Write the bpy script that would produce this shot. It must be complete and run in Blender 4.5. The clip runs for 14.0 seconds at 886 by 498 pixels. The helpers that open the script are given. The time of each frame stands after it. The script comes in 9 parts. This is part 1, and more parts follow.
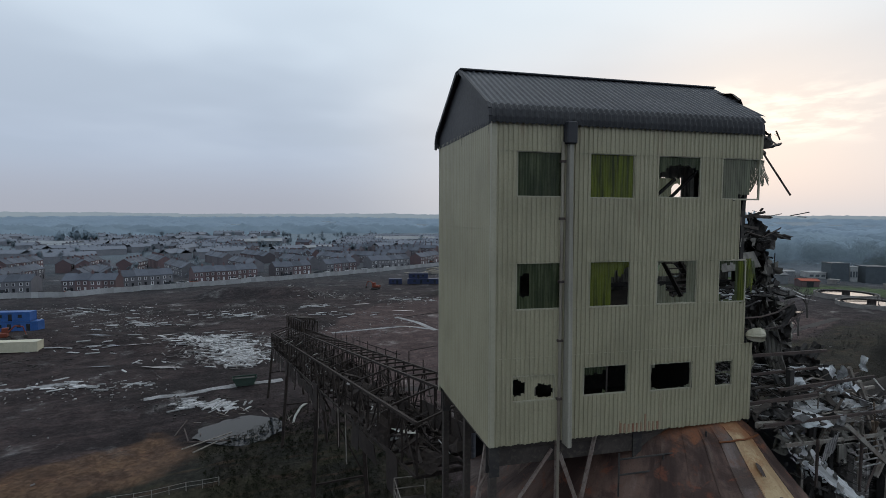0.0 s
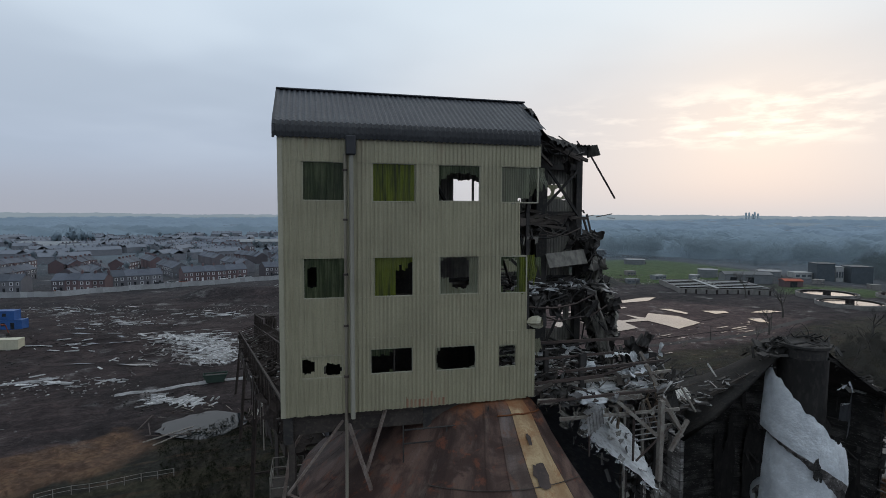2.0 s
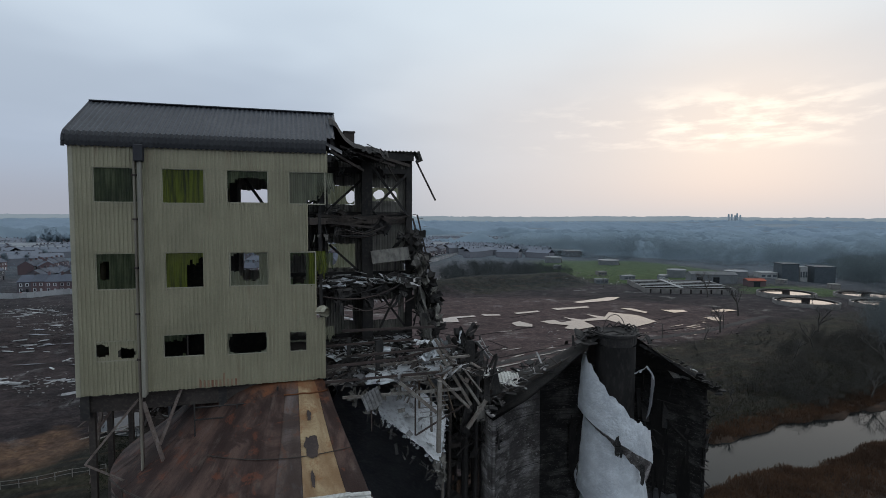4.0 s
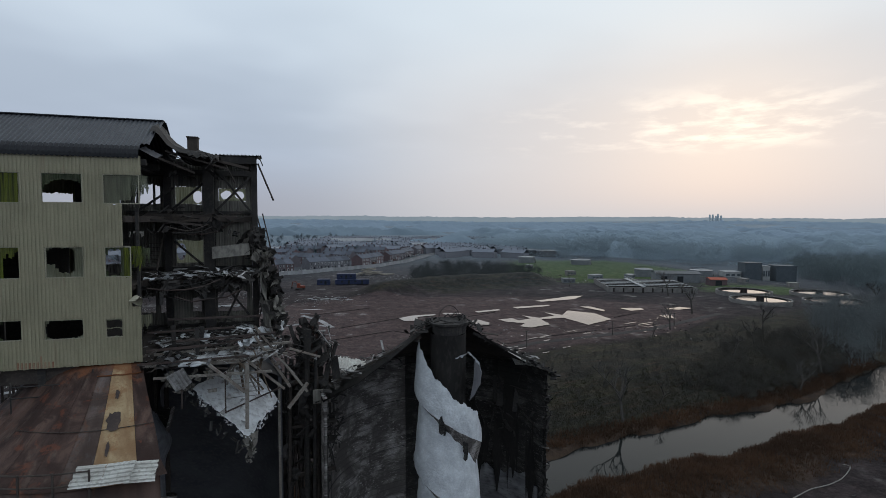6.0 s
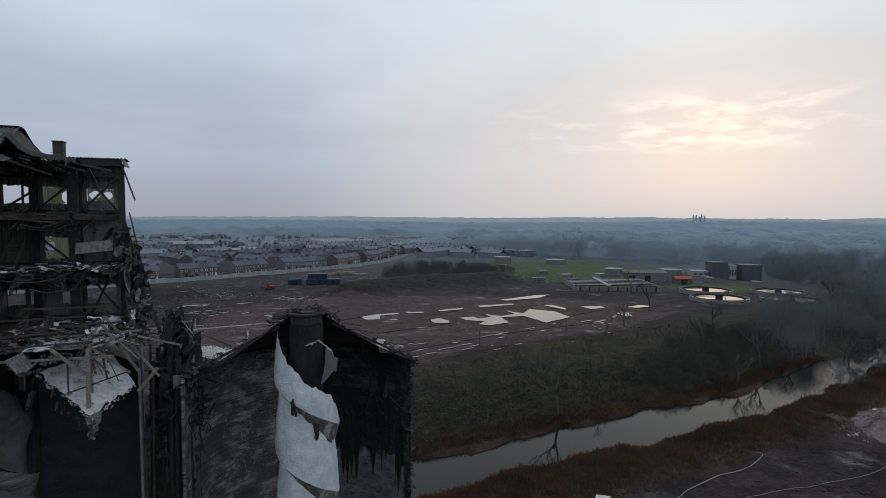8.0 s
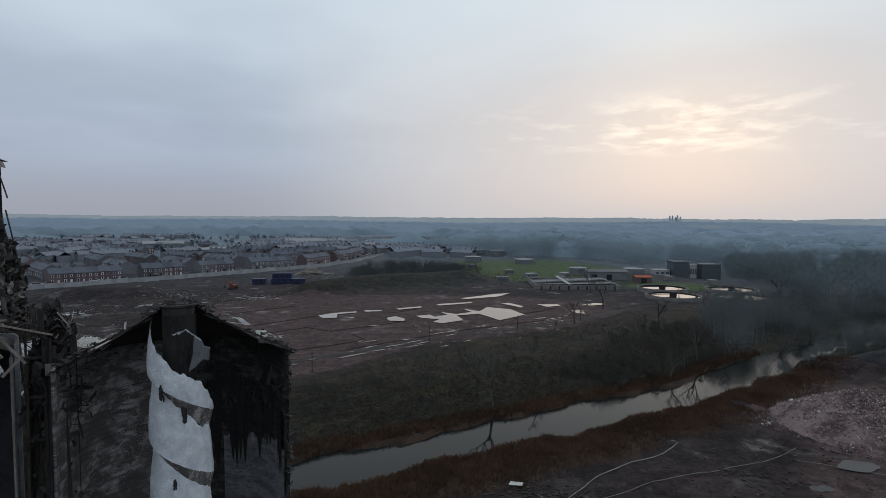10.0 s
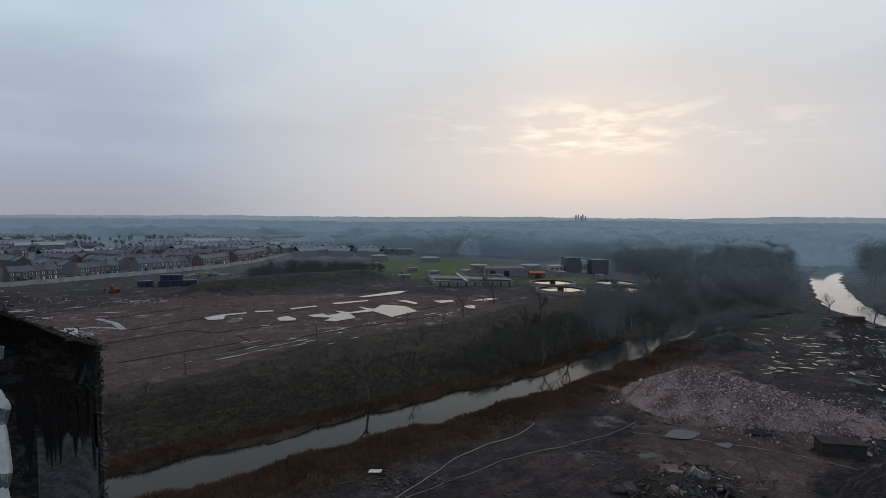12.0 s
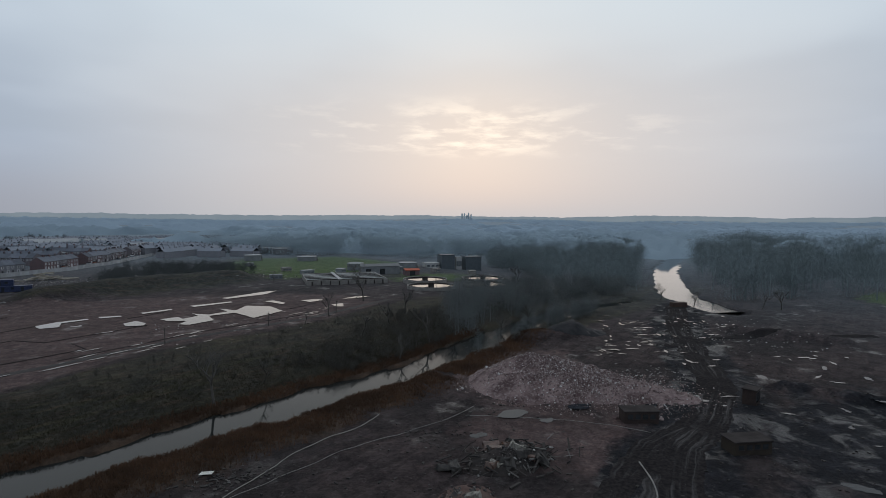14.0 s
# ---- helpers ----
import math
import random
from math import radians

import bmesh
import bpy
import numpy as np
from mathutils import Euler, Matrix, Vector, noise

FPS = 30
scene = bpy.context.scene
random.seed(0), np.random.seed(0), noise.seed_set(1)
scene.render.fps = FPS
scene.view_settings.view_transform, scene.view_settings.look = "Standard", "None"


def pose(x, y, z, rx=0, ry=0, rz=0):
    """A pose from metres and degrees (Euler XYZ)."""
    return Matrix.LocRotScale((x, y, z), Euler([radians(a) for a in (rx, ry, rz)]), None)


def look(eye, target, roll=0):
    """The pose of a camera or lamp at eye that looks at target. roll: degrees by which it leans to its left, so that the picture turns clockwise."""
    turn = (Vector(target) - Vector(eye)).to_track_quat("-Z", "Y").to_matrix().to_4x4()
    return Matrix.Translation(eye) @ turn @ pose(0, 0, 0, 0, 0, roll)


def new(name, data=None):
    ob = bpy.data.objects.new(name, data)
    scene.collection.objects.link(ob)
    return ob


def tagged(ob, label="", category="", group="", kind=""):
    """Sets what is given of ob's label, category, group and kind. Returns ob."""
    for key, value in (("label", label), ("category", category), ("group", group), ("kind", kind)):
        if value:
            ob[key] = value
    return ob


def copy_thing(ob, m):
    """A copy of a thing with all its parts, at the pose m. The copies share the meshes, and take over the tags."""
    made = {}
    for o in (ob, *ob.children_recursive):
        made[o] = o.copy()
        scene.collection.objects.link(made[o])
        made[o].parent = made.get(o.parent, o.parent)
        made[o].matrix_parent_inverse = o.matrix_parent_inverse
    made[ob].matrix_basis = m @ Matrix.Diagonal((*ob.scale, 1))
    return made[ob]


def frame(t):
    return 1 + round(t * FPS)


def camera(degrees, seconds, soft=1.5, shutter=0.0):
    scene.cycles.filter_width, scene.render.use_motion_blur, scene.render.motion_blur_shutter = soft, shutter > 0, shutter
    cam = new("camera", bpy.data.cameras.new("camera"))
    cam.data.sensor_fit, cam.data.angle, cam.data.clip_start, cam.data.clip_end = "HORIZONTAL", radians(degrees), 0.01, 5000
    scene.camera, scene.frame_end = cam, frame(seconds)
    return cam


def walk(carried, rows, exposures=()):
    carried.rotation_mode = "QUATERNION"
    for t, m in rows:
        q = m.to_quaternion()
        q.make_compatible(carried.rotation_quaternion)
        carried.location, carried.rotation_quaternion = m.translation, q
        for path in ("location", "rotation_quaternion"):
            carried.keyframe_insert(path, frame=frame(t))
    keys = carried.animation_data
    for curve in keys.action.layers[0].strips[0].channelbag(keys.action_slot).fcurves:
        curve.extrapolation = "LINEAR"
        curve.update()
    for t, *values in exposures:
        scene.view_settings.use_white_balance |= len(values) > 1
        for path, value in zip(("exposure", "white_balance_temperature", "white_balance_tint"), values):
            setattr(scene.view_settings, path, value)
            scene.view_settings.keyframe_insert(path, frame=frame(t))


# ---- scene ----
cam = camera(79.2, 14.0, 0.5)
METRES, EYE, TILT, LEAN, TURN = 60.0, 33.0, -1.2, 0.55, 0.0
ROWS = [
    (0.0, 0.0, 0.0, 0.0, 0.03, -2.32, -0.74),
    (0.5, 0.0266, -0.0102, 0.0004, 0.31, -2.33, -0.75),
    (1.0, 0.0551, -0.0203, 0.0009, 0.46, -2.33, -0.75),
    (1.5, 0.0851, -0.0303, 0.0011, 0.37, -2.29, -0.73),
    (2.0, 0.1165, -0.0403, 0.0011, 0.18, -2.26, -0.74),
    (2.5, 0.1491, -0.0505, 0.0011, -0.05, -2.2, -0.74),
    (3.0, 0.1824, -0.0607, 0.0012, -0.36, -2.18, -0.73),
    (3.5, 0.2163, -0.0708, 0.0012, -0.74, -2.14, -0.73),
    (6.0, 0.3926, -0.1293, 0.0003, -2.59, -2.04, -0.72),
    (6.5, 0.4281, -0.1422, -0.0, -2.94, -2.01, -0.74),
    (7.0, 0.4637, -0.156, -0.0005, -3.26, -1.97, -0.7),
    (7.5, 0.4988, -0.1694, -0.0008, -3.56, -1.98, -0.71),
    (8.0, 0.5339, -0.1835, -0.0011, -3.87, -1.97, -0.69),
    (10.5, 0.6997, -0.2563, -0.0036, -7.16, -1.93, -0.73),
    (11.0, 0.7317, -0.273, -0.0041, -9.08, -1.94, -0.65),
    (11.5, 0.7634, -0.2918, -0.0045, -11.76, -1.95, -0.58),
    (12.0, 0.7936, -0.3118, -0.0061, -14.73, -1.93, -0.53),
    (12.5, 0.8231, -0.3334, -0.0067, -17.62, -1.96, -0.45),
    (13.0, 0.8511, -0.3563, -0.0078, -20.55, -1.97, -0.41),
    (13.5, 0.8782, -0.3811, -0.0075, -23.51, -2.0, -0.34),
    (14.0, 0.9025, -0.4068, -0.007, -26.48, -2.02, -0.3),
]
walk(cam, [(t, pose(0, 0, EYE, TILT, LEAN, TURN) @ pose(METRES * x, METRES * y, METRES * z, 90 + pitch, roll, yaw)) for t, x, y, z, yaw, pitch, roll in ROWS],
     [(0.0, 0.33), (3.0, 0.26), (6.5, 0.22), (10.5, 0.11), (14.0, 0.07)])

# ---- world, sun ----
SUN_AZ, SUN_EL = 30.0, 9.0          # degrees clockwise from +y, degrees above the horizon
world = bpy.data.worlds.new("overcast_evening")
scene.world = world
world.use_nodes = True


class Nodes:
    """Short way to write node trees."""

    def __init__(self, tree):
        self.t = tree
        tree.nodes.clear()

    def n(self, kind, ins=None, operation="", attribute_name=""):
        nd = self.t.nodes.new(kind)
        if operation:
            nd.operation = operation
        if attribute_name:
            nd.attribute_name = attribute_name
        for k, v in (ins or {}).items():
            self.put(nd.inputs[k], v)
        return nd

    def put(self, sock, v):
        if isinstance(v, bpy.types.NodeSocket):
            self.t.links.new(v, sock)
        elif isinstance(v, bpy.types.Node):
            self.t.links.new(v.outputs[0], sock)
        elif isinstance(v, (tuple, list)) and len(v) == 3 and sock.type == "RGBA":
            sock.default_value = (*v, 1)
        else:
            sock.default_value = v

    def math(self, op, a, b=0.0, c=0.0, clamp=False):
        nd = self.t.nodes.new("ShaderNodeMath")
        nd.operation, nd.use_clamp = op, clamp
        for s, v in zip(nd.inputs, (a, b, c)):
            self.put(s, v)
        return nd.outputs[0]

    def mix(self, fac, a, b, blend="MIX"):
        nd = self.t.nodes.new("ShaderNodeMix")
        nd.data_type, nd.blend_type = "RGBA", blend
        nd.clamp_factor = True
        self.put(nd.inputs[0], fac)
        self.put(nd.inputs[6], a)
        self.put(nd.inputs[7], b)
        return nd.outputs[2]

    def ramp(self, fac, lo, hi):
        nd = self.t.nodes.new("ShaderNodeMapRange")
        nd.interpolation_type = "SMOOTHSTEP"
        self.put(nd.inputs[0], fac)
        nd.inputs[1].default_value, nd.inputs[2].default_value = lo, hi
        return nd.outputs[0]

    def noise(self, vec, scale, detail=4.0, rough=0.55, dist=0.0):
        nd = self.t.nodes.new("ShaderNodeTexNoise")
        self.put(nd.inputs["Vector"], vec)
        nd.inputs["Scale"].default_value, nd.inputs["Detail"].default_value = scale, detail
        nd.inputs["Roughness"].default_value, nd.inputs["Distortion"].default_value = rough, dist
        return nd.outputs[0]


def sky():
    w = Nodes(world.node_tree)
    d = w.n("ShaderNodeTexCoord").outputs["Generated"]
    sep = w.n("ShaderNodeSeparateXYZ", {0: d})
    el = w.math("MAXIMUM", sep.outputs[2], 0.0)
    sun = Vector((math.sin(radians(SUN_AZ)) * math.cos(radians(SUN_EL)), math.cos(radians(SUN_AZ)) * math.cos(radians(SUN_EL)), math.sin(radians(SUN_EL))))
    near = w.n("ShaderNodeVectorMath", {0: d, 1: tuple(sun)}, operation="DOT_PRODUCT").outputs["Value"]
    # stratus: flat streaks that draw together towards the horizon
    flat = w.n("ShaderNodeCombineXYZ", {0: w.math("DIVIDE", sep.outputs[0], w.math("ADD", el, 0.10)), 1: w.math("DIVIDE", sep.outputs[1], w.math("ADD", el, 0.10)), 2: 0.0})
    broad = w.noise(flat, 0.55, 3, 0.5)
    fine = w.noise(flat, 2.6, 5, 0.58, 0.2)
    nish = w.n("ShaderNodeTexSky")
    nish.sky_type, nish.sun_disc, nish.sun_elevation, nish.sun_rotation = "NISHITA", False, radians(SUN_EL), radians(SUN_AZ)
    nish.air_density, nish.dust_density = 1.5, 4.0
    low, mid, high = (0.335, 0.355, 0.415), (0.37, 0.435, 0.545), (0.585, 0.68, 0.775)
    base = w.mix(w.ramp(el, 0.0, 0.12), low, mid)
    base = w.mix(w.ramp(el, 0.10, 0.42), base, high)
    base = w.mix(w.math("MULTIPLY", w.math("MULTIPLY", w.ramp(broad, 0.40, 0.75), 0.45), w.ramp(el, 0.03, 0.25)), base, (0.655, 0.735, 0.81))
    bank = w.math("MULTIPLY", w.math("SUBTRACT", 1.0, w.ramp(broad, 0.36, 0.56)), w.math("MULTIPLY", w.ramp(el, 0.05, 0.12), w.math("SUBTRACT", 1.0, w.ramp(el, 0.26, 0.42))))
    base = w.mix(w.math("MULTIPLY", bank, 0.55), base, (0.36, 0.425, 0.52))
    base = w.mix(w.math("MULTIPLY", w.ramp(near, 0.66, 1.0), 0.40), base, (0.72, 0.77, 0.79))
    base = w.mix(w.math("MULTIPLY", w.math("MULTIPLY", w.ramp(near, 0.74, 1.0), 0.56), w.math("SUBTRACT", 1.0, w.ramp(el, 0.16, 0.36))), base, (0.655, 0.605, 0.595))
    band = w.math("MULTIPLY", w.ramp(el, 0.10, 0.14), w.math("SUBTRACT", 1.0, w.ramp(el, 0.17, 0.23)))
    gaps = w.math("MULTIPLY", w.math("MULTIPLY", w.ramp(near, 0.90, 0.995), band), w.ramp(fine, 0.49, 0.68))
    base = w.mix(w.math("MULTIPLY", gaps, 0.4), base, (0.90, 0.855, 0.81))
    core = w.math("MULTIPLY", w.math("MULTIPLY", w.ramp(near, 0.985, 1.0), band), w.ramp(fine, 0.42, 0.62))
    base = w.mix(w.math("MULTIPLY", core, 0.55), base, (1.02, 0.955, 0.88))
    clear = w.mix(1.0, nish.outputs[0], (0.06, 0.06, 0.06), "MULTIPLY")
    both = w.mix(0.06, base, clear)
    w.n("ShaderNodeOutputWorld", {0: w.n("ShaderNodeBackground", {0: both, 1: 1.0})})


sky()
lamp = bpy.data.lights.new("sun", "SUN")
lamp.energy, lamp.angle, lamp.color = 0.5, radians(120), (1.0, 0.86, 0.70)
sun_lamp = new("sun", lamp)
sun_lamp.matrix_world = look((200, 350, 70), (200 - math.sin(radians(SUN_AZ)), 350 - math.cos(radians(SUN_AZ)), 70 - math.tan(radians(SUN_EL))))

# ---- materials ----
def mat(name, a, b, c=None, rough=0.8, metal=0.0, big=0.5, small=8.0, bump=0.15, stretch=(1, 1, 1), spread=(0.35, 0.65), vary=0.0, spec=0.2, dirt=0.35):
    """Two or three colours mixed by noise at two scales, in metres of the thing's own space, with fine relief."""
    m = bpy.data.materials.new(name)
    m.use_nodes = True
    w = Nodes(m.node_tree)
    co = w.n("ShaderNodeTexCoord").outputs["Object"]
    info = w.n("ShaderNodeObjectInfo")
    off = w.n("ShaderNodeVectorMath", {0: co, 1: w.n("ShaderNodeCombineXYZ", {0: w.math("MULTIPLY", info.outputs["Random"], 37.0), 1: w.math("MULTIPLY", info.outputs["Random"], 11.0), 2: 0.0})}, operation="ADD")
    vec = w.n("ShaderNodeVectorMath", {0: off, 1: stretch}, operation="MULTIPLY").outputs[0]
    n1, n2 = w.noise(vec, big, 5), w.noise(vec, small, 4)
    col = w.mix(w.ramp(n1, *spread), a, b)
    if c:
        col = w.mix(w.math("MULTIPLY", w.ramp(n2, 0.45, 0.75), 0.7), col, c)
    col = w.mix(w.math("MULTIPLY", w.ramp(n2, 0.3, 0.7), dirt), col, w.mix(0.5, col, tuple(0.45 * v for v in a)))
    if vary:
        hue = w.n("ShaderNodeHueSaturation", {"Value": w.math("ADD", 1 - vary, w.math("MULTIPLY", info.outputs["Random"], 2 * vary)), "Color": col})
        col = hue.outputs[0]
    r = w.math("ADD", rough - 0.08, w.math("MULTIPLY", n2, 0.16), clamp=True)
    bs = w.n("ShaderNodeBsdfPrincipled", {"Base Color": col, "Roughness": r, "Metallic": metal, "Specular IOR Level": spec})
    if bump:
        w.put(bs.inputs["Normal"], w.n("ShaderNodeBump", {"Strength": bump, "Distance": 0.05, "Height": n2}))
    w.n("ShaderNodeOutputMaterial", {0: bs})
    return m


def foliage(name, a, b, scale, spread=0.2, upright=0.0):
    """Twigs and scrub: light comes through as well as off it."""
    m = bpy.data.materials.new(name)
    m.use_nodes = True
    w = Nodes(m.node_tree)
    co = w.n("ShaderNodeTexCoord").outputs["Object"]
    col = w.mix(w.ramp(w.noise(co, scale, 4), 0.35, 0.65), a, b)
    col = w.mix(w.math("MULTIPLY", w.n("ShaderNodeNewGeometry").outputs["Random Per Island"], spread), col, tuple(0.6 * v for v in a))
    thin, back = w.n("ShaderNodeBsdfDiffuse", {0: col}), w.n("ShaderNodeBsdfTranslucent", {0: col})
    if upright:
        # a mass of twigs takes the light of the whole sky, whichever way each twig points
        for nd in (thin, back):
            w.put(nd.inputs["Normal"], w.n("ShaderNodeVectorMath", {0: w.n("ShaderNodeNewGeometry").outputs["Normal"], 1: (0.0, 0.0, upright)}, operation="ADD"))
    both = w.n("ShaderNodeMixShader", {0: 0.3 if upright else 0.45, 1: thin, 2: back})
    w.n("ShaderNodeOutputMaterial", {0: both})
    return m


def streaked(name, a, b, c, rough=0.55, scale=7.0, bump=0.05, rust=None, band=None, clear=0.0):
    """Paint or plastic sheet with stains that run down it."""
    m = bpy.data.materials.new(name)
    m.use_nodes = True
    w = Nodes(m.node_tree)
    co = w.n("ShaderNodeTexCoord").outputs["Object"]
    vec = w.n("ShaderNodeVectorMath", {0: co, 1: (1, 1, 0.08)}, operation="MULTIPLY").outputs[0]
    run, blot, grain = w.noise(vec, scale, 4), w.noise(co, 0.5, 4), w.noise(co, 14, 3)
    col = w.mix(w.ramp(run, 0.35, 0.68), a, b)
    col = w.mix(w.math("MULTIPLY", w.ramp(blot, 0.42, 0.7), 0.75), col, c)
    col = w.mix(w.math("MULTIPLY", w.ramp(grain, 0.45, 0.8), 0.3), col, tuple(0.5 * v for v in a))
    if rust:
        col = w.mix(w.math("MULTIPLY", w.ramp(w.noise(vec, scale * 0.6, 5), 0.60, 0.74), 0.6), col, rust)
    if band:
        z = w.math("ADD", w.n("ShaderNodeSeparateXYZ", {0: co}).outputs[2], w.math("MULTIPLY", w.math("SUBTRACT", w.noise(co, 1.6, 5), 0.5), 1.1))
        col = w.mix(w.math("MULTIPLY", w.ramp(z, *band), 0.85), col, (0.25, 0.085, 0.030))
    bs = w.n("ShaderNodeBsdfPrincipled", {"Base Color": col, "Roughness": w.math("ADD", rough, w.math("MULTIPLY", grain, 0.15)), "Normal": w.n("ShaderNodeBump", {"Strength": bump, "Distance": 0.02, "Height": grain})})
    if clear:
        bs = w.n("ShaderNodeMixShader", {0: clear, 1: bs, 2: w.n("ShaderNodeBsdfTranslucent", {0: col})})
    w.n("ShaderNodeOutputMaterial", {0: bs})
    return m


def water(name, tint, rough=0.05, wave=1.5, ior=1.33):
    m = bpy.data.materials.new(name)
    m.use_nodes = True
    w = Nodes(m.node_tree)
    co = w.n("ShaderNodeTexCoord").outputs["Object"]
    n = w.noise(co, wave, 3)
    bs = w.n("ShaderNodeBsdfPrincipled", {"Base Color": w.mix(w.noise(co, 0.1), tint, tuple(0.6 * v for v in tint)), "Roughness": rough, "IOR": ior, "Normal": w.n("ShaderNodeBump", {"Strength": 0.02, "Distance": 0.02, "Height": n})})
    w.n("ShaderNodeOutputMaterial", {0: bs})
    return m


CREAM = streaked("cream_cladding_paint", (0.315, 0.290, 0.198), (0.277, 0.255, 0.172), (0.228, 0.210, 0.141), 0.5, 5.0, rust=(0.20, 0.14, 0.09))
CREAM_RUST = streaked("cream_paint_rust_stained", (0.30, 0.22, 0.145), (0.22, 0.095, 0.055), (0.29, 0.255, 0.17), 0.6, 9.0)
TRIM = streaked("pale_corner_trim", (0.345, 0.325, 0.245), (0.305, 0.288, 0.213), (0.26, 0.245, 0.18), 0.45, 3.0)
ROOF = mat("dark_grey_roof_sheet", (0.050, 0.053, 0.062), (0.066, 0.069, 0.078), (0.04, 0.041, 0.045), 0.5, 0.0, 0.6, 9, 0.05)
# roof sheet again at half the tone: shade of the upright eave painted in
EAVE_SHADED = mat("shaded_eave_sheet", (0.026, 0.027, 0.031), (0.036, 0.037, 0.041), (0.020, 0.020, 0.022), 0.55, 0.0, 0.6, 9, 0.05)
GABLE = mat("charcoal_gable_sheet", (0.035, 0.036, 0.042), (0.05, 0.05, 0.055), None, 0.6)
ALGAE = streaked("algae_green_translucent_sheet", (0.175, 0.21, 0.02), (0.045, 0.055, 0.015), (0.19, 0.21, 0.05), 0.35, 9.0, clear=0.5)
ALGAE_DARK = streaked("dark_algae_streaked_sheet", (0.050, 0.068, 0.028), (0.13, 0.15, 0.08), (0.020, 0.027, 0.017), 0.4, 9.0, clear=0.5)
PALE_SHEET = streaked("grimy_pale_translucent_sheet", (0.26, 0.27, 0.20), (0.16, 0.17, 0.11), (0.21, 0.20, 0.13), 0.45, 8.0, clear=0.5)
CHAR = mat("charred_steel", (0.029, 0.028, 0.028), (0.048, 0.044, 0.042), (0.085, 0.075, 0.067), 0.75, 0.0, 0.9, 7, 0.3)
CHAR_BROWN = mat("scorched_brown_steel", (0.040, 0.034, 0.031), (0.064, 0.053, 0.047), (0.105, 0.088, 0.076), 0.8, 0.0, 0.9, 7, 0.3)
SCORCH = streaked("scorched_cladding", (0.25, 0.235, 0.205), (0.12, 0.112, 0.10), (0.06, 0.054, 0.05), 0.7, 4.0)
SOOT = mat("soot_black_silo_wall", (0.085, 0.088, 0.098), (0.130, 0.133, 0.146), (0.19, 0.19, 0.20), 0.75, 0.0, 0.35, 3.0, 0.5, (1, 1, 2.2))
WHITE_SHEET = mat("white_chute_plate", (0.66, 0.69, 0.72), (0.47, 0.495, 0.53), (0.78, 0.80, 0.82), 0.6, 0.0, 1.3, 7.0, 1.0, (1, 1, 1), dirt=0.7)
WHITE_DUST = mat("white_dusted_sheet", (0.56, 0.58, 0.60), (0.42, 0.43, 0.44), (0.24, 0.235, 0.235), 0.8, 0.0, 1.2, 5, 0.6, dirt=0.2)
GREY_LINING = mat("flaking_grey_lining", (0.20, 0.20, 0.21), (0.11, 0.11, 0.117), (0.045, 0.043, 0.045), 0.85, 0.0, 0.5, 2.2, 0.8, (1, 1, 2.6))
SOOTY_PLATE = mat("sooty_grey_plate", (0.115, 0.118, 0.132), (0.17, 0.173, 0.19), (0.07, 0.07, 0.076), 0.5, 0.0, 0.6, 2.4, 0.6)
RUST_DULL = streaked("dull_rusted_plate", (0.074, 0.040, 0.029), (0.048, 0.027, 0.022), (0.080, 0.058, 0.049), 0.5, 2.0, 0.2, rust=(0.19, 0.068, 0.028))
RUST_ORANGE = mat("orange_rust", (0.22, 0.080, 0.030), (0.13, 0.050, 0.024), None, 0.85)


def rusted_cone(name, base, dark, pale, tint, centre=(7.3, 3.0)):
    """Plate of a conical roof: rust, soot and pale runs that follow the fall of the slope."""
    m = bpy.data.materials.new(name)
    m.use_nodes = True
    w = Nodes(m.node_tree)
    co = w.n("ShaderNodeTexCoord").outputs["Object"]
    sep = w.n("ShaderNodeSeparateXYZ", {0: co})
    dx, dy = w.math("SUBTRACT", sep.outputs[0], centre[0]), w.math("SUBTRACT", sep.outputs[1], centre[1])
    rad = w.math("SQRT", w.math("ADD", w.math("MULTIPLY", dx, dx), w.math("MULTIPLY", dy, dy)))
    ang = w.math("ARCTAN2", dy, dx)
    fall = w.n("ShaderNodeCombineXYZ", {0: w.math("MULTIPLY", ang, 4.2), 1: w.math("MULTIPLY", rad, 0.34), 2: 0.0})
    runs, fine, blot, patch, grain = w.noise(fall, 1.0, 6, 0.62, 0.3), w.noise(fall, 3.4, 5, 0.6), w.noise(co, 0.55, 6, 0.62, 0.7), w.noise(co, 1.5, 6, 0.65, 0.5), w.noise(co, 16, 3)
    col = w.mix(w.ramp(runs, 0.36, 0.64), dark, base)
    col = w.mix(w.math("MULTIPLY", w.ramp(fine, 0.52, 0.75), 0.3), col, pale)
    col = w.mix(w.math("MULTIPLY", w.ramp(blot, 0.46, 0.60), 0.8), col, dark)
    col = w.mix(w.math("MULTIPLY", w.ramp(patch, 0.54, 0.66), 0.7), col, tint)
    high = w.math("ADD", sep.outputs[2], w.math("MULTIPLY", w.math("SUBTRACT", patch, 0.5), 2.4))
    col = w.mix(w.math("MULTIPLY", w.ramp(high, 25.5, 26.2), 0.7), col, (0.18, 0.066, 0.027))
    col = w.mix(w.math("MULTIPLY", w.ramp(grain, 0.5, 0.8), 0.35), col, tuple(0.4 * v for v in dark))
    bs = w.n("ShaderNodeBsdfPrincipled", {"Base Color": col, "Roughness": w.math("ADD", 0.42, w.math("MULTIPLY", blot, 0.5)), "Specular IOR Level": 0.3,
                                          "Normal": w.n("ShaderNodeBump", {"Strength": 0.35, "Distance": 0.03, "Height": w.math("ADD", patch, grain)})})
    w.n("ShaderNodeOutputMaterial", {0: bs})
    return m


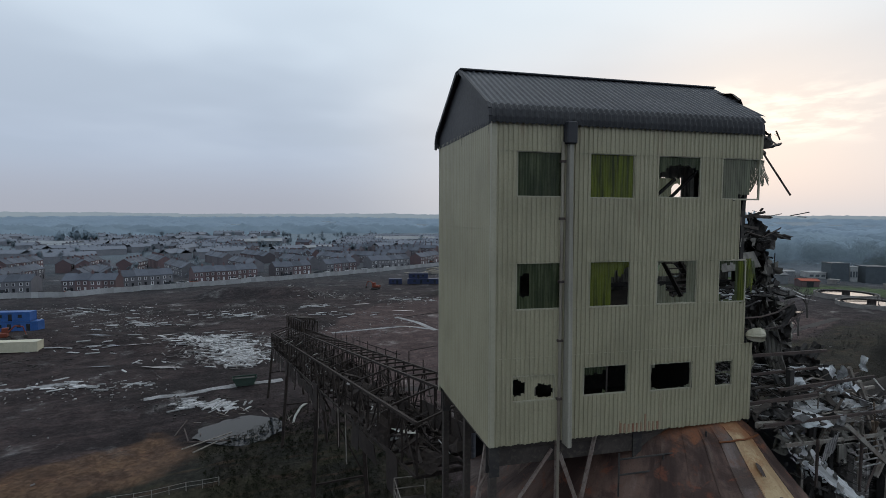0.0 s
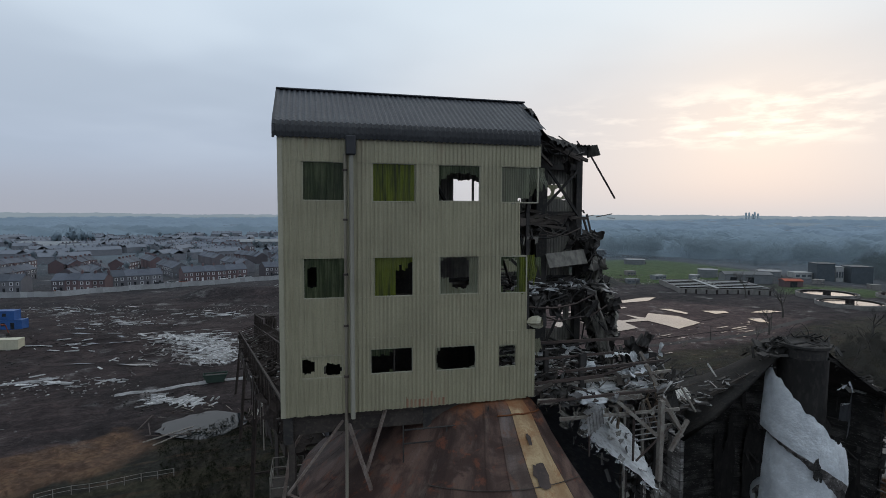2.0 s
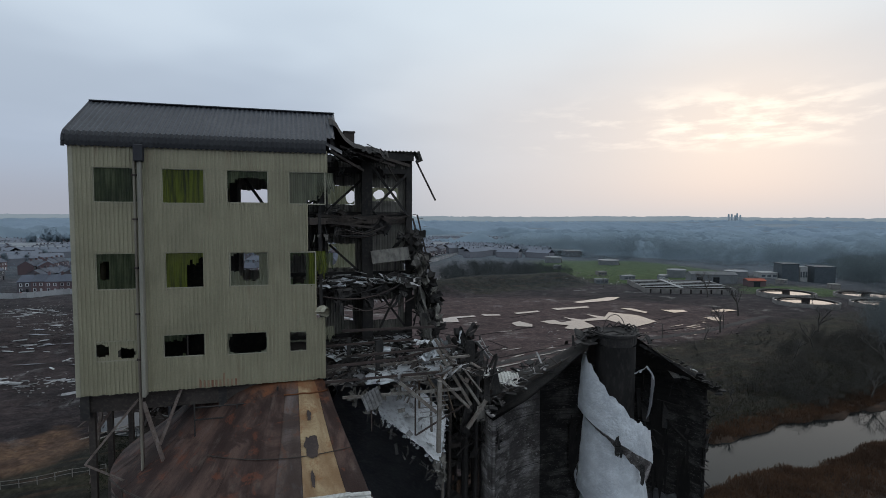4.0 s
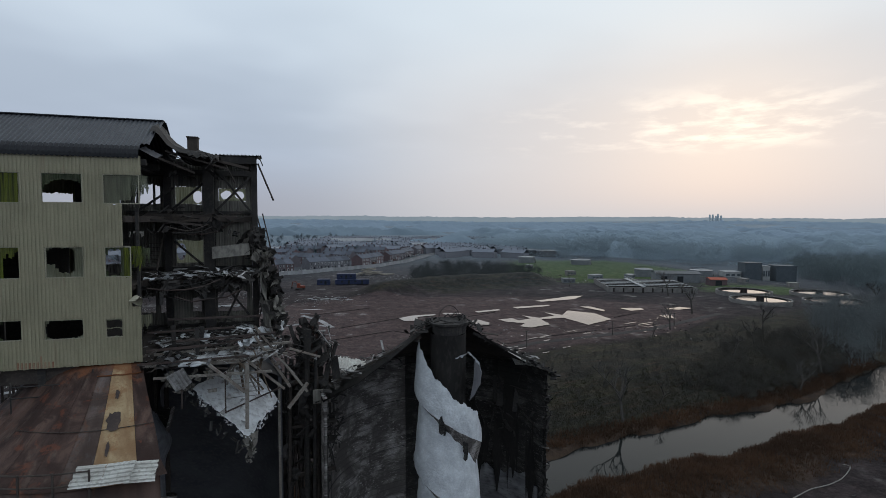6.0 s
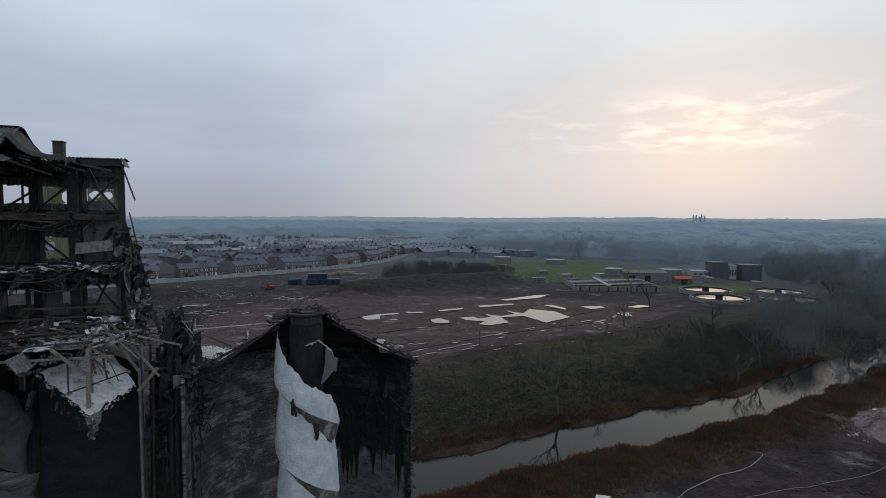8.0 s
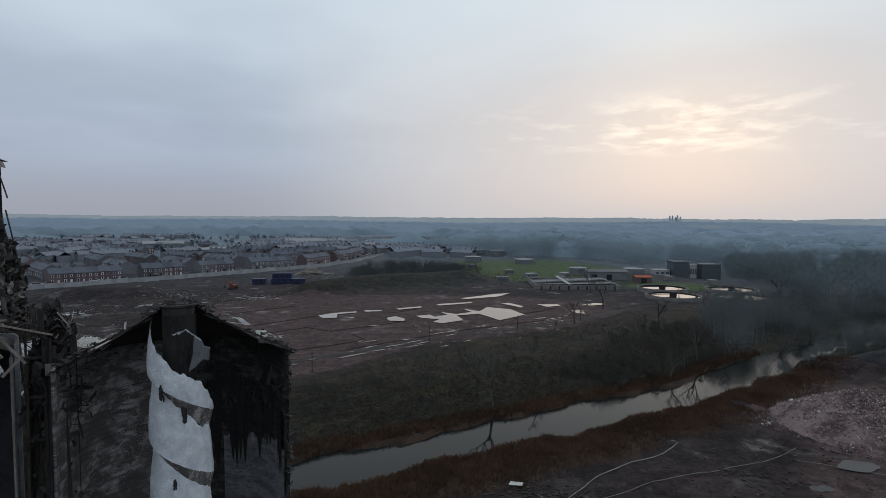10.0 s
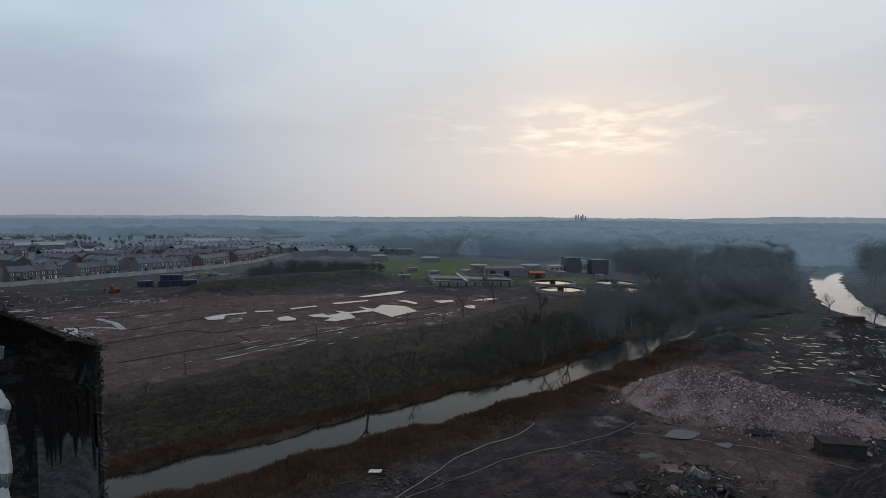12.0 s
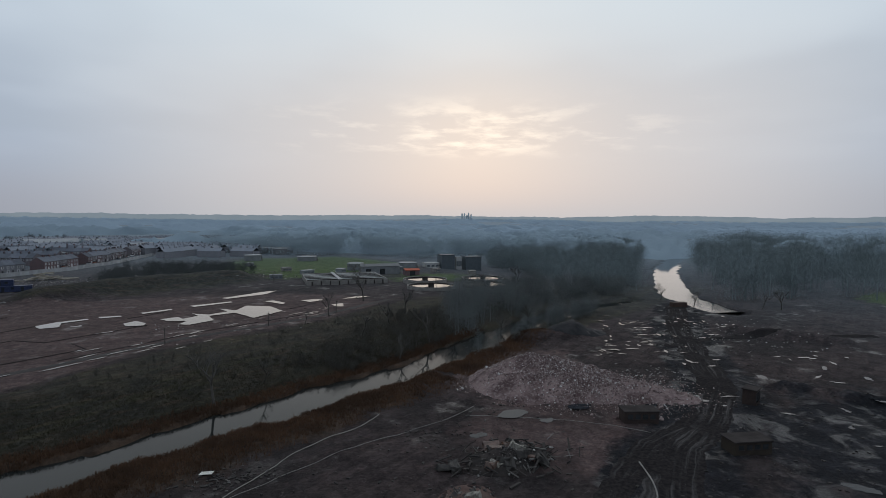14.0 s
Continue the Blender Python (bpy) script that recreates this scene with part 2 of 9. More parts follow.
def burnt_wall(name, dark, grey, pale, centre, course=0.42):
    """Burnt inner wall of a round silo: soot over level courses, flaked patches and pale flecks that lie along them."""
    m = bpy.data.materials.new(name)
    m.use_nodes = True
    w = Nodes(m.node_tree)
    co = w.n("ShaderNodeTexCoord").outputs["Object"]
    sep = w.n("ShaderNodeSeparateXYZ", {0: co})
    ang = w.math("ARCTAN2", w.math("SUBTRACT", sep.outputs[1], centre[1]), w.math("SUBTRACT", sep.outputs[0], centre[0]))
    round_ = w.math("MULTIPLY", ang, 7.4)
    flat = w.n("ShaderNodeCombineXYZ", {0: round_, 1: w.math("MULTIPLY", sep.outputs[2], 1.9), 2: 0.0})
    even = w.n("ShaderNodeCombineXYZ", {0: round_, 1: sep.outputs[2], 2: 0.0})
    blot, patch, fleck, grain = w.noise(even, 0.35, 5, 0.6, 0.6), w.noise(flat, 0.55, 6, 0.65, 0.5), w.noise(flat, 4.2, 6, 0.7, 0.3), w.noise(even, 13, 3)
    line = w.math("ABSOLUTE", w.math("SUBTRACT", w.math("FRACT", w.math("DIVIDE", w.math("ADD", sep.outputs[2], w.math("MULTIPLY", patch, 0.12)), course)), 0.5))
    joint = w.ramp(line, 0.40, 0.48)
    col = w.mix(w.math("MULTIPLY", w.ramp(patch, 0.44, 0.62), w.ramp(blot, 0.34, 0.60)), dark, grey)
    col = w.mix(w.math("MULTIPLY", w.ramp(fleck, 0.55, 0.68), w.ramp(blot, 0.36, 0.56)), col, pale)
    col = w.mix(w.math("MULTIPLY", joint, 0.5), col, tuple(0.6 * v for v in dark))
    col = w.mix(w.math("MULTIPLY", w.ramp(grain, 0.45, 0.7), 0.4), col, dark)
    height = w.math("SUBTRACT", w.math("ADD", fleck, w.math("MULTIPLY", patch, 1.5)), w.math("MULTIPLY", joint, 0.5))
    bs = w.n("ShaderNodeBsdfPrincipled", {"Base Color": col, "Roughness": 0.85, "Specular IOR Level": 0.12, "Normal": w.n("ShaderNodeBump", {"Strength": 0.9, "Distance": 0.06, "Height": height})})
    w.n("ShaderNodeOutputMaterial", {0: bs})
    return m


BLISTER = burnt_wall("blistered_burnt_silo_wall", (0.115, 0.105, 0.100), (0.42, 0.395, 0.385), (0.72, 0.69, 0.67), (24.7, 2.9))
TARRED = burnt_wall("tarred_burnt_silo_wall", (0.028, 0.027, 0.026), (0.105, 0.099, 0.096), (0.19, 0.18, 0.175), (24.7, 2.9))
CONE_BROWN = rusted_cone("rust_stained_roof_plate", (0.105, 0.062, 0.048), (0.027, 0.013, 0.010), (0.20, 0.158, 0.132), (0.130, 0.040, 0.019))
CONE_GREY = rusted_cone("blue_grey_stained_roof_plate", (0.125, 0.092, 0.080), (0.045, 0.028, 0.022), (0.19, 0.20, 0.23), (0.12, 0.050, 0.027))
CONE_YELLOW = rusted_cone("yellowed_roof_plate", (0.42, 0.315, 0.18), (0.22, 0.13, 0.065), (0.46, 0.37, 0.24), (0.24, 0.115, 0.05))
SHEET_WHITE = mat("weathered_white_sheet", (0.55, 0.55, 0.52), (0.42, 0.41, 0.38), (0.25, 0.22, 0.19), 0.6, 0.0, 1.5, 8, 0.2)
RUST_BROWN = streaked("brown_rusted_plate", (0.052, 0.028, 0.022), (0.082, 0.045, 0.034), (0.034, 0.021, 0.019), 0.5, 2.2, 0.2, rust=(0.17, 0.062, 0.028))
BRACE = mat("rust_stained_brace_paint", (0.21, 0.175, 0.155), (0.15, 0.115, 0.10), (0.085, 0.05, 0.038), 0.7, 0.0, 1.5, 9, 0.2)
STEEL_PALE = mat("weathered_pale_steel", (0.25, 0.235, 0.21), (0.17, 0.145, 0.125), (0.11, 0.075, 0.06), 0.6, 0.0, 1.5, 9, 0.2)
STEEL_RUST = mat("rusted_steelwork", (0.045, 0.036, 0.034), (0.07, 0.052, 0.047), (0.11, 0.08, 0.068), 0.75, 0.0, 0.8, 8, 0.2)
DEBRIS_PALE = mat("pale_dusty_debris", (0.40, 0.395, 0.39), (0.22, 0.212, 0.205), (0.075, 0.07, 0.066), 0.85, 0.0, 0.8, 5, 0.4)
CONCRETE = mat("stained_concrete", (0.22, 0.21, 0.20), (0.15, 0.145, 0.14), (0.09, 0.085, 0.08), 0.85, 0.0, 0.5, 6, 0.3)
RIVER = water("river_water", (0.016, 0.018, 0.018), 0.05, 1.5, 1.17)
LAKE = water("broad_water", (0.03, 0.03, 0.03), 0.05, 1.0)
POND = water("pond_water", (0.022, 0.026, 0.032), 0.08, 1.0, 1.16)
STILL = water("standing_water", (0.06, 0.058, 0.055), 0.03, 0.7)
TREE_BARK = mat("bare_winter_bark", (0.058, 0.053, 0.049), (0.080, 0.073, 0.067), None, 0.9)
TWIGS = mat("bare_winter_twigs", (0.062, 0.059, 0.057), (0.084, 0.080, 0.077), None, 0.95, vary=0.2)
REED = foliage("dead_reeds", (0.101, 0.060, 0.040), (0.057, 0.037, 0.027), 0.12)
# woods and town trees: paled towards blue-grey, haze put into the colour
HAZY_WOOD = foliage("haze_tinted_bare_wood", (0.352, 0.438, 0.494), (0.313, 0.394, 0.448), 0.012, 0.1, 3.0)
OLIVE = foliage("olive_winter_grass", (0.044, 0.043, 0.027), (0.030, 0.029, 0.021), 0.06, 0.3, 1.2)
FAR_WOOD = foliage("haze_tinted_far_woodland", (0.303, 0.382, 0.465), (0.275, 0.351, 0.430), 0.003, 0.1, 2.0)
BELT = foliage("haze_tinted_wood_belt", (0.268, 0.340, 0.404), (0.233, 0.301, 0.360), 0.006, 0.1, 2.0)
MID_WOOD = foliage("haze_tinted_woodland", (0.204, 0.248, 0.266), (0.165, 0.204, 0.220), 0.02, 0.25, 2.4)
NEAR_WOOD = foliage("haze_lifted_riverside_trees", (0.168, 0.187, 0.193), (0.125, 0.140, 0.145), 0.03, 0.25, 2.4)
TOWN_TREE = foliage("haze_tinted_garden_trees", (0.201, 0.245, 0.281), (0.175, 0.212, 0.246), 0.02, 0.2, 2.4)


def ground_material():
    m = bpy.data.materials.new("demolition_ground")
    m.use_nodes = True
    w = Nodes(m.node_tree)
    co = w.n("ShaderNodeTexCoord").outputs["Object"]
    zone = w.n("ShaderNodeAttribute", attribute_name="zone")
    z = w.n("ShaderNodeSeparateColor", {0: zone.outputs["Color"]})
    zone2 = w.n("ShaderNodeAttribute", attribute_name="zone_b")
    z2 = w.n("ShaderNodeSeparateColor", {0: zone2.outputs["Color"]})
    warp = w.math("MULTIPLY", w.math("SUBTRACT", w.noise(co, 0.10, 6, 0.68), 0.5), 1.7)

    def on(v):
        return w.ramp(w.math("ADD", v, w.math("MULTIPLY", warp, w.math("MULTIPLY", 4.0, w.math("MULTIPLY", v, w.math("SUBTRACT", 1.0, v))))), 0.3, 0.7)
    big, mid, fine, grit = w.noise(co, 0.035, 5, 0.6), w.noise(co, 0.22, 5, 0.6), w.noise(co, 1.6, 5, 0.6), w.noise(co, 9.0, 3, 0.6)
    # long smears left by machines and by the river, along its course
    sep = w.n("ShaderNodeSeparateXYZ", {0: co})
    run = w.n("ShaderNodeCombineXYZ", {0: w.math("ADD", w.math("MULTIPLY", sep.outputs[0], 0.036), w.math("MULTIPLY", sep.outputs[1], 0.018)),
                                       1: w.math("ADD", w.math("MULTIPLY", sep.outputs[0], -0.16), w.math("MULTIPLY", sep.outputs[1], 0.32)), 2: 0.0})
    smear, smear2 = w.noise(run, 1.0, 6, 0.62, 0.5), w.noise(run, 3.1, 5, 0.6, 0.3)
    soil = w.mix(w.ramp(mid, 0.35, 0.7), (0.037, 0.029, 0.030), (0.064, 0.050, 0.049))
    soil = w.mix(w.math("MULTIPLY", w.ramp(big, 0.45, 0.62), 0.7), soil, (0.019, 0.017, 0.018))
    red = w.mix(w.ramp(mid, 0.3, 0.7), (0.096, 0.068, 0.066), (0.078, 0.058, 0.057))
    red = w.mix(w.math("MULTIPLY", w.ramp(big, 0.45, 0.65), 0.6), red, (0.058, 0.042, 0.040))
    red = w.mix(w.math("MULTIPLY", w.ramp(smear2, 0.48, 0.62), 0.35), red, (0.050, 0.037, 0.036))
    soil = w.mix(w.math("MULTIPLY", w.ramp(smear, 0.46, 0.60), 0.5), soil, (0.017, 0.014, 0.015))
    grass = w.mix(w.ramp(mid, 0.35, 0.7), (0.050, 0.085, 0.025), (0.075, 0.105, 0.035))
    rough = w.mix(w.ramp(w.noise(co, 0.10, 5, 0.6), 0.45, 0.66), (0.026, 0.026, 0.022), (0.042, 0.038, 0.029))
    rough = w.mix(w.math("MULTIPLY", w.ramp(smear, 0.50, 0.62), 0.55), rough, (0.048, 0.046, 0.028))
    rough = w.mix(w.math("MULTIPLY", w.ramp(smear2, 0.52, 0.66), 0.6), rough, (0.066, 0.044, 0.032))
    reed = w.mix(w.ramp(mid, 0.35, 0.65), (0.060, 0.041, 0.030), (0.034, 0.025, 0.020))
    # ground turns paler and bluer with distance: haze painted into the colour
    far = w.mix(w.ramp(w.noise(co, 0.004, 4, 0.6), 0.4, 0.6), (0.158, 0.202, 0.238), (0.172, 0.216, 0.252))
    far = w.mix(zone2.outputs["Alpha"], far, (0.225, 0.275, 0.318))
    sand = w.mix(w.ramp(mid, 0.35, 0.65), (0.12, 0.075, 0.048), (0.085, 0.055, 0.040))
    col = w.mix(on(z.outputs[0]), soil, red)
    col = w.mix(on(z.outputs[1]), col, grass)
    col = w.mix(on(z.outputs[2]), col, rough)
    col = w.mix(on(z2.outputs[0]), col, reed)
    col = w.mix(on(z2.outputs[1]), col, sand)
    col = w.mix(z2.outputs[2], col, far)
    black = w.mix(w.ramp(mid, 0.4, 0.7), (0.011, 0.012, 0.015), (0.020, 0.021, 0.026))
    mud = on(zone.outputs["Alpha"])
    col = w.mix(mud, col, black)
    patch = w.noise(co, 0.55, 6, 0.65, 0.6)
    col = w.mix(w.math("MULTIPLY", w.ramp(patch, 0.52, 0.68), w.math("MULTIPLY", 0.6, w.math("SUBTRACT", 1.0, z2.outputs[2]))), col, w.mix(1.0, col, (1.75, 1.6, 1.55), "MULTIPLY"))
    near = w.math("SUBTRACT", 1.0, z2.outputs[2])
    damp = w.ramp(w.noise(co, 0.30, 7, 0.68, 0.8), 0.47, 0.56)
    col = w.mix(w.math("MULTIPLY", damp, w.math("MULTIPLY", near, 0.45)), col, w.mix(1.0, col, (0.40, 0.37, 0.39), "MULTIPLY"))
    chalk = w.ramp(w.noise(co, 0.85, 7, 0.72, 1.2), 0.60, 0.68)
    col = w.mix(w.math("MULTIPLY", w.math("MULTIPLY", chalk, 0.5), w.math("MULTIPLY", near, w.math("SUBTRACT", 1.0, on(z.outputs[2])))), col, (0.13, 0.115, 0.112))
    col = w.mix(w.math("MULTIPLY", w.ramp(fine, 0.35, 0.7), 0.7), col, w.mix(1.0, col, (0.45, 0.42, 0.42), "MULTIPLY"))
    col = w.mix(w.math("MULTIPLY", w.ramp(grit, 0.62, 0.82), 0.35), col, (0.16, 0.15, 0.145))
    bare = w.math("SUBTRACT", 1.0, w.math("MAXIMUM", z.outputs[1], w.math("MAXIMUM", z.outputs[2], w.math("MAXIMUM", z2.outputs[0], z2.outputs[2]))), clamp=True)
    wet = w.math("MULTIPLY", w.ramp(w.noise(co, 0.09, 6, 0.65), 0.56, 0.70), bare)
    slick = w.math("MULTIPLY", w.ramp(w.noise(co, 0.16, 6, 0.6, 0.5), 0.50, 0.62), mud)
    wet = w.math("MAXIMUM", wet, w.math("MULTIPLY", slick, 0.85))
    r = w.math("SUBTRACT", 0.92, w.math("MULTIPLY", wet, 0.48))
    bs = w.n("ShaderNodeBsdfPrincipled", {"Base Color": col, "Roughness": r, "Specular IOR Level": w.math("ADD", 0.08, w.math("MULTIPLY", wet, 0.25)),
                                          "Normal": w.n("ShaderNodeBump", {"Strength": 0.8, "Distance": 0.35, "Height": w.math("ADD", fine, w.math("MULTIPLY", grit, 0.3))})})
    w.n("ShaderNodeOutputMaterial", {0: bs})
    return m


GROUND = ground_material()

# ---- building helpers ----
def part(name, bm, material, parent=None, label="", smooth=False):
    """Links a bmesh as one mesh object under a thing or a part."""
    me = bpy.data.meshes.new(name)
    bm.to_mesh(me)
    bm.free()
    for m in material if isinstance(material, (list, tuple)) else (material,):
        me.materials.append(m)
    if smooth:
        me.shade_smooth()
    ob = new(name, me)
    ob.parent = parent
    if label:
        ob["label"] = label
    return ob


def sheet(name, verts, faces, material, parent=None, label="", smooth=False):
    """The same from numpy arrays or lists."""
    me = bpy.data.meshes.new(name)
    me.from_pydata([tuple(v) for v in verts], [], [tuple(f) for f in faces])
    for m in material if isinstance(material, (list, tuple)) else (material,):
        me.materials.append(m)
    if smooth:
        me.shade_smooth()
    ob = new(name, me)
    ob.parent = parent
    if label:
        ob["label"] = label
    return ob


def box(bm, x0, x1, y0, y1, z0, z1, bevel=0.0):
    m = Matrix.LocRotScale(((x0 + x1) / 2, (y0 + y1) / 2, (z0 + z1) / 2), None, (x1 - x0, y1 - y0, z1 - z0))
    vs = bmesh.ops.create_cube(bm, size=1, matrix=m)["verts"]
    if bevel:
        es = list({e for v in vs for e in v.link_edges})
        bmesh.ops.bevel(bm, geom=es, offset=bevel, segments=1, affect="EDGES")
    return bm


def bar(bm, a, b, w=0.1, h=None, twist=0.0):
    """A beam of rectangular section from a to b."""
    a, b = Vector(a), Vector(b)
    d = b - a
    if d.length < 1e-4:
        return bm
    up = Vector((0, 0, 1)) if abs(d.normalized().z) < 0.95 else Vector((0, 1, 0))
    x = d.cross(up).normalized()
    y = x.cross(d).normalized()
    if twist:
        x, y = x * math.cos(twist) + y * math.sin(twist), y * math.cos(twist) - x * math.sin(twist)
    h = h or w
    ring = [bm.verts.new(p + x * (sx * w / 2) + y * (sy * h / 2)) for p in (a, b) for sx, sy in ((-1, -1), (1, -1), (1, 1), (-1, 1))]
    for i in range(4):
        bm.faces.new((ring[i], ring[(i + 1) % 4], ring[4 + (i + 1) % 4], ring[4 + i]))
    bm.faces.new(ring[3::-1])
    bm.faces.new(ring[4:])
    return bm


def tube(bm, pts, radii, sides=6, cap=True):
    """A round tube along points, with a radius for each."""
    pts = [Vector(p) for p in pts]
    if not isinstance(radii, (list, tuple)):
        radii = [radii] * len(pts)
    rings = []
    for i, (p, r) in enumerate(zip(pts, radii)):
        d = (pts[min(i + 1, len(pts) - 1)] - pts[max(i - 1, 0)]).normalized()
        ref = Vector((0, 0, 1)) if abs(d.z) < 0.9 else Vector((1, 0, 0))
        x = d.cross(ref).normalized()
        y = x.cross(d)
        rings.append([bm.verts.new(p + (x * math.cos(k * math.tau / sides) + y * math.sin(k * math.tau / sides)) * r) for k in range(sides)])
    for a, b in zip(rings, rings[1:]):
        for k in range(sides):
            bm.faces.new((a[k], a[(k + 1) % sides], b[(k + 1) % sides], b[k]))
    if cap:
        bm.faces.new(rings[0][::-1])
        bm.faces.new(rings[-1])
    return bm


def lathe(bm, rows, sides=64, a0=0.0, a1=math.tau, centre=(0, 0), wobble=0.0, seed=0):
    """Turned surface; rows of (radius, z)."""
    full = abs(a1 - a0 - math.tau) < 1e-6
    n = sides if full else sides + 1
    grid = []
    for j, (r, z) in enumerate(rows):
        ring = []
        for k in range(n):
            a = a0 + (a1 - a0) * k / sides
            rr = r + (wobble * noise.noise((math.cos(a) * 2.2 + seed, math.sin(a) * 2.2, z * 0.55)) if wobble else 0)
            ring.append(bm.verts.new((centre[0] + rr * math.cos(a), centre[1] + rr * math.sin(a), z)))
        grid.append(ring)
    for a, b in zip(grid, grid[1:]):
        for k in range(sides):
            l = (k + 1) % n
            bm.faces.new((a[k], a[l], b[l], b[k]))
    return bm


def ribbed(bm, s0, s1, place, spans, pitch=0.15, depth=0.022):
    """Profiled sheet metal. place(s, d, z) gives the point; spans(s) the z-intervals that the sheet covers at s."""
    prof = ((0.0, 0.0), (0.42, 0.0), (0.54, 1.0), (0.88, 1.0))
    pts, s, i = [], s0, 0
    while s < s1 - 1e-6:
        f, d = prof[i % 4]
        s = s0 + (i // 4 + f) * pitch
        if s < s1:
            pts.append((s, d * depth))
        i += 1
    pts.append((s1, 0.0))
    for (a, da), (b, db) in zip(pts, pts[1:]):
        for lo, hi in spans((a + b) / 2):
            if hi - lo > 0.01:
                vs = [bm.verts.new(place(a, da, lo)), bm.verts.new(place(b, db, lo)), bm.verts.new(place(b, db, hi)), bm.verts.new(place(a, da, hi))]
                bm.faces.new(vs)
    bmesh.ops.remove_doubles(bm, verts=bm.verts, dist=0.0005)
    return bm


def cut(spans, lo, hi):
    """Take lo..hi out of a list of intervals."""
    out = []
    for a, b in spans:
        if hi <= a or lo >= b:
            out.append((a, b))
        else:
            if lo > a:
                out.append((a, lo))
            if hi < b:
                out.append((hi, b))
    return out


def scraps(name, n, spot, material, size=(0.4, 2.0), thick=(0.03, 0.15), flat=0.4, seed=1, parent=None, label=""):
    """Joined loose bars, boards and torn sheets; spot(rng) gives each one's place."""
    rng = random.Random(seed)
    bm = bmesh.new()
    for _ in range(n):
        p = Vector(spot(rng))
        L = rng.uniform(*size)
        a, e = rng.uniform(0, math.tau), rng.gauss(0, flat * 0.5)
        d = Vector((math.cos(a) * math.cos(e), math.sin(a) * math.cos(e), math.sin(e))) * L / 2
        t = rng.uniform(*thick)
        bar(bm, p - d, p + d, t * rng.uniform(1, 5) if rng.random() < 0.5 else t, t * rng.uniform(0.3, 1), rng.uniform(-0.6, 0.6))
    return tagged(part(name, bm, material, parent, label), kind="stuff")


def crumpled(name, n, spot, material, size, seed, parent=None, label="", flat=0.6, fold=0.35, long=1.8):
    """Joined torn and bent pieces of sheet metal and board; flat: how far each tips out of the level."""
    rng = random.Random(seed)
    bm = bmesh.new()
    for k in range(n):
        p = Vector(spot(rng))
        a, b = rng.uniform(*size), rng.uniform(*size)
        a *= rng.uniform(1, long)
        m = Euler((rng.gauss(0, flat), rng.gauss(0, flat), rng.uniform(0, math.tau))).to_matrix()
        o = Vector((rng.uniform(0, 90), k * 3.7, 1.1))
        grid = []
        for i in range(5):
            row = []
            for j in range(5):
                u, v = i / 4 - 0.5, j / 4 - 0.5
                rim = 1 + (0.35 * noise.noise(o + Vector((u * 9, v * 9, 5))) if i in (0, 4) or j in (0, 4) else 0)
                z = fold * min(a, b) * (noise.noise(o + Vector((u * 2.4, v * 2.4, 0))) + 0.5 * noise.noise(o + Vector((u * 6, v * 6, 2))))
                row.append(bm.verts.new(p + m @ Vector((u * a * rim, v * b * rim, z))))
            grid.append(row)
        for g, h in zip(grid, grid[1:]):
            for j in range(4):
                bm.faces.new((g[j], h[j], h[j + 1], g[j + 1]))
    return tagged(part(name, bm, material, parent, label), kind="stuff")


def slab(bm, quad, thick):
    """A flat plate under four corners given in order."""
    hi = [bm.verts.new(p) for p in quad]
    lo = [bm.verts.new((p[0], p[1], p[2] - thick)) for p in quad]
    bm.faces.new(hi)
    bm.faces.new(lo[::-1])
    for i in range(4):
        j = (i + 1) % 4
        bm.faces.new((hi[j], hi[i], lo[i], lo[j]))
    bmesh.ops.recalc_face_normals(bm, faces=bm.faces[:])
    return bm


def thing(name, label, category, place=None, group="", kind=""):
    ob = new(name)
    ob.empty_display_size = 0.2
    if place is not None:
        ob.matrix_world = place
    return tagged(ob, label, category, group, kind)


# ---- the lie of the land ----
RIVER_LINE = [(-260, -20), (-150, 5), (-60, 28), (0, 50), (38, 65.2), (62, 75), (84, 84), (104, 91.5), (128, 107), (160, 126), (196, 142), (232, 150)]
POOL_LINE = [(247, 112), (252, 126), (262, 147), (284, 171), (308, 193), (340, 222), (375, 252), (420, 287), (468, 319), (620, 440), (800, 560)]


def path_distance(x, y, line):
    """Distance to a polyline, for numpy arrays, and the side (positive: left of it)."""
    best = np.full(np.shape(x), 1e9)
    side = np.zeros(np.shape(x))
    for (ax, ay), (bx, by) in zip(line, line[1:]):
        dx, dy = bx - ax, by - ay
        t = np.clip(((x - ax) * dx + (y - ay) * dy) / (dx * dx + dy * dy), 0, 1)
        ex, ey = x - ax - t * dx, y - ay - t * dy
        d = np.hypot(ex, ey)
        s = np.sign(dx * ey - dy * ex)
        side = np.where(d < best, s, side)
        best = np.minimum(best, d)
    return best, side


def ease(v, lo, hi):
    t = np.clip((v - lo) / (hi - lo), 0, 1)
    return t * t * (3 - 2 * t)


def rolling(x, y):
    """Small unevenness of tipped ground."""
    return 0.20 * np.sin(x * 0.23 + 1.3 * np.sin(y * 0.11)) * np.sin(y * 0.19 + 0.7) + 0.12 * np.sin(x * 0.71 + y * 0.33) * np.sin(y * 0.57 - x * 0.21) + 0.06 * np.sin(x * 1.7 - y * 1.1) * np.sin(y * 1.9 + x * 0.6)


def bund(x, y, line, half, high):
    d, _ = path_distance(x, y, line)
    return high * np.exp(-(d / half) ** 2)


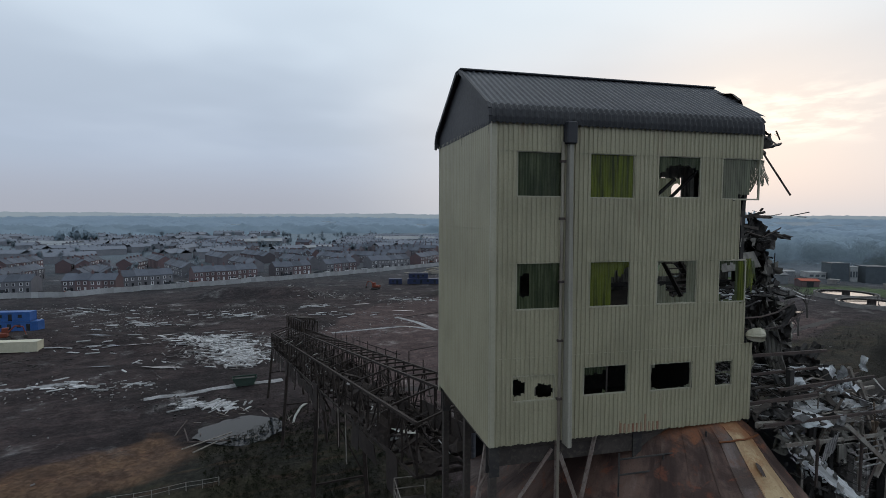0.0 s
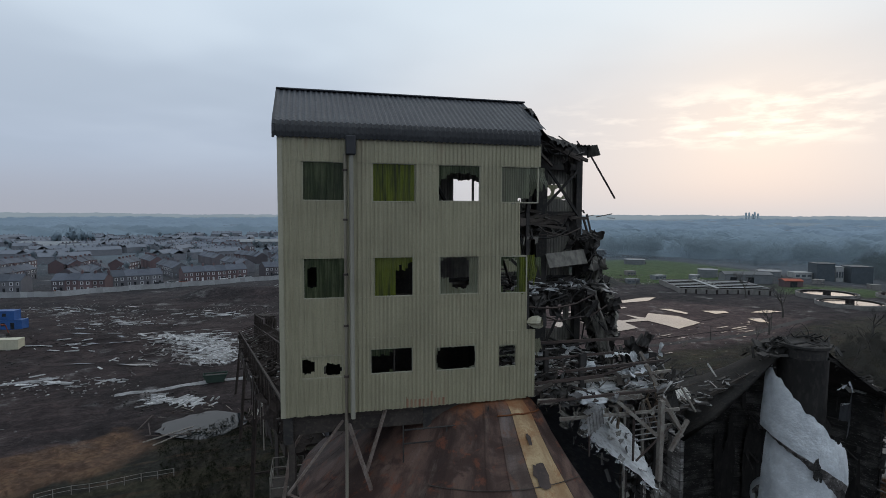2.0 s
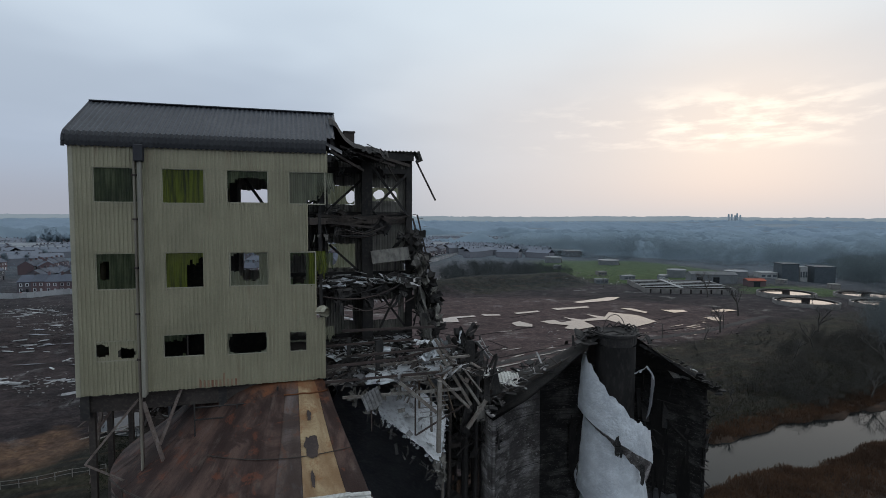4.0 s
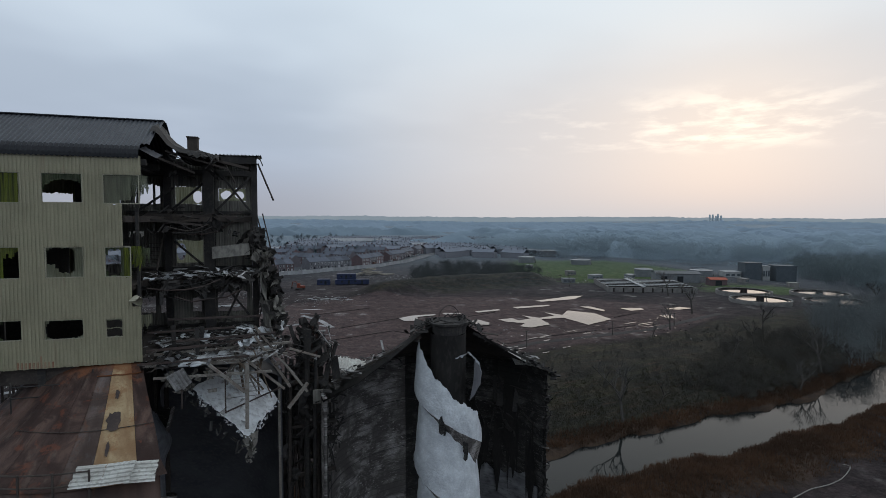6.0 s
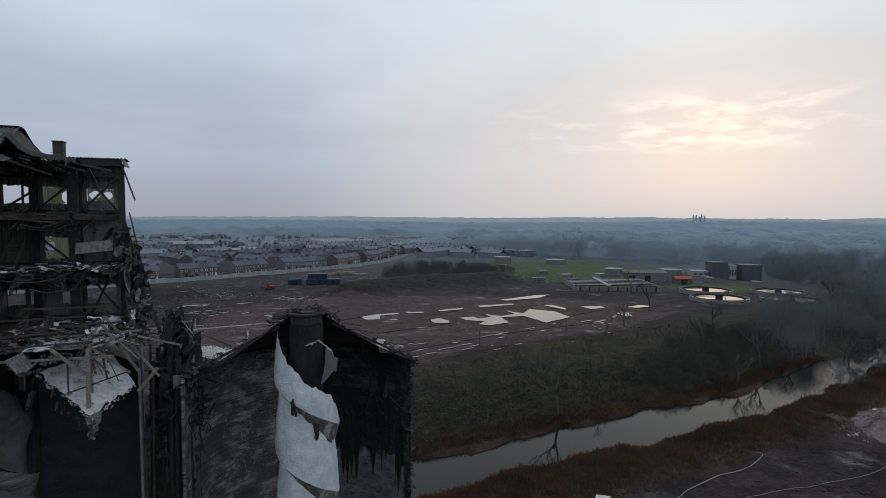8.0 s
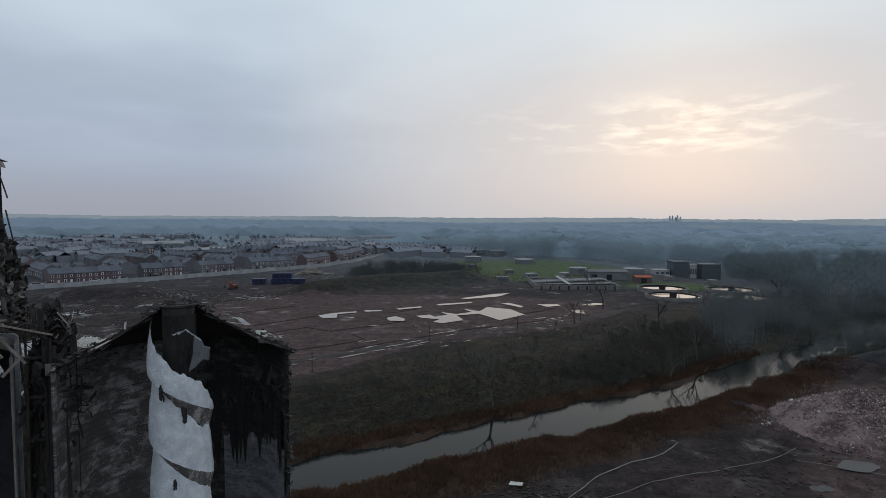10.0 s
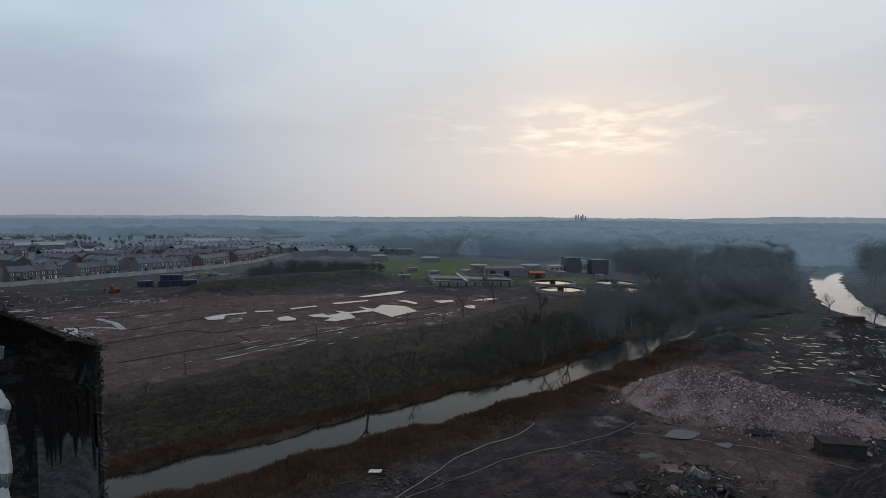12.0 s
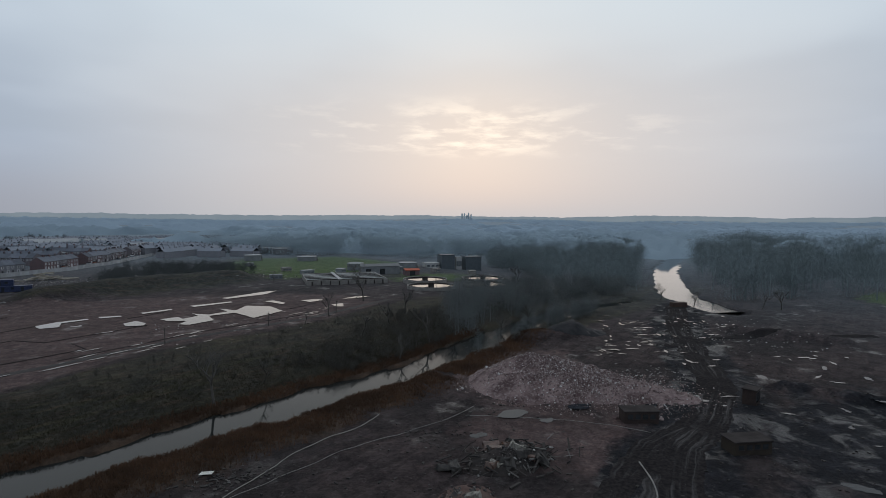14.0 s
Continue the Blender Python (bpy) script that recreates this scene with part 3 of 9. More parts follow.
def terrain(x, y):
    x, y = np.asarray(x, float), np.asarray(y, float)
    d, side = path_distance(x, y, RIVER_LINE)
    d2, _ = path_distance(x, y, POOL_LINE)
    north = 0.4 - 3.6 * (1 - ease(d, 6, 30))
    south = -3.0 + 2.5 * (1 - ease(x, -20, 45))
    z = np.where(side > 0, north, south)
    level = 1 - ease(np.hypot((x - 50) / 85, (y - 160) / 62), 0.85, 1.1)
    z = z + rolling(x, y) * (1 - 0.85 * level) * ease(d, 5, 9) * (1 - ease(np.hypot(x, y), 400, 700))
    shore = 0.8 * np.sin(x * 0.31 + 1.1 * np.sin(y * 0.2)) + 0.8 * np.sin(x * 0.09 + y * 0.05) + 0.5 * np.sin(x * 0.83 - y * 0.4) + 0.25 * np.sin(x * 2.1 + y)
    z = z - 2.6 * (1 - ease(d + shore + 1.1 * (side > 0), 3.9, 6.9))
    z = z * (1 - ease(x, 190, 240) * (side > 0)) + -2.6 * ease(x, 190, 240) * (side > 0)
    z = np.where(d2 < 40, np.minimum(z, -6.0 + 3.4 * ease(d2 + 1.5 * np.sin(x * 0.2) * np.sin(y * 0.17 + 1), 5.0, 10)), z)
    z = z + bund(x, y, [(8, 220), (34, 243), (80, 262)], 9, 5.6)
    z = z + bund(x, y, [(-88, 212), (-62, 216)], 8, 4.0) + bund(x, y, [(-112, 138), (-70, 132)], 8, 1.6)
    z = z + bund(x, y, [(147, 104), (162, 102)], 4, 2.4) + bund(x, y, [(213, 84), (224, 60)], 4, 2.2) + bund(x, y, [(168, 43), (178, 24)], 2.2, 1.8)
    far = np.hypot(x, y)
    z = z + 14 * ease(far, 1200, 4300) + 9 * np.sin(x * 0.0019 + 1) * np.sin(y * 0.0013) * ease(far, 1300, 3500)
    return z


GX, GY = np.arange(-150, 260.8, 1.6), np.arange(-40, 290.8, 1.6)
HEIGHTS = terrain(*np.meshgrid(GX, GY)).tolist()


def top(x, y):
    """Height of the ground, quick near the yard."""
    i, j = (x + 150) / 1.6, (y + 40) / 1.6
    if 0 <= i < len(GX) - 1 and 0 <= j < len(GY) - 1:
        a, b = int(i), int(j)
        f, g = i - a, j - b
        r, s = HEIGHTS[b], HEIGHTS[b + 1]
        return (r[a] * (1 - f) + r[a + 1] * f) * (1 - g) + (s[a] * (1 - f) + s[a + 1] * f) * g
    return float(terrain(x, y))

# ---- ground, water ----
def axis(lo, hi, step, reach, grow=1.13):
    mid = list(np.arange(lo, hi + step / 2, step))
    a, s = mid[-1], step
    right = []
    while a < reach:
        s *= grow
        a += s
        right.append(a)
    a, s, left = mid[0], step, []
    while a > -reach:
        s *= grow
        a -= s
        left.append(a)
    return np.array(left[::-1] + mid + right)


def inside(x, y, poly):
    hit = np.zeros(np.shape(x), bool)
    for (ax, ay), (bx, by) in zip(poly, poly[1:] + poly[:1]):
        if ay != by:
            hit ^= ((ay > y) != (by > y)) & (x < (bx - ax) * (y - ay) / (by - ay) + ax)
    return hit


def soft(x, y, poly, d=5):
    """How far a place lies inside an outline, blurred over a few metres."""
    return sum(inside(x + a, y + b, poly).astype(float) for a, b in ((0, 0), (d, 0), (-d, 0), (0, d), (0, -d), (d, d), (-d, -d), (d, -d), (-d, d))) / 9


HAUL = [(92, -10), (104, 12), (110, 22), (122, 31), (139, 38.5), (158, 51), (175, 69.6), (201, 97), (236, 127)]
RED_SITE = [(-18, 92), (6, 88), (26, 98), (52, 124), (92, 140), (124, 166), (112, 196), (60, 214), (0, 212), (-30, 190), (-34, 140), (-22, 110)]


def ground():
    xs, ys = axis(-150, 260, 1.6, 4600), axis(-40, 290, 1.6, 4600)
    x, y = np.meshgrid(xs, ys)
    z = terrain(x, y)
    ny, nx = x.shape
    i = np.arange(ny * nx).reshape(ny, nx)
    quads = np.stack([i[:-1, :-1], i[:-1, 1:], i[1:, 1:], i[1:, :-1]], -1).reshape(-1, 4)
    me = bpy.data.meshes.new("ground")
    me.from_pydata(np.stack([x, y, z], -1).reshape(-1, 3).tolist(), [], quads.tolist())
    me.materials.append(GROUND)
    me.shade_smooth()
    d, side = path_distance(x, y, RIVER_LINE)
    d2, _ = path_distance(x, y, POOL_LINE)
    far = np.hypot(x, y)
    red = soft(x, y, RED_SITE)
    red = np.maximum(red, 0.9 * soft(x, y, [(98, 66), (112, 84), (128, 96), (144, 96), (150, 84), (122, 70)], 5))
    red = np.maximum(red, soft(x, y, [(100, 60), (132, 78), (150, 52), (112, 26), (88, 40)]) * 0.7)
    green = np.maximum(soft(x, y, [(66, 262), (150, 262), (200, 300), (180, 400), (95, 410), (80, 330)], 8), soft(x, y, [(300, 60), (420, 70), (420, 120), (330, 110)], 8))
    green = np.maximum(green, 0.75 * soft(x, y, [(150, 225), (215, 205), (225, 245), (160, 262)], 8))
    rough = np.maximum(soft(x, y, [(6, 84), (26, 96), (52, 121), (92, 137), (120, 160), (250, 220), (300, 160), (200, 120), (120, 100), (60, 76), (30, 68)], 4), soft(x, y, [(-62, 52), (-34, 72), (-18, 82), (0, 70), (10, 40), (-40, 30)], 4))
    rough = np.maximum(rough, soft(x, y, [(-6, 210), (40, 226), (90, 248), (104, 280), (60, 330), (4, 262)], 6))
    bank = np.maximum((1 - ease(d, 8, 26)) * (side < 0) * (x > 10) * (1 - ease(x, 88, 108)), 0.9 * (1 - ease(d, 6, 11)) * (side > 0) * (1 - ease(x, 110, 135)))
    sand = soft(x, y, [(-62, 56), (-40, 80), (-33, 68), (-48, 56)], 3)
    # how much painted haze the ground takes, growing with distance
    haze_tint = ease(far, 170, 680) * (1 - 0.6 * green)
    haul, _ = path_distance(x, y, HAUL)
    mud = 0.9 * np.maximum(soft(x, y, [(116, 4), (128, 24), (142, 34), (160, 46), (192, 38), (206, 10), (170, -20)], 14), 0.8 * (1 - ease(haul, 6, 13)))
    remote_haze = ease(far, 700, 2600)
    fill = {"zone": (red, green, rough, mud), "zone_b": (bank, sand, haze_tint, remote_haze)}
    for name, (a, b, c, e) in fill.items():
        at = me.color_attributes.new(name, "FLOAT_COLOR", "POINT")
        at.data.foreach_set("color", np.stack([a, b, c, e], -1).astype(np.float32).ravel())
    return tagged(new("ground", me), "dark muddy demolition ground with brown soil, rough grass and puddles", "ground", kind="structure")


ground()


def ribbon(name, line, half, z, material, label, category):
    """A level sheet of water along a line."""
    pts = [Vector((*p, 0)) for p in line]
    verts, faces = [], []
    for i, p in enumerate(pts):
        d = (pts[min(i + 1, len(pts) - 1)] - pts[max(i - 1, 0)]).normalized()
        s = Vector((-d.y, d.x, 0)) * half
        verts += [(*(p + s).xy, z), (*(p - s).xy, z)]
        if i:
            faces.append((2 * i - 2, 2 * i - 1, 2 * i + 1, 2 * i))
    return tagged(sheet(name, verts, faces, material), label, category, kind="structure")


ribbon("river", RIVER_LINE, 8.2, -3.85, RIVER, "still grey river between reedy muddy banks", "water")
ribbon("lake", POOL_LINE, 15.0, -3.8, LAKE, "broad still river reach reflecting the bright sky", "water")


def puddle(pts, z=None, rag=0.5, seed=0, label="shallow pale puddle on bare ground", lift=0.05, material=None):
    """A flat sheet of standing water with an uneven edge."""
    rng = random.Random(seed)
    ring = []
    for (ax, ay), (bx, by) in zip(pts, pts[1:] + pts[:1]):
        n = max(2, int(math.hypot(bx - ax, by - ay) / 1.2))
        for k in range(n):
            t = k / n
            j = rag if k else rag * 0.3
            ring.append((ax + (bx - ax) * t + rng.uniform(-j, j), ay + (by - ay) * t + rng.uniform(-j, j)))
    if z is None:
        z = max(top(a, b) for a, b in ring) + lift
    bm = bmesh.new()
    f = bm.faces.new([bm.verts.new((a, b, z)) for a, b in ring])
    bmesh.ops.triangulate(bm, faces=[f])
    ob = part("puddle", bm, material or STILL)
    return tagged(ob, label, "puddle", "puddles on the site", "structure")

# ---- the derelict tower; its own space: u along the front, n into the depth, z from the ground up ----
TOWER = pose(2.16, 15.80, 0, 0, 0, 14.3)
LEFT, DEEP, BASE, EAVE, RIDGE = -0.78, 6.3, 26.1, 35.78, 37.92
FLOORS = (33.0, 29.75, 26.35)


def jag(s, size, seed=0):
    return size * (noise.noise((s * 3.1, seed * 7.3, 0.5)) + 0.6 * noise.noise((s * 11.0, seed * 3.1, 2.5)))


ALGAE_GREY = streaked("grey_green_stained_sheet", (0.12, 0.125, 0.08), (0.06, 0.065, 0.04), (0.09, 0.085, 0.055), 0.45, 8.0)
FRONT_WINDOWS = [
    # u0, u1, z0, z1, sheet, holes (u, z, half width, half height)
    (0.00, 1.50, 33.58, 34.92, ALGAE_DARK, ()),
    (2.37, 3.90, 33.56, 34.92, ALGAE, ()),
    (4.74, 6.32, 33.60, 34.92, ALGAE_DARK, ((5.65, 34.0, 0.72, 0.62), (5.2, 33.9, 0.45, 0.5))),
    (7.15, 8.62, 33.58, 34.92, ALGAE_GREY, ((8.5, 34.2, 0.22, 0.7), (8.1, 33.6, 0.3, 0.16))),
    (0.00, 1.45, 30.20, 31.62, ALGAE_DARK, ((0.28, 30.95, 0.2, 0.33),)),
    (2.42, 3.82, 30.20, 31.62, ALGAE, ((3.55, 30.6, 0.36, 0.62), (3.75, 31.0, 0.14, 0.4)))] + [(4.80, 6.28, 30.20, 31.60, PALE_SHEET, ((5.55, 31.0, 0.42, 0.55), (5.15, 31.2, 0.3, 0.4))),
    (7.14, 8.20, 30.18, 31.58, ALGAE_DARK, ((7.5, 30.85, 0.34, 0.62),)),
    (-0.10, 1.30, 27.40, 28.20, CREAM, ((0.10, 27.82, 0.2, 0.24), (0.98, 27.68, 0.3, 0.2))),
    (2.28, 3.80, 27.42, 28.34, ALGAE_DARK, ((2.62, 27.7, 0.40, 0.36), (3.42, 27.9, 0.42, 0.6))),
    (4.66, 6.20, 27.38, 28.28, PALE_SHEET, ((5.45, 27.83, 0.80, 0.44),)),
    (7.10, 7.80, 27.36, 28.22, PALE_SHEET, ((7.42, 28.0, 0.4, 0.18), (7.42, 27.6, 0.4, 0.2))),
]


def front_edge(z):
    """Where the torn cladding ends."""
    if z > 34.90:
        return 8.72
    if z > 33.56:
        return 7.15
    if z > 31.60:
        return 7.90
    if z > 30.19:
        return 7.14
    if z > 28.75:
        return 8.22
    return 8.58


def window_gap(win, s):
    return win[0] <= s <= win[1]


def sheet_flap(u, n, z, wide, high, seed):
    """A buckled plate that hangs and leans outwards."""
    bm, grid = bmesh.new(), []
    for i in range(8):
        row = []
        for j in range(6):
            f, g = i / 7, j / 5
            rag = 0.18 * noise.noise((g * 6, seed, f * 2)) if i in (0, 7) else 0
            row.append(bm.verts.new((u + 0.75 * f + 0.16 * noise.noise((f * 3, g * 3, seed)), n - wide * (g - 0.5) + 0.12 * noise.noise((f * 4, 9, seed)), z - high * f + rag)))
        grid.append(row)
    for a, b in zip(grid, grid[1:]):
        for j in range(5):
            bm.faces.new((a[j], b[j], b[j + 1], a[j + 1]))
    bmesh.ops.solidify(bm, geom=bm.faces[:], thickness=0.03)
    return bm


def tower():
    t = thing("derelict_tower", "cream profiled-steel tower, one end torn open and burnt out", "building", TOWER)
    rng = random.Random(4)
    joints = [BASE, 28.75, 30.19, 31.60, 33.56, 34.92, EAVE]
    for k, (lo, hi) in enumerate(zip(joints, joints[1:])):
        edge = front_edge((lo + hi) / 2)
        for a, b in ((LEFT + 0.12, 1.62), (1.62, edge)):
            def spans(s, lo=lo, hi=hi, edge=edge):
                out = [(lo - 0.015, hi + 0.03)]
                if s > edge - 0.35 and lo < 35:
                    out = [(lo - 0.015 + max(0, jag(s, 0.25, lo)) * 0.4, hi + 0.02 - max(0, jag(s, 0.3, hi)) * 0.4)]
                for w in FRONT_WINDOWS:
                    if window_gap(w, s):
                        out = cut(out, w[2], w[3])
                if lo < 26.5:
                    out = cut(out, 0, BASE + 0.04 * noise.noise((s * 4, 0, 0)))
                return out
            bm = ribbed(bmesh.new(), a, b, lambda s, d, z, k=k: (s, -d - 0.006 * (k % 2), z), spans, 0.15, 0.034)
            part("cladding_sheet", bm, CREAM, t)
    # rust-stained foot of one sheet
    bm = ribbed(bmesh.new(), 3.5, 5.0, lambda s, d, z: (s, -d - 0.012, z), lambda s: [(BASE + 0.02, BASE + 0.30 + max(0, jag(s, 0.35, 9)))])
    part("rust_stain_strip", bm, CREAM_RUST, t, "rust-stained patch on the lowest sheet")
    # side wall and corner trims
    for lo, hi in ((BASE - 0.05, 29.4), (29.4, 32.6), (32.6, EAVE)):
        bm = ribbed(bmesh.new(), 0.1, DEEP, lambda s, d, z: (LEFT - d * 0.5, s, z), lambda s, lo=lo, hi=hi: [(lo, hi + 0.02 - (0.0 if lo > 27 else 0.0))], 0.2, 0.02)
        part("side_cladding_sheet", bm, CREAM, t)
    for z in joints[1:-1]:
        part("lap_edge", box(bmesh.new(), LEFT + 0.15, min(front_edge(z - 0.1), front_edge(z + 0.1)), -0.034, -0.006, z - 0.008, z + 0.006), CREAM, t, "lapped edge of the sheet above")
    part("corner_trim", box(bmesh.new(), LEFT - 0.03, LEFT + 0.14, -0.035, 0.12, BASE - 0.02, EAVE, 0.02), TRIM, t)
    part("corner_trim", box(bmesh.new(), LEFT - 0.03, LEFT + 0.06, DEEP - 0.06, DEEP + 0.04, BASE - 0.3, EAVE, 0.02), TRIM, t)
    # windows
    for u0, u1, z0, z1, material, holes in FRONT_WINDOWS:
        seed = u0 * 3 + z0

        def panes(s, z0=z0, z1=z1, holes=holes, seed=seed):
            out = [(z0, z1)]
            for cu, cz, ru, rz in holes:
                f = math.floor(s / 0.11) + 0.5
                q = abs(f * 0.11 - cu) / ru
                if q < 1:
                    h = rz * math.sqrt(1 - q ** 5)
                    out = cut(out, cz - h + 0.22 * rz * noise.noise((f * 2.3, seed, 1)) + jag(s, 0.05, seed), cz + h + 0.3 * rz * noise.noise((f * 2.9, seed, 4)) + jag(s, 0.05, seed + 1))
            return out
        win = part("window", box(box(box(box(bmesh.new(), u0, u1, 0.0, 0.06, z0 - 0.02, z0 + 0.03), u0, u1, 0.0, 0.06, z1 - 0.03, z1 + 0.02), u0 - 0.02, u0 + 0.025, 0.0, 0.06, z0, z1), u1 - 0.025, u1 + 0.02, 0.0, 0.06, z0, z1), TRIM, t)
        part("window_sheet", ribbed(bmesh.new(), u0, u1, lambda s, d, z: (s, 0.035 + d, z), panes, 0.09, 0.012), material, win, "stained corrugated plastic glazing sheet")
        if holes and z1 < 29 and u0 < 4:
            m = (u0 + u1) / 2 + 0.1
            part("mullion", box(bmesh.new(), m - 0.02, m + 0.02, 0.07, 0.11, z0, z1), CHAR_BROWN, win)
    # green strip beside the torn edge
    bm = ribbed(bmesh.new(), 7.9, 8.24, lambda s, d, z: (s, 0.02 - d, z), lambda s: [(30.1, 31.6 - abs(jag(s, 0.3, 3)))], 0.09, 0.012)
    part("window_sheet", bm, ALGAE, t, "torn green plastic sheet at the broken edge")
    STAINED = streaked("stained_pipe_paint", (0.27, 0.25, 0.20), (0.15, 0.125, 0.10), (0.21, 0.185, 0.14), 0.6, 4.0, rust=(0.16, 0.085, 0.05))
    DUCT = streaked("mottled_duct_paint", (0.28, 0.265, 0.22), (0.16, 0.147, 0.12), (0.21, 0.203, 0.175), 0.6, 2.0, rust=(0.11, 0.075, 0.055))
    # downpipe with hopper
    pipe = part("downpipe", tube(bmesh.new(), [(1.42, -0.07, z) for z in (35.2, 34, 32, 30, 28, 26, 24, 21)], 0.05, 8), STAINED, t, "pale stained downpipe")
    part("hopper", box(bmesh.new(), 1.45, 1.78, -0.30, 0.0, 35.15, 35.80, 0.03), GABLE, pipe, "dark rainwater hopper")
    duct = box(bmesh.new(), 1.56, 1.70, -0.22, 0.0, 26.0, 35.15, 0.02)
    for v in duct.verts:
        if v.co.y < -0.1:
            v.co.y -= 0.20 * (35.15 - v.co.z) / 9.1
    part("duct", duct, DUCT, t, "mottled pale duct down the wall")
    for z in (34.6, 32.9, 31.0, 29.2, 27.4):
        part("pipe_clip", box(bmesh.new(), 1.34, 1.50, -0.14, 0.0, z, z + 0.07), STEEL_RUST, pipe)
    part("sheet_joint_cover", box(bmesh.new(), 1.66, 1.74, -0.03, 0.0, BASE, EAVE), TRIM, t)
    # roof: straight slope, rounded eave
    curve = [(-0.10, 35.68), (-0.12, 35.86), (-0.07, 36.08), (0.08, 36.25), (0.30, 36.38), (1.6, 37.12), (2.98, RIDGE)]

    def roof_side(name, mirror, u1, hole=None, curve=curve, material=ROOF):
        bm = bmesh.new()
        prof, s, i = [], LEFT - 0.16, 0
        while s < u1:
            prof.append((s, 0.035 if i % 4 in (1, 2) else 0.0))
            s += 0.05
            i += 1
        grid = []
        for su, d in prof:
            col = []
            for n0, z0 in curve:
                n0 = 2 * 2.98 - n0 + 0.35 if mirror else n0
                col.append(bm.verts.new((su, n0 - (-d if mirror else d) * 0.6, z0 + d)))
            grid.append(col)
        for a, b, (su, _) in zip(grid, grid[1:], prof):
            for j in range(len(curve) - 1):
                if hole and hole(su, curve[j]):
                    continue
                f = (a[j], b[j], b[j + 1], a[j + 1])
                bm.faces.new(f[::-1] if mirror else f)
        bmesh.ops.delete(bm, geom=[v for v in bm.verts if not v.link_faces], context="VERTS")
        return part(name, bm, material, t)
    torn = lambda s, c: s > 8.62 + 0.12 * noise.noise((c[1] * 3, 1, 1)) and c[1] < 36.37 or s > 9.05 and c[1] < 37
    roof_side("roof_slope", False, 9.25, torn, curve[3:])
    roof_side("rounded_eave", False, 9.25, torn, curve[:4], EAVE_SHADED)
    roof_side("roof_slope", True, 9.4, lambda s, c: s > 9.2 + jag(c[1], 0.2))
    part("ridge_cap", box(bmesh.new(), LEFT - 0.18, 9.22, 2.80, 3.30, RIDGE - 0.01, RIDGE + 0.05, 0.02), ROOF, t)
    part("torn_roof_flap", ribbed(bmesh.new(), 8.6, 9.35, lambda s, d, z: (s + 0.1 * z, 0.25 + z * 0.9 + d, 36.15 + z * 0.25 - (s - 8.6) * 0.55), lambda s: [(0, 0.9 + jag(s, 0.3))], 0.2, 0.03), ROOF, t)
    # verge boards and gable
    bm = bmesh.new()
    for (a, za), (b, zb) in zip(curve, curve[1:]):
        for f in (lambda n: n, lambda n: 6.31 - n):
            bar(bm, (LEFT - 0.14, f(a), za - 0.02), (LEFT - 0.14, f(b), zb - 0.02), 0.08, 0.14)
    part("verge_trim", bm, GABLE, t)
    bm = bmesh.new()
    prof = curve + [(6.31 - a, z) for a, z in curve[::-1][1:]]
    vs = [bm.verts.new((LEFT - 0.01, a, z)) for a, z in prof]
    bm.faces.new(vs)
    part("gable", bm, GABLE, t)
    # back wall with its openings, standing on beyond the torn end
    back_open = [(2.37, 3.95, 33.6, 34.25), (4.7, 6.25, 33.6, 34.45), (7.0, 7.95, 33.72, 34.82), (8.06, 8.32, 33.72, 34.82), (9.1, 10.5, 33.75, 34.75), (11.45, 12.95, 33.95, 34.68), (9.1, 10.55, 30.3, 31.62), (4.8, 6.2, 30.3, 31.6), (7.0, 7.95, 27.4, 28.35), (8.2, 8.6, 27.4, 28.3), (9.9, 10.4, 27.4, 28.2), (11.3, 12.9, 27.35, 28.5)]

    def back_span(s):
        hi = 35.75 if s < 9 else 36.35
        out = [(BASE - 0.2, hi)]
        for a, b, c, d in back_open:
            if a < s < b:
                out = cut(out, c + jag(s, 0.05, a), d + jag(s, 0.10, b))
        if s > 13.25:
            out = cut(out, 28.0 + jag(s, 0.6, 5), 30.5)
        return out
    for a, b in ((LEFT, 4.4), (4.4, 8.8), (8.8, 11.2), (11.2, 13.55)):
        part("back_cladding_sheet", ribbed(bmesh.new(), a, b, lambda s, d, z: (s, DEEP - d, z), back_span), SCORCH if a > 4 else CREAM, t, "scorched back wall sheet" if a > 4 else "")
    for a, b, c, d, holes in ((9.1, 10.5, 33.75, 34.75, ((10.3, 34.15, 0.25, 0.36),)), (11.45, 12.95, 33.95, 34.68, ((11.85, 34.3, 0.30, 0.26), (12.6, 34.3, 0.26, 0.26))), (9.1, 10.55, 30.3, 31.62, ((9.35, 31.0, 0.25, 0.5),))):
        def panes(s, c=c, d=d, holes=holes):
            out = [(c, d)]
            for cu, cz, ru, rz in holes:
                q = abs(s - cu) / ru
                if q < 1:
                    h = rz * math.sqrt(1 - q * q)
                    out = cut(out, cz - h + jag(s, 0.06, cu), cz + h + jag(s, 0.08, cu + 1))
            return out
        part("window_sheet", ribbed(bmesh.new(), a, b, lambda s, dd, z: (s, DEEP + 0.02 + dd, z), panes, 0.09, 0.012), PALE_SHEET, t, "yellowed plastic glazing sheet")
    for z in (33.15, 29.9, 26.5):
        part("sill_rail", box(bmesh.new(), 6.6, 13.5, DEEP - 0.25, DEEP - 0.05, z, z + 0.18), CHAR, t)
    # floors
    for z, u1 in zip(FLOORS, (8.9, 8.6, 9.4)):
        bm = bmesh.new()
        pts = [(LEFT + 0.05, 0.12), (u1 - 0.9, 0.12)]
        pts += [(u1 - 0.6 + jag(k, 0.5, z) + (k / 9) ** 2 * (13.3 - u1), 0.3 + k * 0.62) for k in range(10)]
        pts += [(13.3, DEEP - 0.1), (LEFT + 0.05, DEEP - 0.1)]
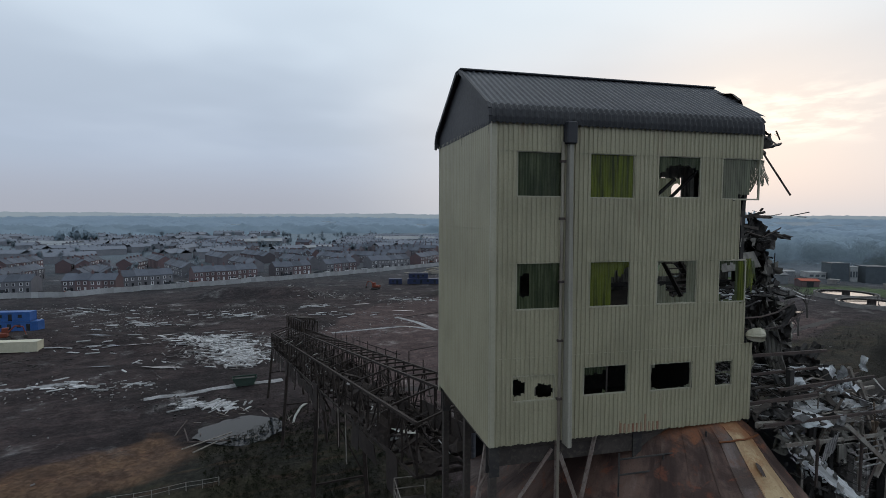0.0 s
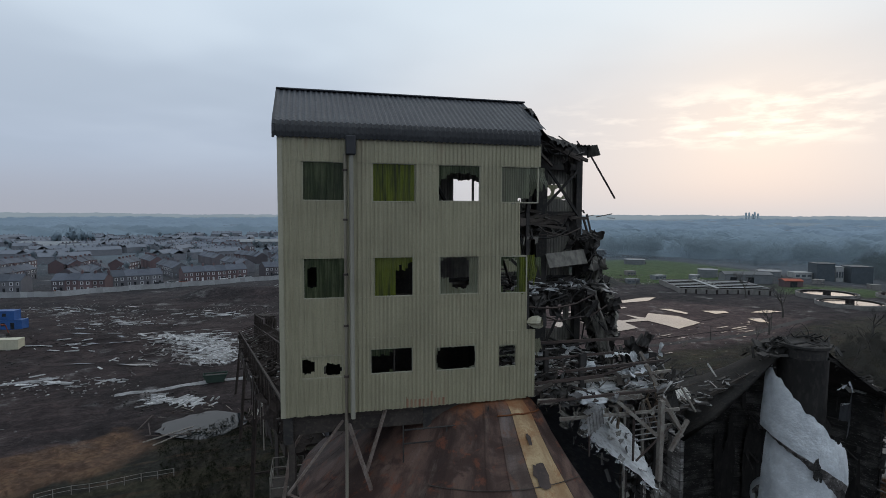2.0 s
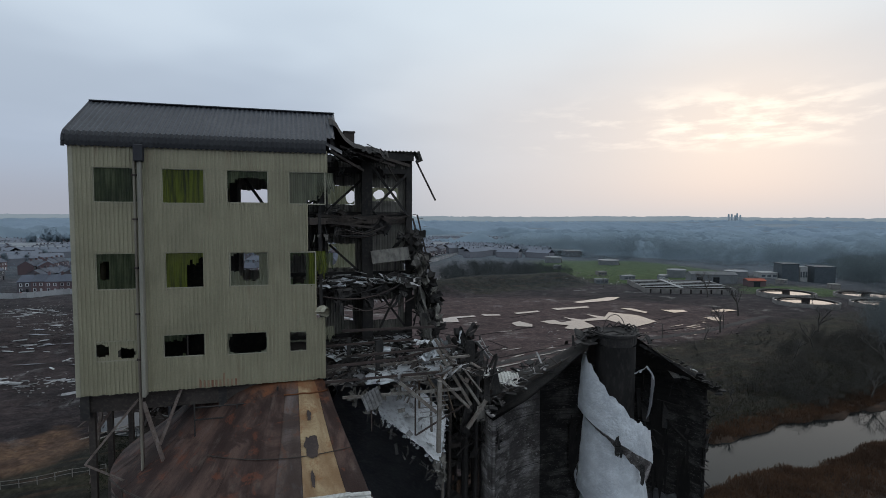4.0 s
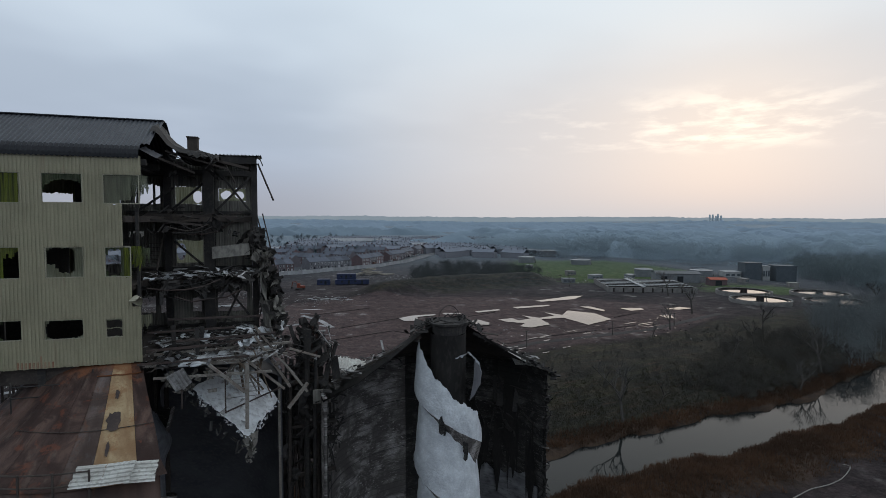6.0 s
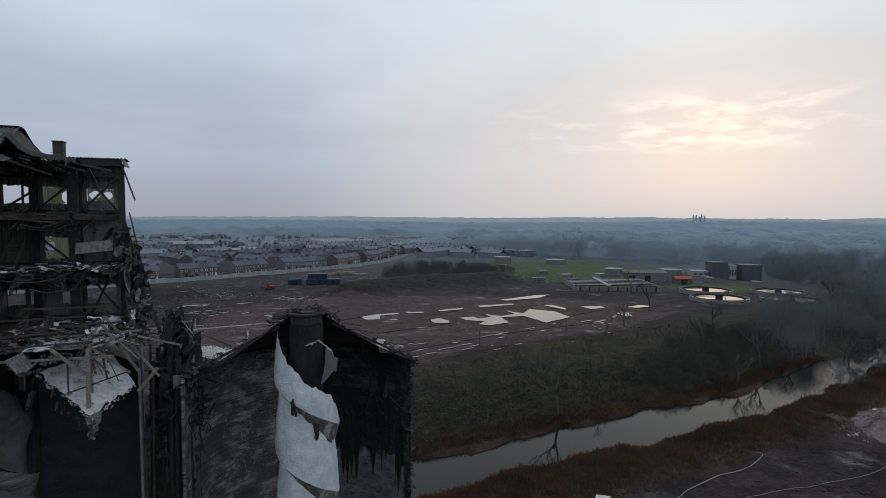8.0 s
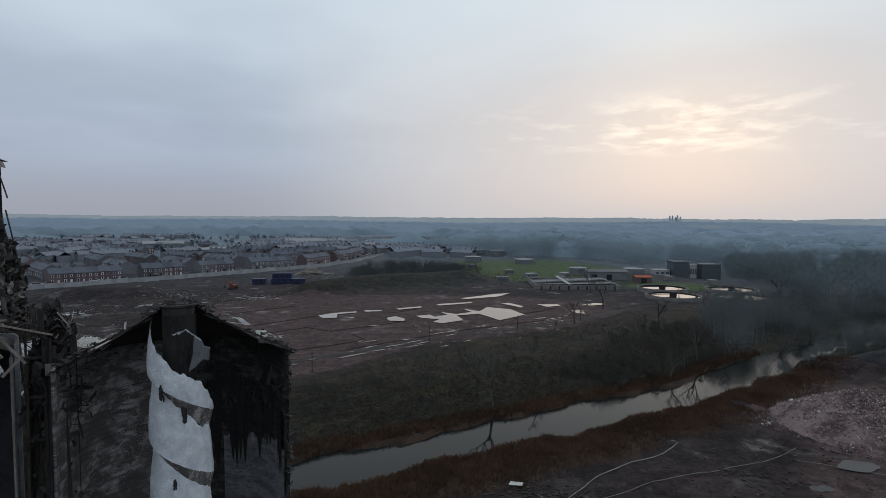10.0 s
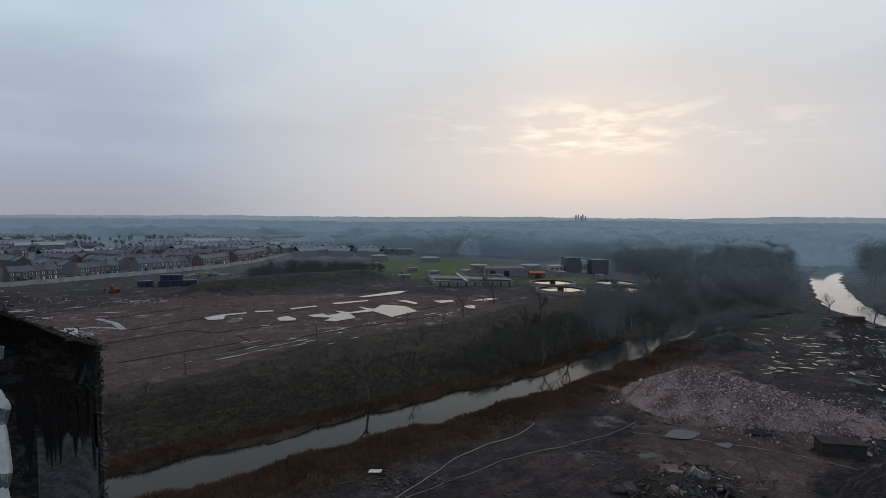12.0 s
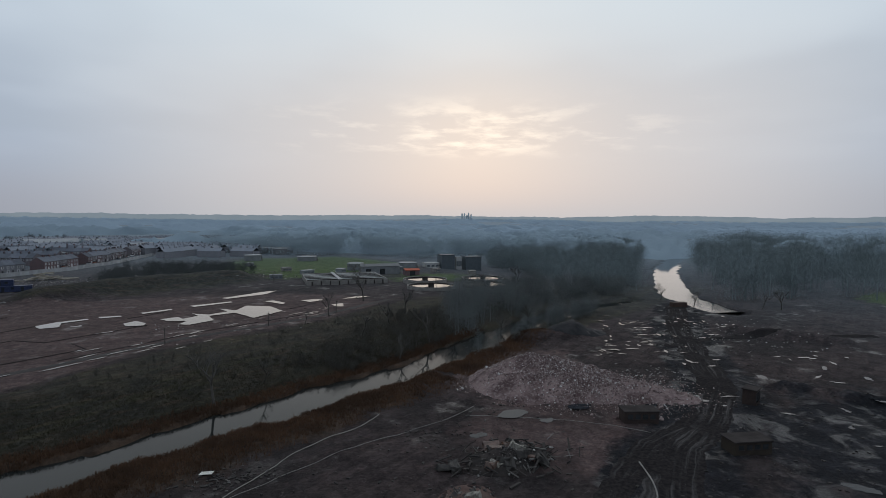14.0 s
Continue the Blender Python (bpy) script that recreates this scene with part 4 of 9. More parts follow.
        up = [bm.verts.new((a, b, z)) for a, b in pts]
        dn = [bm.verts.new((a, b, z - 0.28)) for a, b in pts]
        bm.faces.new(up)
        bm.faces.new(dn[::-1])
        for i in range(len(pts)):
            j = (i + 1) % len(pts)
            bm.faces.new((dn[i], dn[j], up[j], up[i]))
        part("floor_slab", bm, CHAR_BROWN, t)
    # dark screens added inside, so that the broken windows look black
    part("partition", box(bmesh.new(), LEFT + 0.1, 6.9, 3.4, 3.5, 26.4, 29.4), CHAR, t, "dark screen added behind the broken windows")
    part("partition", box(bmesh.new(), LEFT + 0.1, 4.6, 3.4, 3.5, 29.8, 32.7), CHAR, t, "dark screen added behind the broken windows")
    part("partition", box(bmesh.new(), 6.9, 7.0, 0.4, 6.1, 26.4, 29.4), CHAR, t, "dark screen added behind the broken windows")
    part("ceiling_lining", box(bmesh.new(), LEFT + 0.1, 8.4, 0.3, 6.0, 35.3, 35.4), CHAR, t)
    # frame
    for u, n, z1 in ((LEFT + 0.2, 0.3, EAVE), (LEFT + 0.2, 6.0, EAVE), (4.4, 0.4, EAVE), (4.4, 5.9, EAVE), (8.75, 5.85, 36.0), (11.1, 5.8, 36.2), (13.45, 5.95, 36.2)):
        bm = box(box(box(bmesh.new(), u - 0.02, u + 0.02, n - 0.16, n + 0.16, BASE - 1, z1), u - 0.16, u + 0.16, n - 0.18, n - 0.14, BASE - 1, z1), u - 0.16, u + 0.16, n + 0.14, n + 0.18, BASE - 1, z1)
        part("column", bm, CHAR, t)
    for a, b in (((8.45, 0.45, BASE - 0.5), (8.40, 0.5, 33.2)), ((8.40, 0.5, 33.2), (8.62, 0.42, 35.0))):
        part("column", bar(bmesh.new(), a, b, 0.13, 0.16), CHAR, t, "bent thin post at the torn edge")
    for u0, u1, z0, z1, n0, material, sd in ((8.02, 8.95, 33.62, 34.9, 0.10, ALGAE_GREY, 1), (8.20, 8.62, 30.15, 31.6, 0.12, ALGAE, 2), (8.45, 8.95, 30.5, 31.5, 0.35, ALGAE_DARK, 3), (8.15, 8.75, 31.75, 32.3, 0.2, SCORCH, 4), (8.3, 8.95, 27.4, 28.3, 0.25, PALE_SHEET, 5)):
        bm = ribbed(bmesh.new(), u0, u1, lambda q, d, z, n0=n0, sd=sd, z1=z1: (q + 0.25 * noise.noise((z * 1.3, sd, 1)) * (z1 - z), n0 + d + 0.5 * (q - u0) * noise.noise((z * 0.9, q, sd)), z), lambda q, z0=z0, z1=z1, sd=sd, u0=u0, u1=u1: [(a, min(a + 0.24, z1)) for a in np.arange(z0 + 0.9 * abs(jag(q, 0.9, sd)) + 0.5 * (q - u0), z1 - 0.3 * abs(jag(q, 0.5, sd + 9)), 0.22)], 0.09, 0.012)
        part("torn_glazing", bm, material, t, "torn plastic and sheet rag at the broken edge")
    part("column", box(bmesh.new(), 10.75, 11.3, 4.9, 5.2, BASE - 1, 35.9), CHAR, t)
    for a, b in (((11.2, 5.6, 36.0), (13.4, 5.7, 33.1)), ((11.2, 5.7, 33.2), (13.3, 5.6, 35.4)), ((8.8, 5.7, 33.2), (11, 5.6, 35.2)), ((9.1, 5.6, 31.6), (10.6, 5.6, 30.2)), ((7.2, 4.8, 33.1), (9.2, 5.0, 34.6)), ((5.1, 3.2, 34.9), (6.3, 3.6, 33.1)), ((11.3, 5.7, 29.6), (13.2, 5.6, 27)), ((12.9, 5.5, 29.4), (11.6, 5.7, 26.6))):
        part("brace", bar(bmesh.new(), a, b, 0.09, 0.12), CHAR, t)
    for n in (0.4, 3.1, 5.9):
        part("eave_beam", bar(bmesh.new(), (LEFT, n, 35.55), (8.9 if n < 4 else 13.4, n, 35.55), 0.2, 0.3), CHAR, t)
    # collapsed roof end: burnt sheet that drops from the ridge and runs out to the back wall
    bm, g = bmesh.new(), []
    for i in range(19):
        f = i / 18
        u = 8.9 + 2.9 * f
        row = []
        for j in range(13):
            q = j / 12
            n = 1.3 + 1.6 * f + (6.2 - 1.3 - 1.6 * f) * q
            z = 37.8 - 1.35 * (1 - math.exp(-max(0, u - 9.15) / 0.55)) - 0.28 * abs(n - 3.0) * (1 - 0.6 * f) - 0.12 * f
            z += 0.12 * noise.noise((u * 1.6, n * 1.6, 3)) - (0.5 * abs(noise.noise((u * 3, 1, 1))) + 0.15 if j == 0 else 0)
            row.append(bm.verts.new((u + 0.08 * noise.noise((n * 2, u, 1)), n, z)))
        g.append(row)
    for p, q in zip(g, g[1:]):
        for j in range(12):
            bm.faces.new((p[j], q[j], q[j + 1], p[j + 1]))
    part("sagging_roof_sheet", bm, CHAR, t, "burnt roof sheet sagging over the opening")
    scraps("roof_shred", 34, lambda r: (r.uniform(9.0, 11.6), r.uniform(1.4, 3.6), 36.0 + r.gauss(0, 0.15)), CHAR, (0.3, 0.8), (0.02, 0.06), 0.9, 35, t)
    bm = ribbed(bmesh.new(), 10.7, 13.9, lambda s, d, z: (s, 5.3 + z, 36.55 - 0.06 * z + d * 1.5), lambda s: [(jag(s, 0.1), 1.25)], 0.2, 0.035)
    part("back_roof_sheet", bm, SCORCH, t, "remaining strip of roof sheet")
    part("fascia", box(bmesh.new(), 10.7, 13.62, 5.4, 5.5, 36.1, 36.5), CHAR, t)
    part("verge_flashing", bar(bmesh.new(), (13.75, 5.3, 36.55), (13.95, 5.3, 36.05), 1.2, 0.05), SCORCH, t)
    bm = bmesh.new()
    box(bm, 9.9, 10.45, 5.5, 6.05, 36.3, 37.55, 0.02)
    box(bm, 9.86, 10.49, 5.46, 6.09, 37.48, 37.56, 0.01)
    part("vent_stack", bm, CHAR_BROWN, t, "square rust-brown vent stack")
    # ragged hanging steel
    for a, b, w in (((10.2, 3.0, 36.35), (13.2, 4.6, 35.75), 0.11), ((9.4, 2.0, 36.3), (12.2, 3.4, 35.6), 0.08), ((8.9, 1.4, 36.0), (10.6, 3.0, 35.3), 0.09), ((13.7, 5.2, 36.1), (14.55, 4.3, 33.95), 0.06), ((13.6, 5.6, 33.0), (14.3, 5.3, 30.4), 0.08), ((13.9, 5.8, 33.2), (14.7, 5.4, 29.4), 0.07), ((12.0, 4.8, 35.9), (12.5, 4.4, 34.9), 0.05), ((8.3, 2.6, 33.1), (12.6, 3.4, 33.0), 0.10), ((8.2, 1.7, 32.9), (11.0, 2.4, 32.55), 0.08), ((9.0, 3.0, 32.6), (11.6, 2.7, 33.2), 0.07)):
        part("hanging_beam", bar(bmesh.new(), a, b, w, w * 1.3), CHAR_BROWN, t)
    # torn end wall
    bm = ribbed(bmesh.new(), 0.0, 3.6, lambda s, d, z: (13.5 + max(0, 32.0 - z) * 0.14 + d * 2 + 0.5 * noise.noise((s * 0.9, z * 0.8, 1)), DEEP - s * (0.3 + max(0, 33 - z) * 0.05), z), lambda s: [(a, a + 0.62) for a in np.arange(25.4 + abs(jag(s, 1.2)), 32.6 - s * 0.8 + jag(s, 0.7), 0.6)], 0.2, 0.04)
    part("torn_end_sheet", bm, SCORCH, t, "buckled scorched end sheet")
    part("hanging_panel", bar(bmesh.new(), (11.2, 4.6, 30.95), (13.2, 4.6, 31.15), 0.06, 0.75, 0.5), SCORCH, t)
    # curl of torn sheet at the edge
    bm = bmesh.new()
    lathe(bm, [(0.05, 0), (0.18, 0.08), (0.28, 0.28), (0.30, 0.55), (0.2, 0.72)], 12, 0.3, 4.9, wobble=0.1)
    bmesh.ops.transform(bm, matrix=pose(8.2, -0.10, 29.05, 60, 80, 20) @ Matrix.Scale(0.8, 4), verts=bm.verts)
    part("curled_sheet", bm, TRIM, t, "curled scrap of torn cladding")
    # stair inside the opening
    bm = bmesh.new()
    for k in range(9):
        box(bm, 7.9 + k * 0.02, 8.7, 2.6 + k * 0.22, 2.8 + k * 0.22, 29.9 + k * 0.2, 29.94 + k * 0.2)
    bar(bm, (7.9, 2.6, 29.8), (8.0, 4.6, 31.8), 0.05, 0.2)
    bar(bm, (8.7, 2.6, 29.8), (8.7, 4.6, 31.8), 0.05, 0.2)
    part("stair", bm, CHAR_BROWN, t)
    # debris on the torn floors
    for z, n, sd in ((33.0, 24, 1), (29.75, 60, 2), (26.35, 100, 3)):
        scraps("floor_debris", n, lambda r, z=z: (r.uniform(8.3, 13.4), r.uniform(1.6, 5.9), z + abs(r.gauss(0, 0.16))), DEBRIS_PALE if z < 33 else CHAR_BROWN, (0.2, 0.9), (0.02, 0.06), 0.3, sd, t)
        scraps("charred_debris", n, lambda r, z=z: (r.uniform(8.4, 12.9), r.uniform(2.2, 5.9), z + abs(r.gauss(0, 0.2)) - 0.05), CHAR, (0.3, 1.3), (0.03, 0.09), 0.5, sd + 10, t)
    scraps("hanging_shred", 26, lambda r: (r.uniform(8.0, 9.4), r.uniform(0.6, 4.5), r.choice(FLOORS) - abs(r.gauss(0, 0.5))), CHAR, (0.3, 1.2), (0.02, 0.06), 2.5, 31, t)
    scraps("hanging_shred", 60, lambda r: (lambda z: (13.3 + max(0, 31.5 - z) * 0.17 + r.gauss(0, 0.22), r.uniform(4.0, 6.2), z))(r.uniform(25.0, 31.5)), CHAR, (0.3, 1.1), (0.03, 0.10), 2.4, 32, t)
    def outer(z):
        return float(np.interp(z, (25.5, 26.5, 29.0, 30.7, 31.8, 33.8), (14.5, 14.75, 14.7, 14.1, 13.7, 13.45)))
    crumpled("burnt_sheet", 66, lambda r: (lambda z: (outer(z) - abs(r.gauss(0, 0.35)), r.uniform(4.2, 6.0), z))(r.uniform(25.4, 32.2)), CHAR, (0.35, 0.95), 301, t, "buckled burnt sheets hanging at the open end", 1.3, 0.5)
    crumpled("scorched_sheet", 34, lambda r: (lambda z: (outer(z) - abs(r.gauss(0, 0.3)), r.uniform(4.0, 5.6), z))(r.uniform(25.6, 31.0)), SCORCH, (0.25, 0.7), 302, t, "scorched sheet scraps at the open end", 1.2, 0.5)
    part("hanging_plate", sheet_flap(13.35, 5.0, 31.9, 1.0, 1.6, 311), CHAR, t, "large burnt plate leaning out of the end wall")
    part("hanging_plate", sheet_flap(13.9, 4.8, 29.4, 0.9, 1.5, 312), CHAR, t, "large burnt plate leaning out of the end wall")
    for z, u0, n in ((29.78, 8.5, 17), (26.45, 8.7, 13)):
        crumpled("pale_sheet", n, lambda r, z=z, u0=u0: (lambda f: (u0 + (13.3 - u0) * f, 1.2 + 3.4 * f + r.uniform(0, 1.6), z + abs(r.gauss(0, 0.10))))(r.random()), WHITE_DUST, (0.2, 0.62), int(z * 7), t, "pale dusted sheets lying along the torn floor edge", 0.25, 0.3)
        crumpled("dark_sheet", n, lambda r, z=z, u0=u0: (lambda f: (u0 + (13.4 - u0) * f, 1.2 + 3.4 * f + r.uniform(-0.4, 1.2), z - 0.1 - abs(r.gauss(0, 0.22))))(r.random()), CHAR, (0.25, 0.8), int(z * 9), t, "burnt sheets sagging from the floor edge", 0.9, 0.5)
    # bent lintels and pipes that sag across the open storeys
    q = random.Random(44)
    for k in range(13):
        z = q.choice((32.7, 32.4, 32.2, 29.5, 28.9))
        u, n, L = q.uniform(8.2, 10.6), q.uniform(1.2, 4.4), q.uniform(1.2, 3.6)
        sag = q.uniform(0.1, 0.5)
        pts = [(u + L * f, n + 0.3 * f, z - sag * 4 * f * (1 - f) + q.gauss(0, 0.05) + 0.25 * f) for f in (0, 0.25, 0.5, 0.75, 1.0)]
        part("bent_rail", tube(bmesh.new(), pts, q.uniform(0.02, 0.05), 5), q.choice((CHAR, CHAR_BROWN, STEEL_RUST)), t)
    crumpled("ceiling_rag", 24, lambda r: (r.uniform(8.6, 12.9), r.uniform(1.4, 5.6), r.choice((32.6, 32.6, 29.35, 29.35, 35.4)) - abs(r.gauss(0, 0.25))), CHAR, (0.2, 0.7), 305, t, "burnt ceiling lining hanging in rags", 1.1, 0.5)
    # legs and braces under the tower
    for a, b, w in (((1.42, 0.0, 26.1), (1.40, 0.0, 0), 0.15), ((1.3, 0.1, 25.8), (-0.6, 0.0, 23.4), 0.10), ((1.5, 0.0, 25.7), (2.5, -0.5, 22.6), 0.14), ((2.85, 0.2, 26.1), (2.1, -0.2, 24.0), 0.12), ((-0.3, 1.5, 26.0), (-0.9, 1.5, 22.0), 0.16), ((0.5, 1.6, 25.9), (-0.6, 1.4, 24.2), 0.12), ((-0.6, 0.0, 23.4), (1.3, 0.1, 22.2), 0.08)):
        part("steel_brace", bar(bmesh.new(), a, b, w * 0.8), BRACE, t)
    for u, n in ((LEFT + 0.3, 0.6), (LEFT + 0.2, 6.0), (4.4, 6.0), (8.4, 6.0), (8.4, 3.2), (LEFT + 0.2, 3.0)):
        part("leg", box(bmesh.new(), u - 0.11, u + 0.11, n - 0.11, n + 0.11, top(4, 18) - 0.2, BASE - 0.3), CHAR_BROWN, t)
    part("underside_deck", box(bmesh.new(), LEFT + 0.1, 8.5, 0.3, 6.1, BASE - 0.25, BASE - 0.02), CHAR_BROWN, t)
    for n in (0.4, 3.0, 5.9):
        part("base_girder", box(bmesh.new(), LEFT + 0.1, 8.5, n - 0.12, n + 0.12, BASE - 0.75, BASE - 0.25), CHAR_BROWN, t)
    # railing under the front
    for a, b in (((3.4, -0.3, 25.4), (6.6, -0.3, 25.4)), ((3.4, -0.3, 24.9), (6.6, -0.3, 24.9)), ((3.4, -0.3, 25.6), (3.4, -0.3, 24.2)), ((5.0, -0.3, 25.4), (5.0, -0.3, 24.5)), ((6.6, -0.3, 26.0), (6.6, -0.3, 24.3))):
        part("guard_rail", tube(bmesh.new(), [a, b], 0.03, 5), CHAR, t)
    return t


tower()

# ---- silos beside and under the tower (same space as the tower) ----
SILO_FOOT = -2.9


def arc_wall(r, th, c, a0, a1, z0, rim, sides=90, wob=0.05, seed=0):
    """A curved wall with thickness and a ragged rim; rim(angle) gives its height."""
    bm = bmesh.new()
    cols = []
    for k in range(sides + 1):
        a = a0 + (a1 - a0) * k / sides
        h = rim(a)
        col = []
        for rr, f in ((r + th, 0), (r + th, 1), (r, 1), (r, 0.93), (r, 0.8), (r, 0.6), (r, 0.3), (r, 0)):
            q = rr + wob * noise.noise((math.cos(a) * 5 + seed, math.sin(a) * 5, f * 9))
            col.append(bm.verts.new((c[0] + q * math.cos(a), c[1] + q * math.sin(a), z0 + (h - z0) * f)))
        cols.append(col)
    for p, q in zip(cols, cols[1:]):
        for j in range(7):
            bm.faces.new((p[j], q[j], q[j + 1], p[j + 1]))
    bm.faces.new(cols[0][::-1])
    bm.faces.new(cols[-1])
    return bm


CORE = mat("sooty_core_tube", (0.015, 0.014, 0.014), (0.026, 0.024, 0.023), (0.05, 0.046, 0.043), 0.85, 0.0, 0.6, 5, 0.5, (1, 1, 0.4))


def chute(s, c, z_top, z_low, start, drop=4.6, ref=(346.0, 19.05), finish=None):
    """Spiral of pale plates round a dark core; start: degrees at which the first whole turn begins."""
    part("core", lathe(bmesh.new(), [(1.05, z_low), (1.05, 10), (1.06, 18), (1.08, 24), (1.1, z_top)], 40, 0, math.tau, c, 0.05, 3), CORE, s, "scorched dark core tube", True)
    turn = 0
    a0 = start
    while True:
        a1 = a0 + 360
        zc = lambda a: ref[1] + (ref[0] - a) / 360 * drop + 0.53 + 0.55 * math.cos(math.radians(a - 180))
        if zc(a0) < z_low + drop:
            break
        bm, lip = bmesh.new(), bmesh.new()
        cols, under = [], []
        n = 150
        for k in range(n + 1):
            a = a0 + (a1 - a0) * k / n
            ar = math.radians(a)
            zl = zc(a) + 0.06 * noise.noise((a * 0.05, turn, 1))
            tall = 4.6 + 0.28 * noise.noise((a * 0.045, turn, 3)) + 0.12 * noise.noise((a * 0.2, turn, 5))
            if finish:
                tall = max(0.1, min(tall, 25.4 - zl))
            elif turn == 0:
                # the first turn is torn: full height where it starts, lower as it goes round
                tall = float(np.interp(a, (166, 182, 225, 270, 315, 345, 365), (3.6, 3.1, 2.3, 1.75, 1.8, 1.1, 0.5))) + 0.22 * noise.noise((a * 0.09, 7, 7)) + 0.1 * noise.noise((a * 0.3, 7, 7))
            if turn > 0 and not finish:
                tall -= 1.5 * math.exp(-(((a - 200) % 360 - 118) / 24) ** 2) * (1 if turn == 1 else 0.3)
            col = []
            for q in range(17):
                f = q / 16
                z = zl + tall * f
                r = 2.08 - 0.40 * (z - zl) / 4.6 + 0.05 * noise.noise((a * 0.03, z * 0.9, 2)) + 0.035 * noise.noise((a * 0.11, z * 2.6, 4)) + 0.02 * noise.noise((a * 0.3, z * 6, 6)) + 0.06 * math.sin(f * math.pi)
                if finish:
                    r -= 0.55 * (1 - math.exp(-((f - 0.70) / 0.20) ** 2))
                col.append(bm.verts.new((c[0] + r * math.cos(ar), c[1] + r * math.sin(ar), z)))
            cols.append(col)
            u = []
            deep = 0.35 + 1.0 * float(ease(a % 360 if a % 360 > 90 else 360, 205, 345))
            for r, dz in ((2.07, 0.0), (1.96, -0.4 * deep), (1.72, -deep + 0.2 * noise.noise((a * 0.1, 3, 3)))):
                u.append(lip.verts.new((c[0] + r * math.cos(ar), c[1] + r * math.sin(ar), zl + dz)))
            under.append(u)
        for p, q in zip(cols, cols[1:]):
            for j in range(16):
                bm.faces.new((p[j], q[j], q[j + 1], p[j + 1]))
        for p, q in zip(under, under[1:]):
            for j in range(2):
                lip.faces.new((p[j], p[j + 1], q[j + 1], q[j]))
        w = part("spiral_plate", bm, finish or WHITE_SHEET, s, "sooty spiral chute plate" if finish else "white spiral chute plate with torn edges", True)
        part("underside_lip", lip, BLISTER, w, "mottled grey underside", True)
        a0, turn = a1, turn + 1


def cone_roof():
    s = thing("roofed_silo", "steel silo, rust-streaked conical roof under the tower, burnt open side", "silo", TOWER)
    c, r = (7.3, 3.0), 7.4
    rows = [(2.2, 26.25), (3.1, 26.0), (3.6, 25.7), (4.2, 25.05), (5.0, 24.3), (6.1, 23.4), (7.0, 22.75), (7.65, 22.35)]
    edges = [-212, -196, -180, -165, -151, -138, -126, -115, -105, -96.5, -88, -75, -67.5]
    looks = [CONE_BROWN] * 9 + [CONE_GREY, CONE_YELLOW, CONE_BROWN]
    for i, (a, b) in enumerate(zip(edges, edges[1:])):
        bm = lathe(bmesh.new(), [(q - 0.004 * (i % 2), z) for q, z in rows], 8, radians(a), radians(b), c, 0.05, 3)
        if i == len(looks) - 1:
            for v in bm.verts:
                v.co.x += 0.12 * noise.noise((v.co.z * 2, 1, 1))
        part("roof_plate", bm, looks[i], s, {CONE_YELLOW: "yellowed plate with an orange rust rim", CONE_GREY: "blue-stained plate"}.get(looks[i], ""), True)
    for a in edges[1:-1]:
        a = radians(a)
        part("weld_seam", tube(bmesh.new(), [(c[0] + (q + 0.01) * math.cos(a), c[1] + (q + 0.01) * math.sin(a), z + 0.01) for q, z in rows[1:]], 0.007, 4), CONE_BROWN, s)
    part("hoop_joint", tube(bmesh.new(), [(c[0] + 5.55 * math.cos(a), c[1] + 5.55 * math.sin(a), 23.9) for a in np.linspace(radians(-126), radians(-67.5), 30)], 0.018, 4), CHAR_BROWN, s)
    part("rim_rail", tube(bmesh.new(), [(c[0] + 3.62 * math.cos(a), c[1] + 3.62 * math.sin(a), 25.72 + 0.05 * noise.noise((a * 9, 1, 1))) for a in np.linspace(radians(-97), radians(-69), 22)], 0.032, 5), RUST_ORANGE, s, "orange rusted rim")
    front = lambda a: 22.3
    part("silo_wall", arc_wall(r, 0.2, c, radians(-212), radians(-69), SILO_FOOT, front), RUST_BROWN, s, "outer wall below the roof", True)
    back = lambda a: 24.4 + 0.5 * noise.noise((a * 3, 1, 1))
    part("silo_wall", arc_wall(r, 0.2, c, radians(3), radians(148), SILO_FOOT, back, 80, 0.08), SOOT, s, "soot-black inner wall", True)
    part("edge_strip", bar(bmesh.new(), (14.72, 3.4, 23.6), (14.78, 3.4, SILO_FOOT), 0.14, 0.24), STEEL_PALE, s, "grey torn edge of the wall")
    bm = lathe(bmesh.new(), [(2.3, 26.2), (7.6, 24.0)], 40, radians(0), radians(148), c, 0.1)
    part("burnt_roof_back", bm, CHAR, s)
    # bare patches on the yellow plate
    for ang, z0, w, h, sd in ((-83.5, 24.1, 0.27, 0.30, 1), (-83.0, 25.0, 0.08, 0.16, 2), (-84.5, 23.3, 0.07, 0.2, 3)):
        bm, vs = bmesh.new(), []
        for k in np.linspace(0, math.tau, 24)[:-1]:
            f = 1 + 0.45 * noise.noise((math.cos(k) * 2, math.sin(k) * 2, sd))
            z = z0 + h * f * math.sin(k)
            q = float(np.interp(-z, [-v[1] for v in rows], [v[0] for v in rows])) + 0.06
            an = radians(ang) + w * f * math.cos(k) / q
            vs.append(bm.verts.new((c[0] + q * math.cos(an), c[1] + q * math.sin(an), z + 0.03)))
        bm.faces.new(vs)
        part("flaked_patch", bm, STEEL_RUST, s, "bare grey patch where paint has flaked")
    chute(s, c, 25.6, SILO_FOOT, -14, 4.9, (350.0, 18.1), SOOTY_PLATE)
    return s


cone_roof()


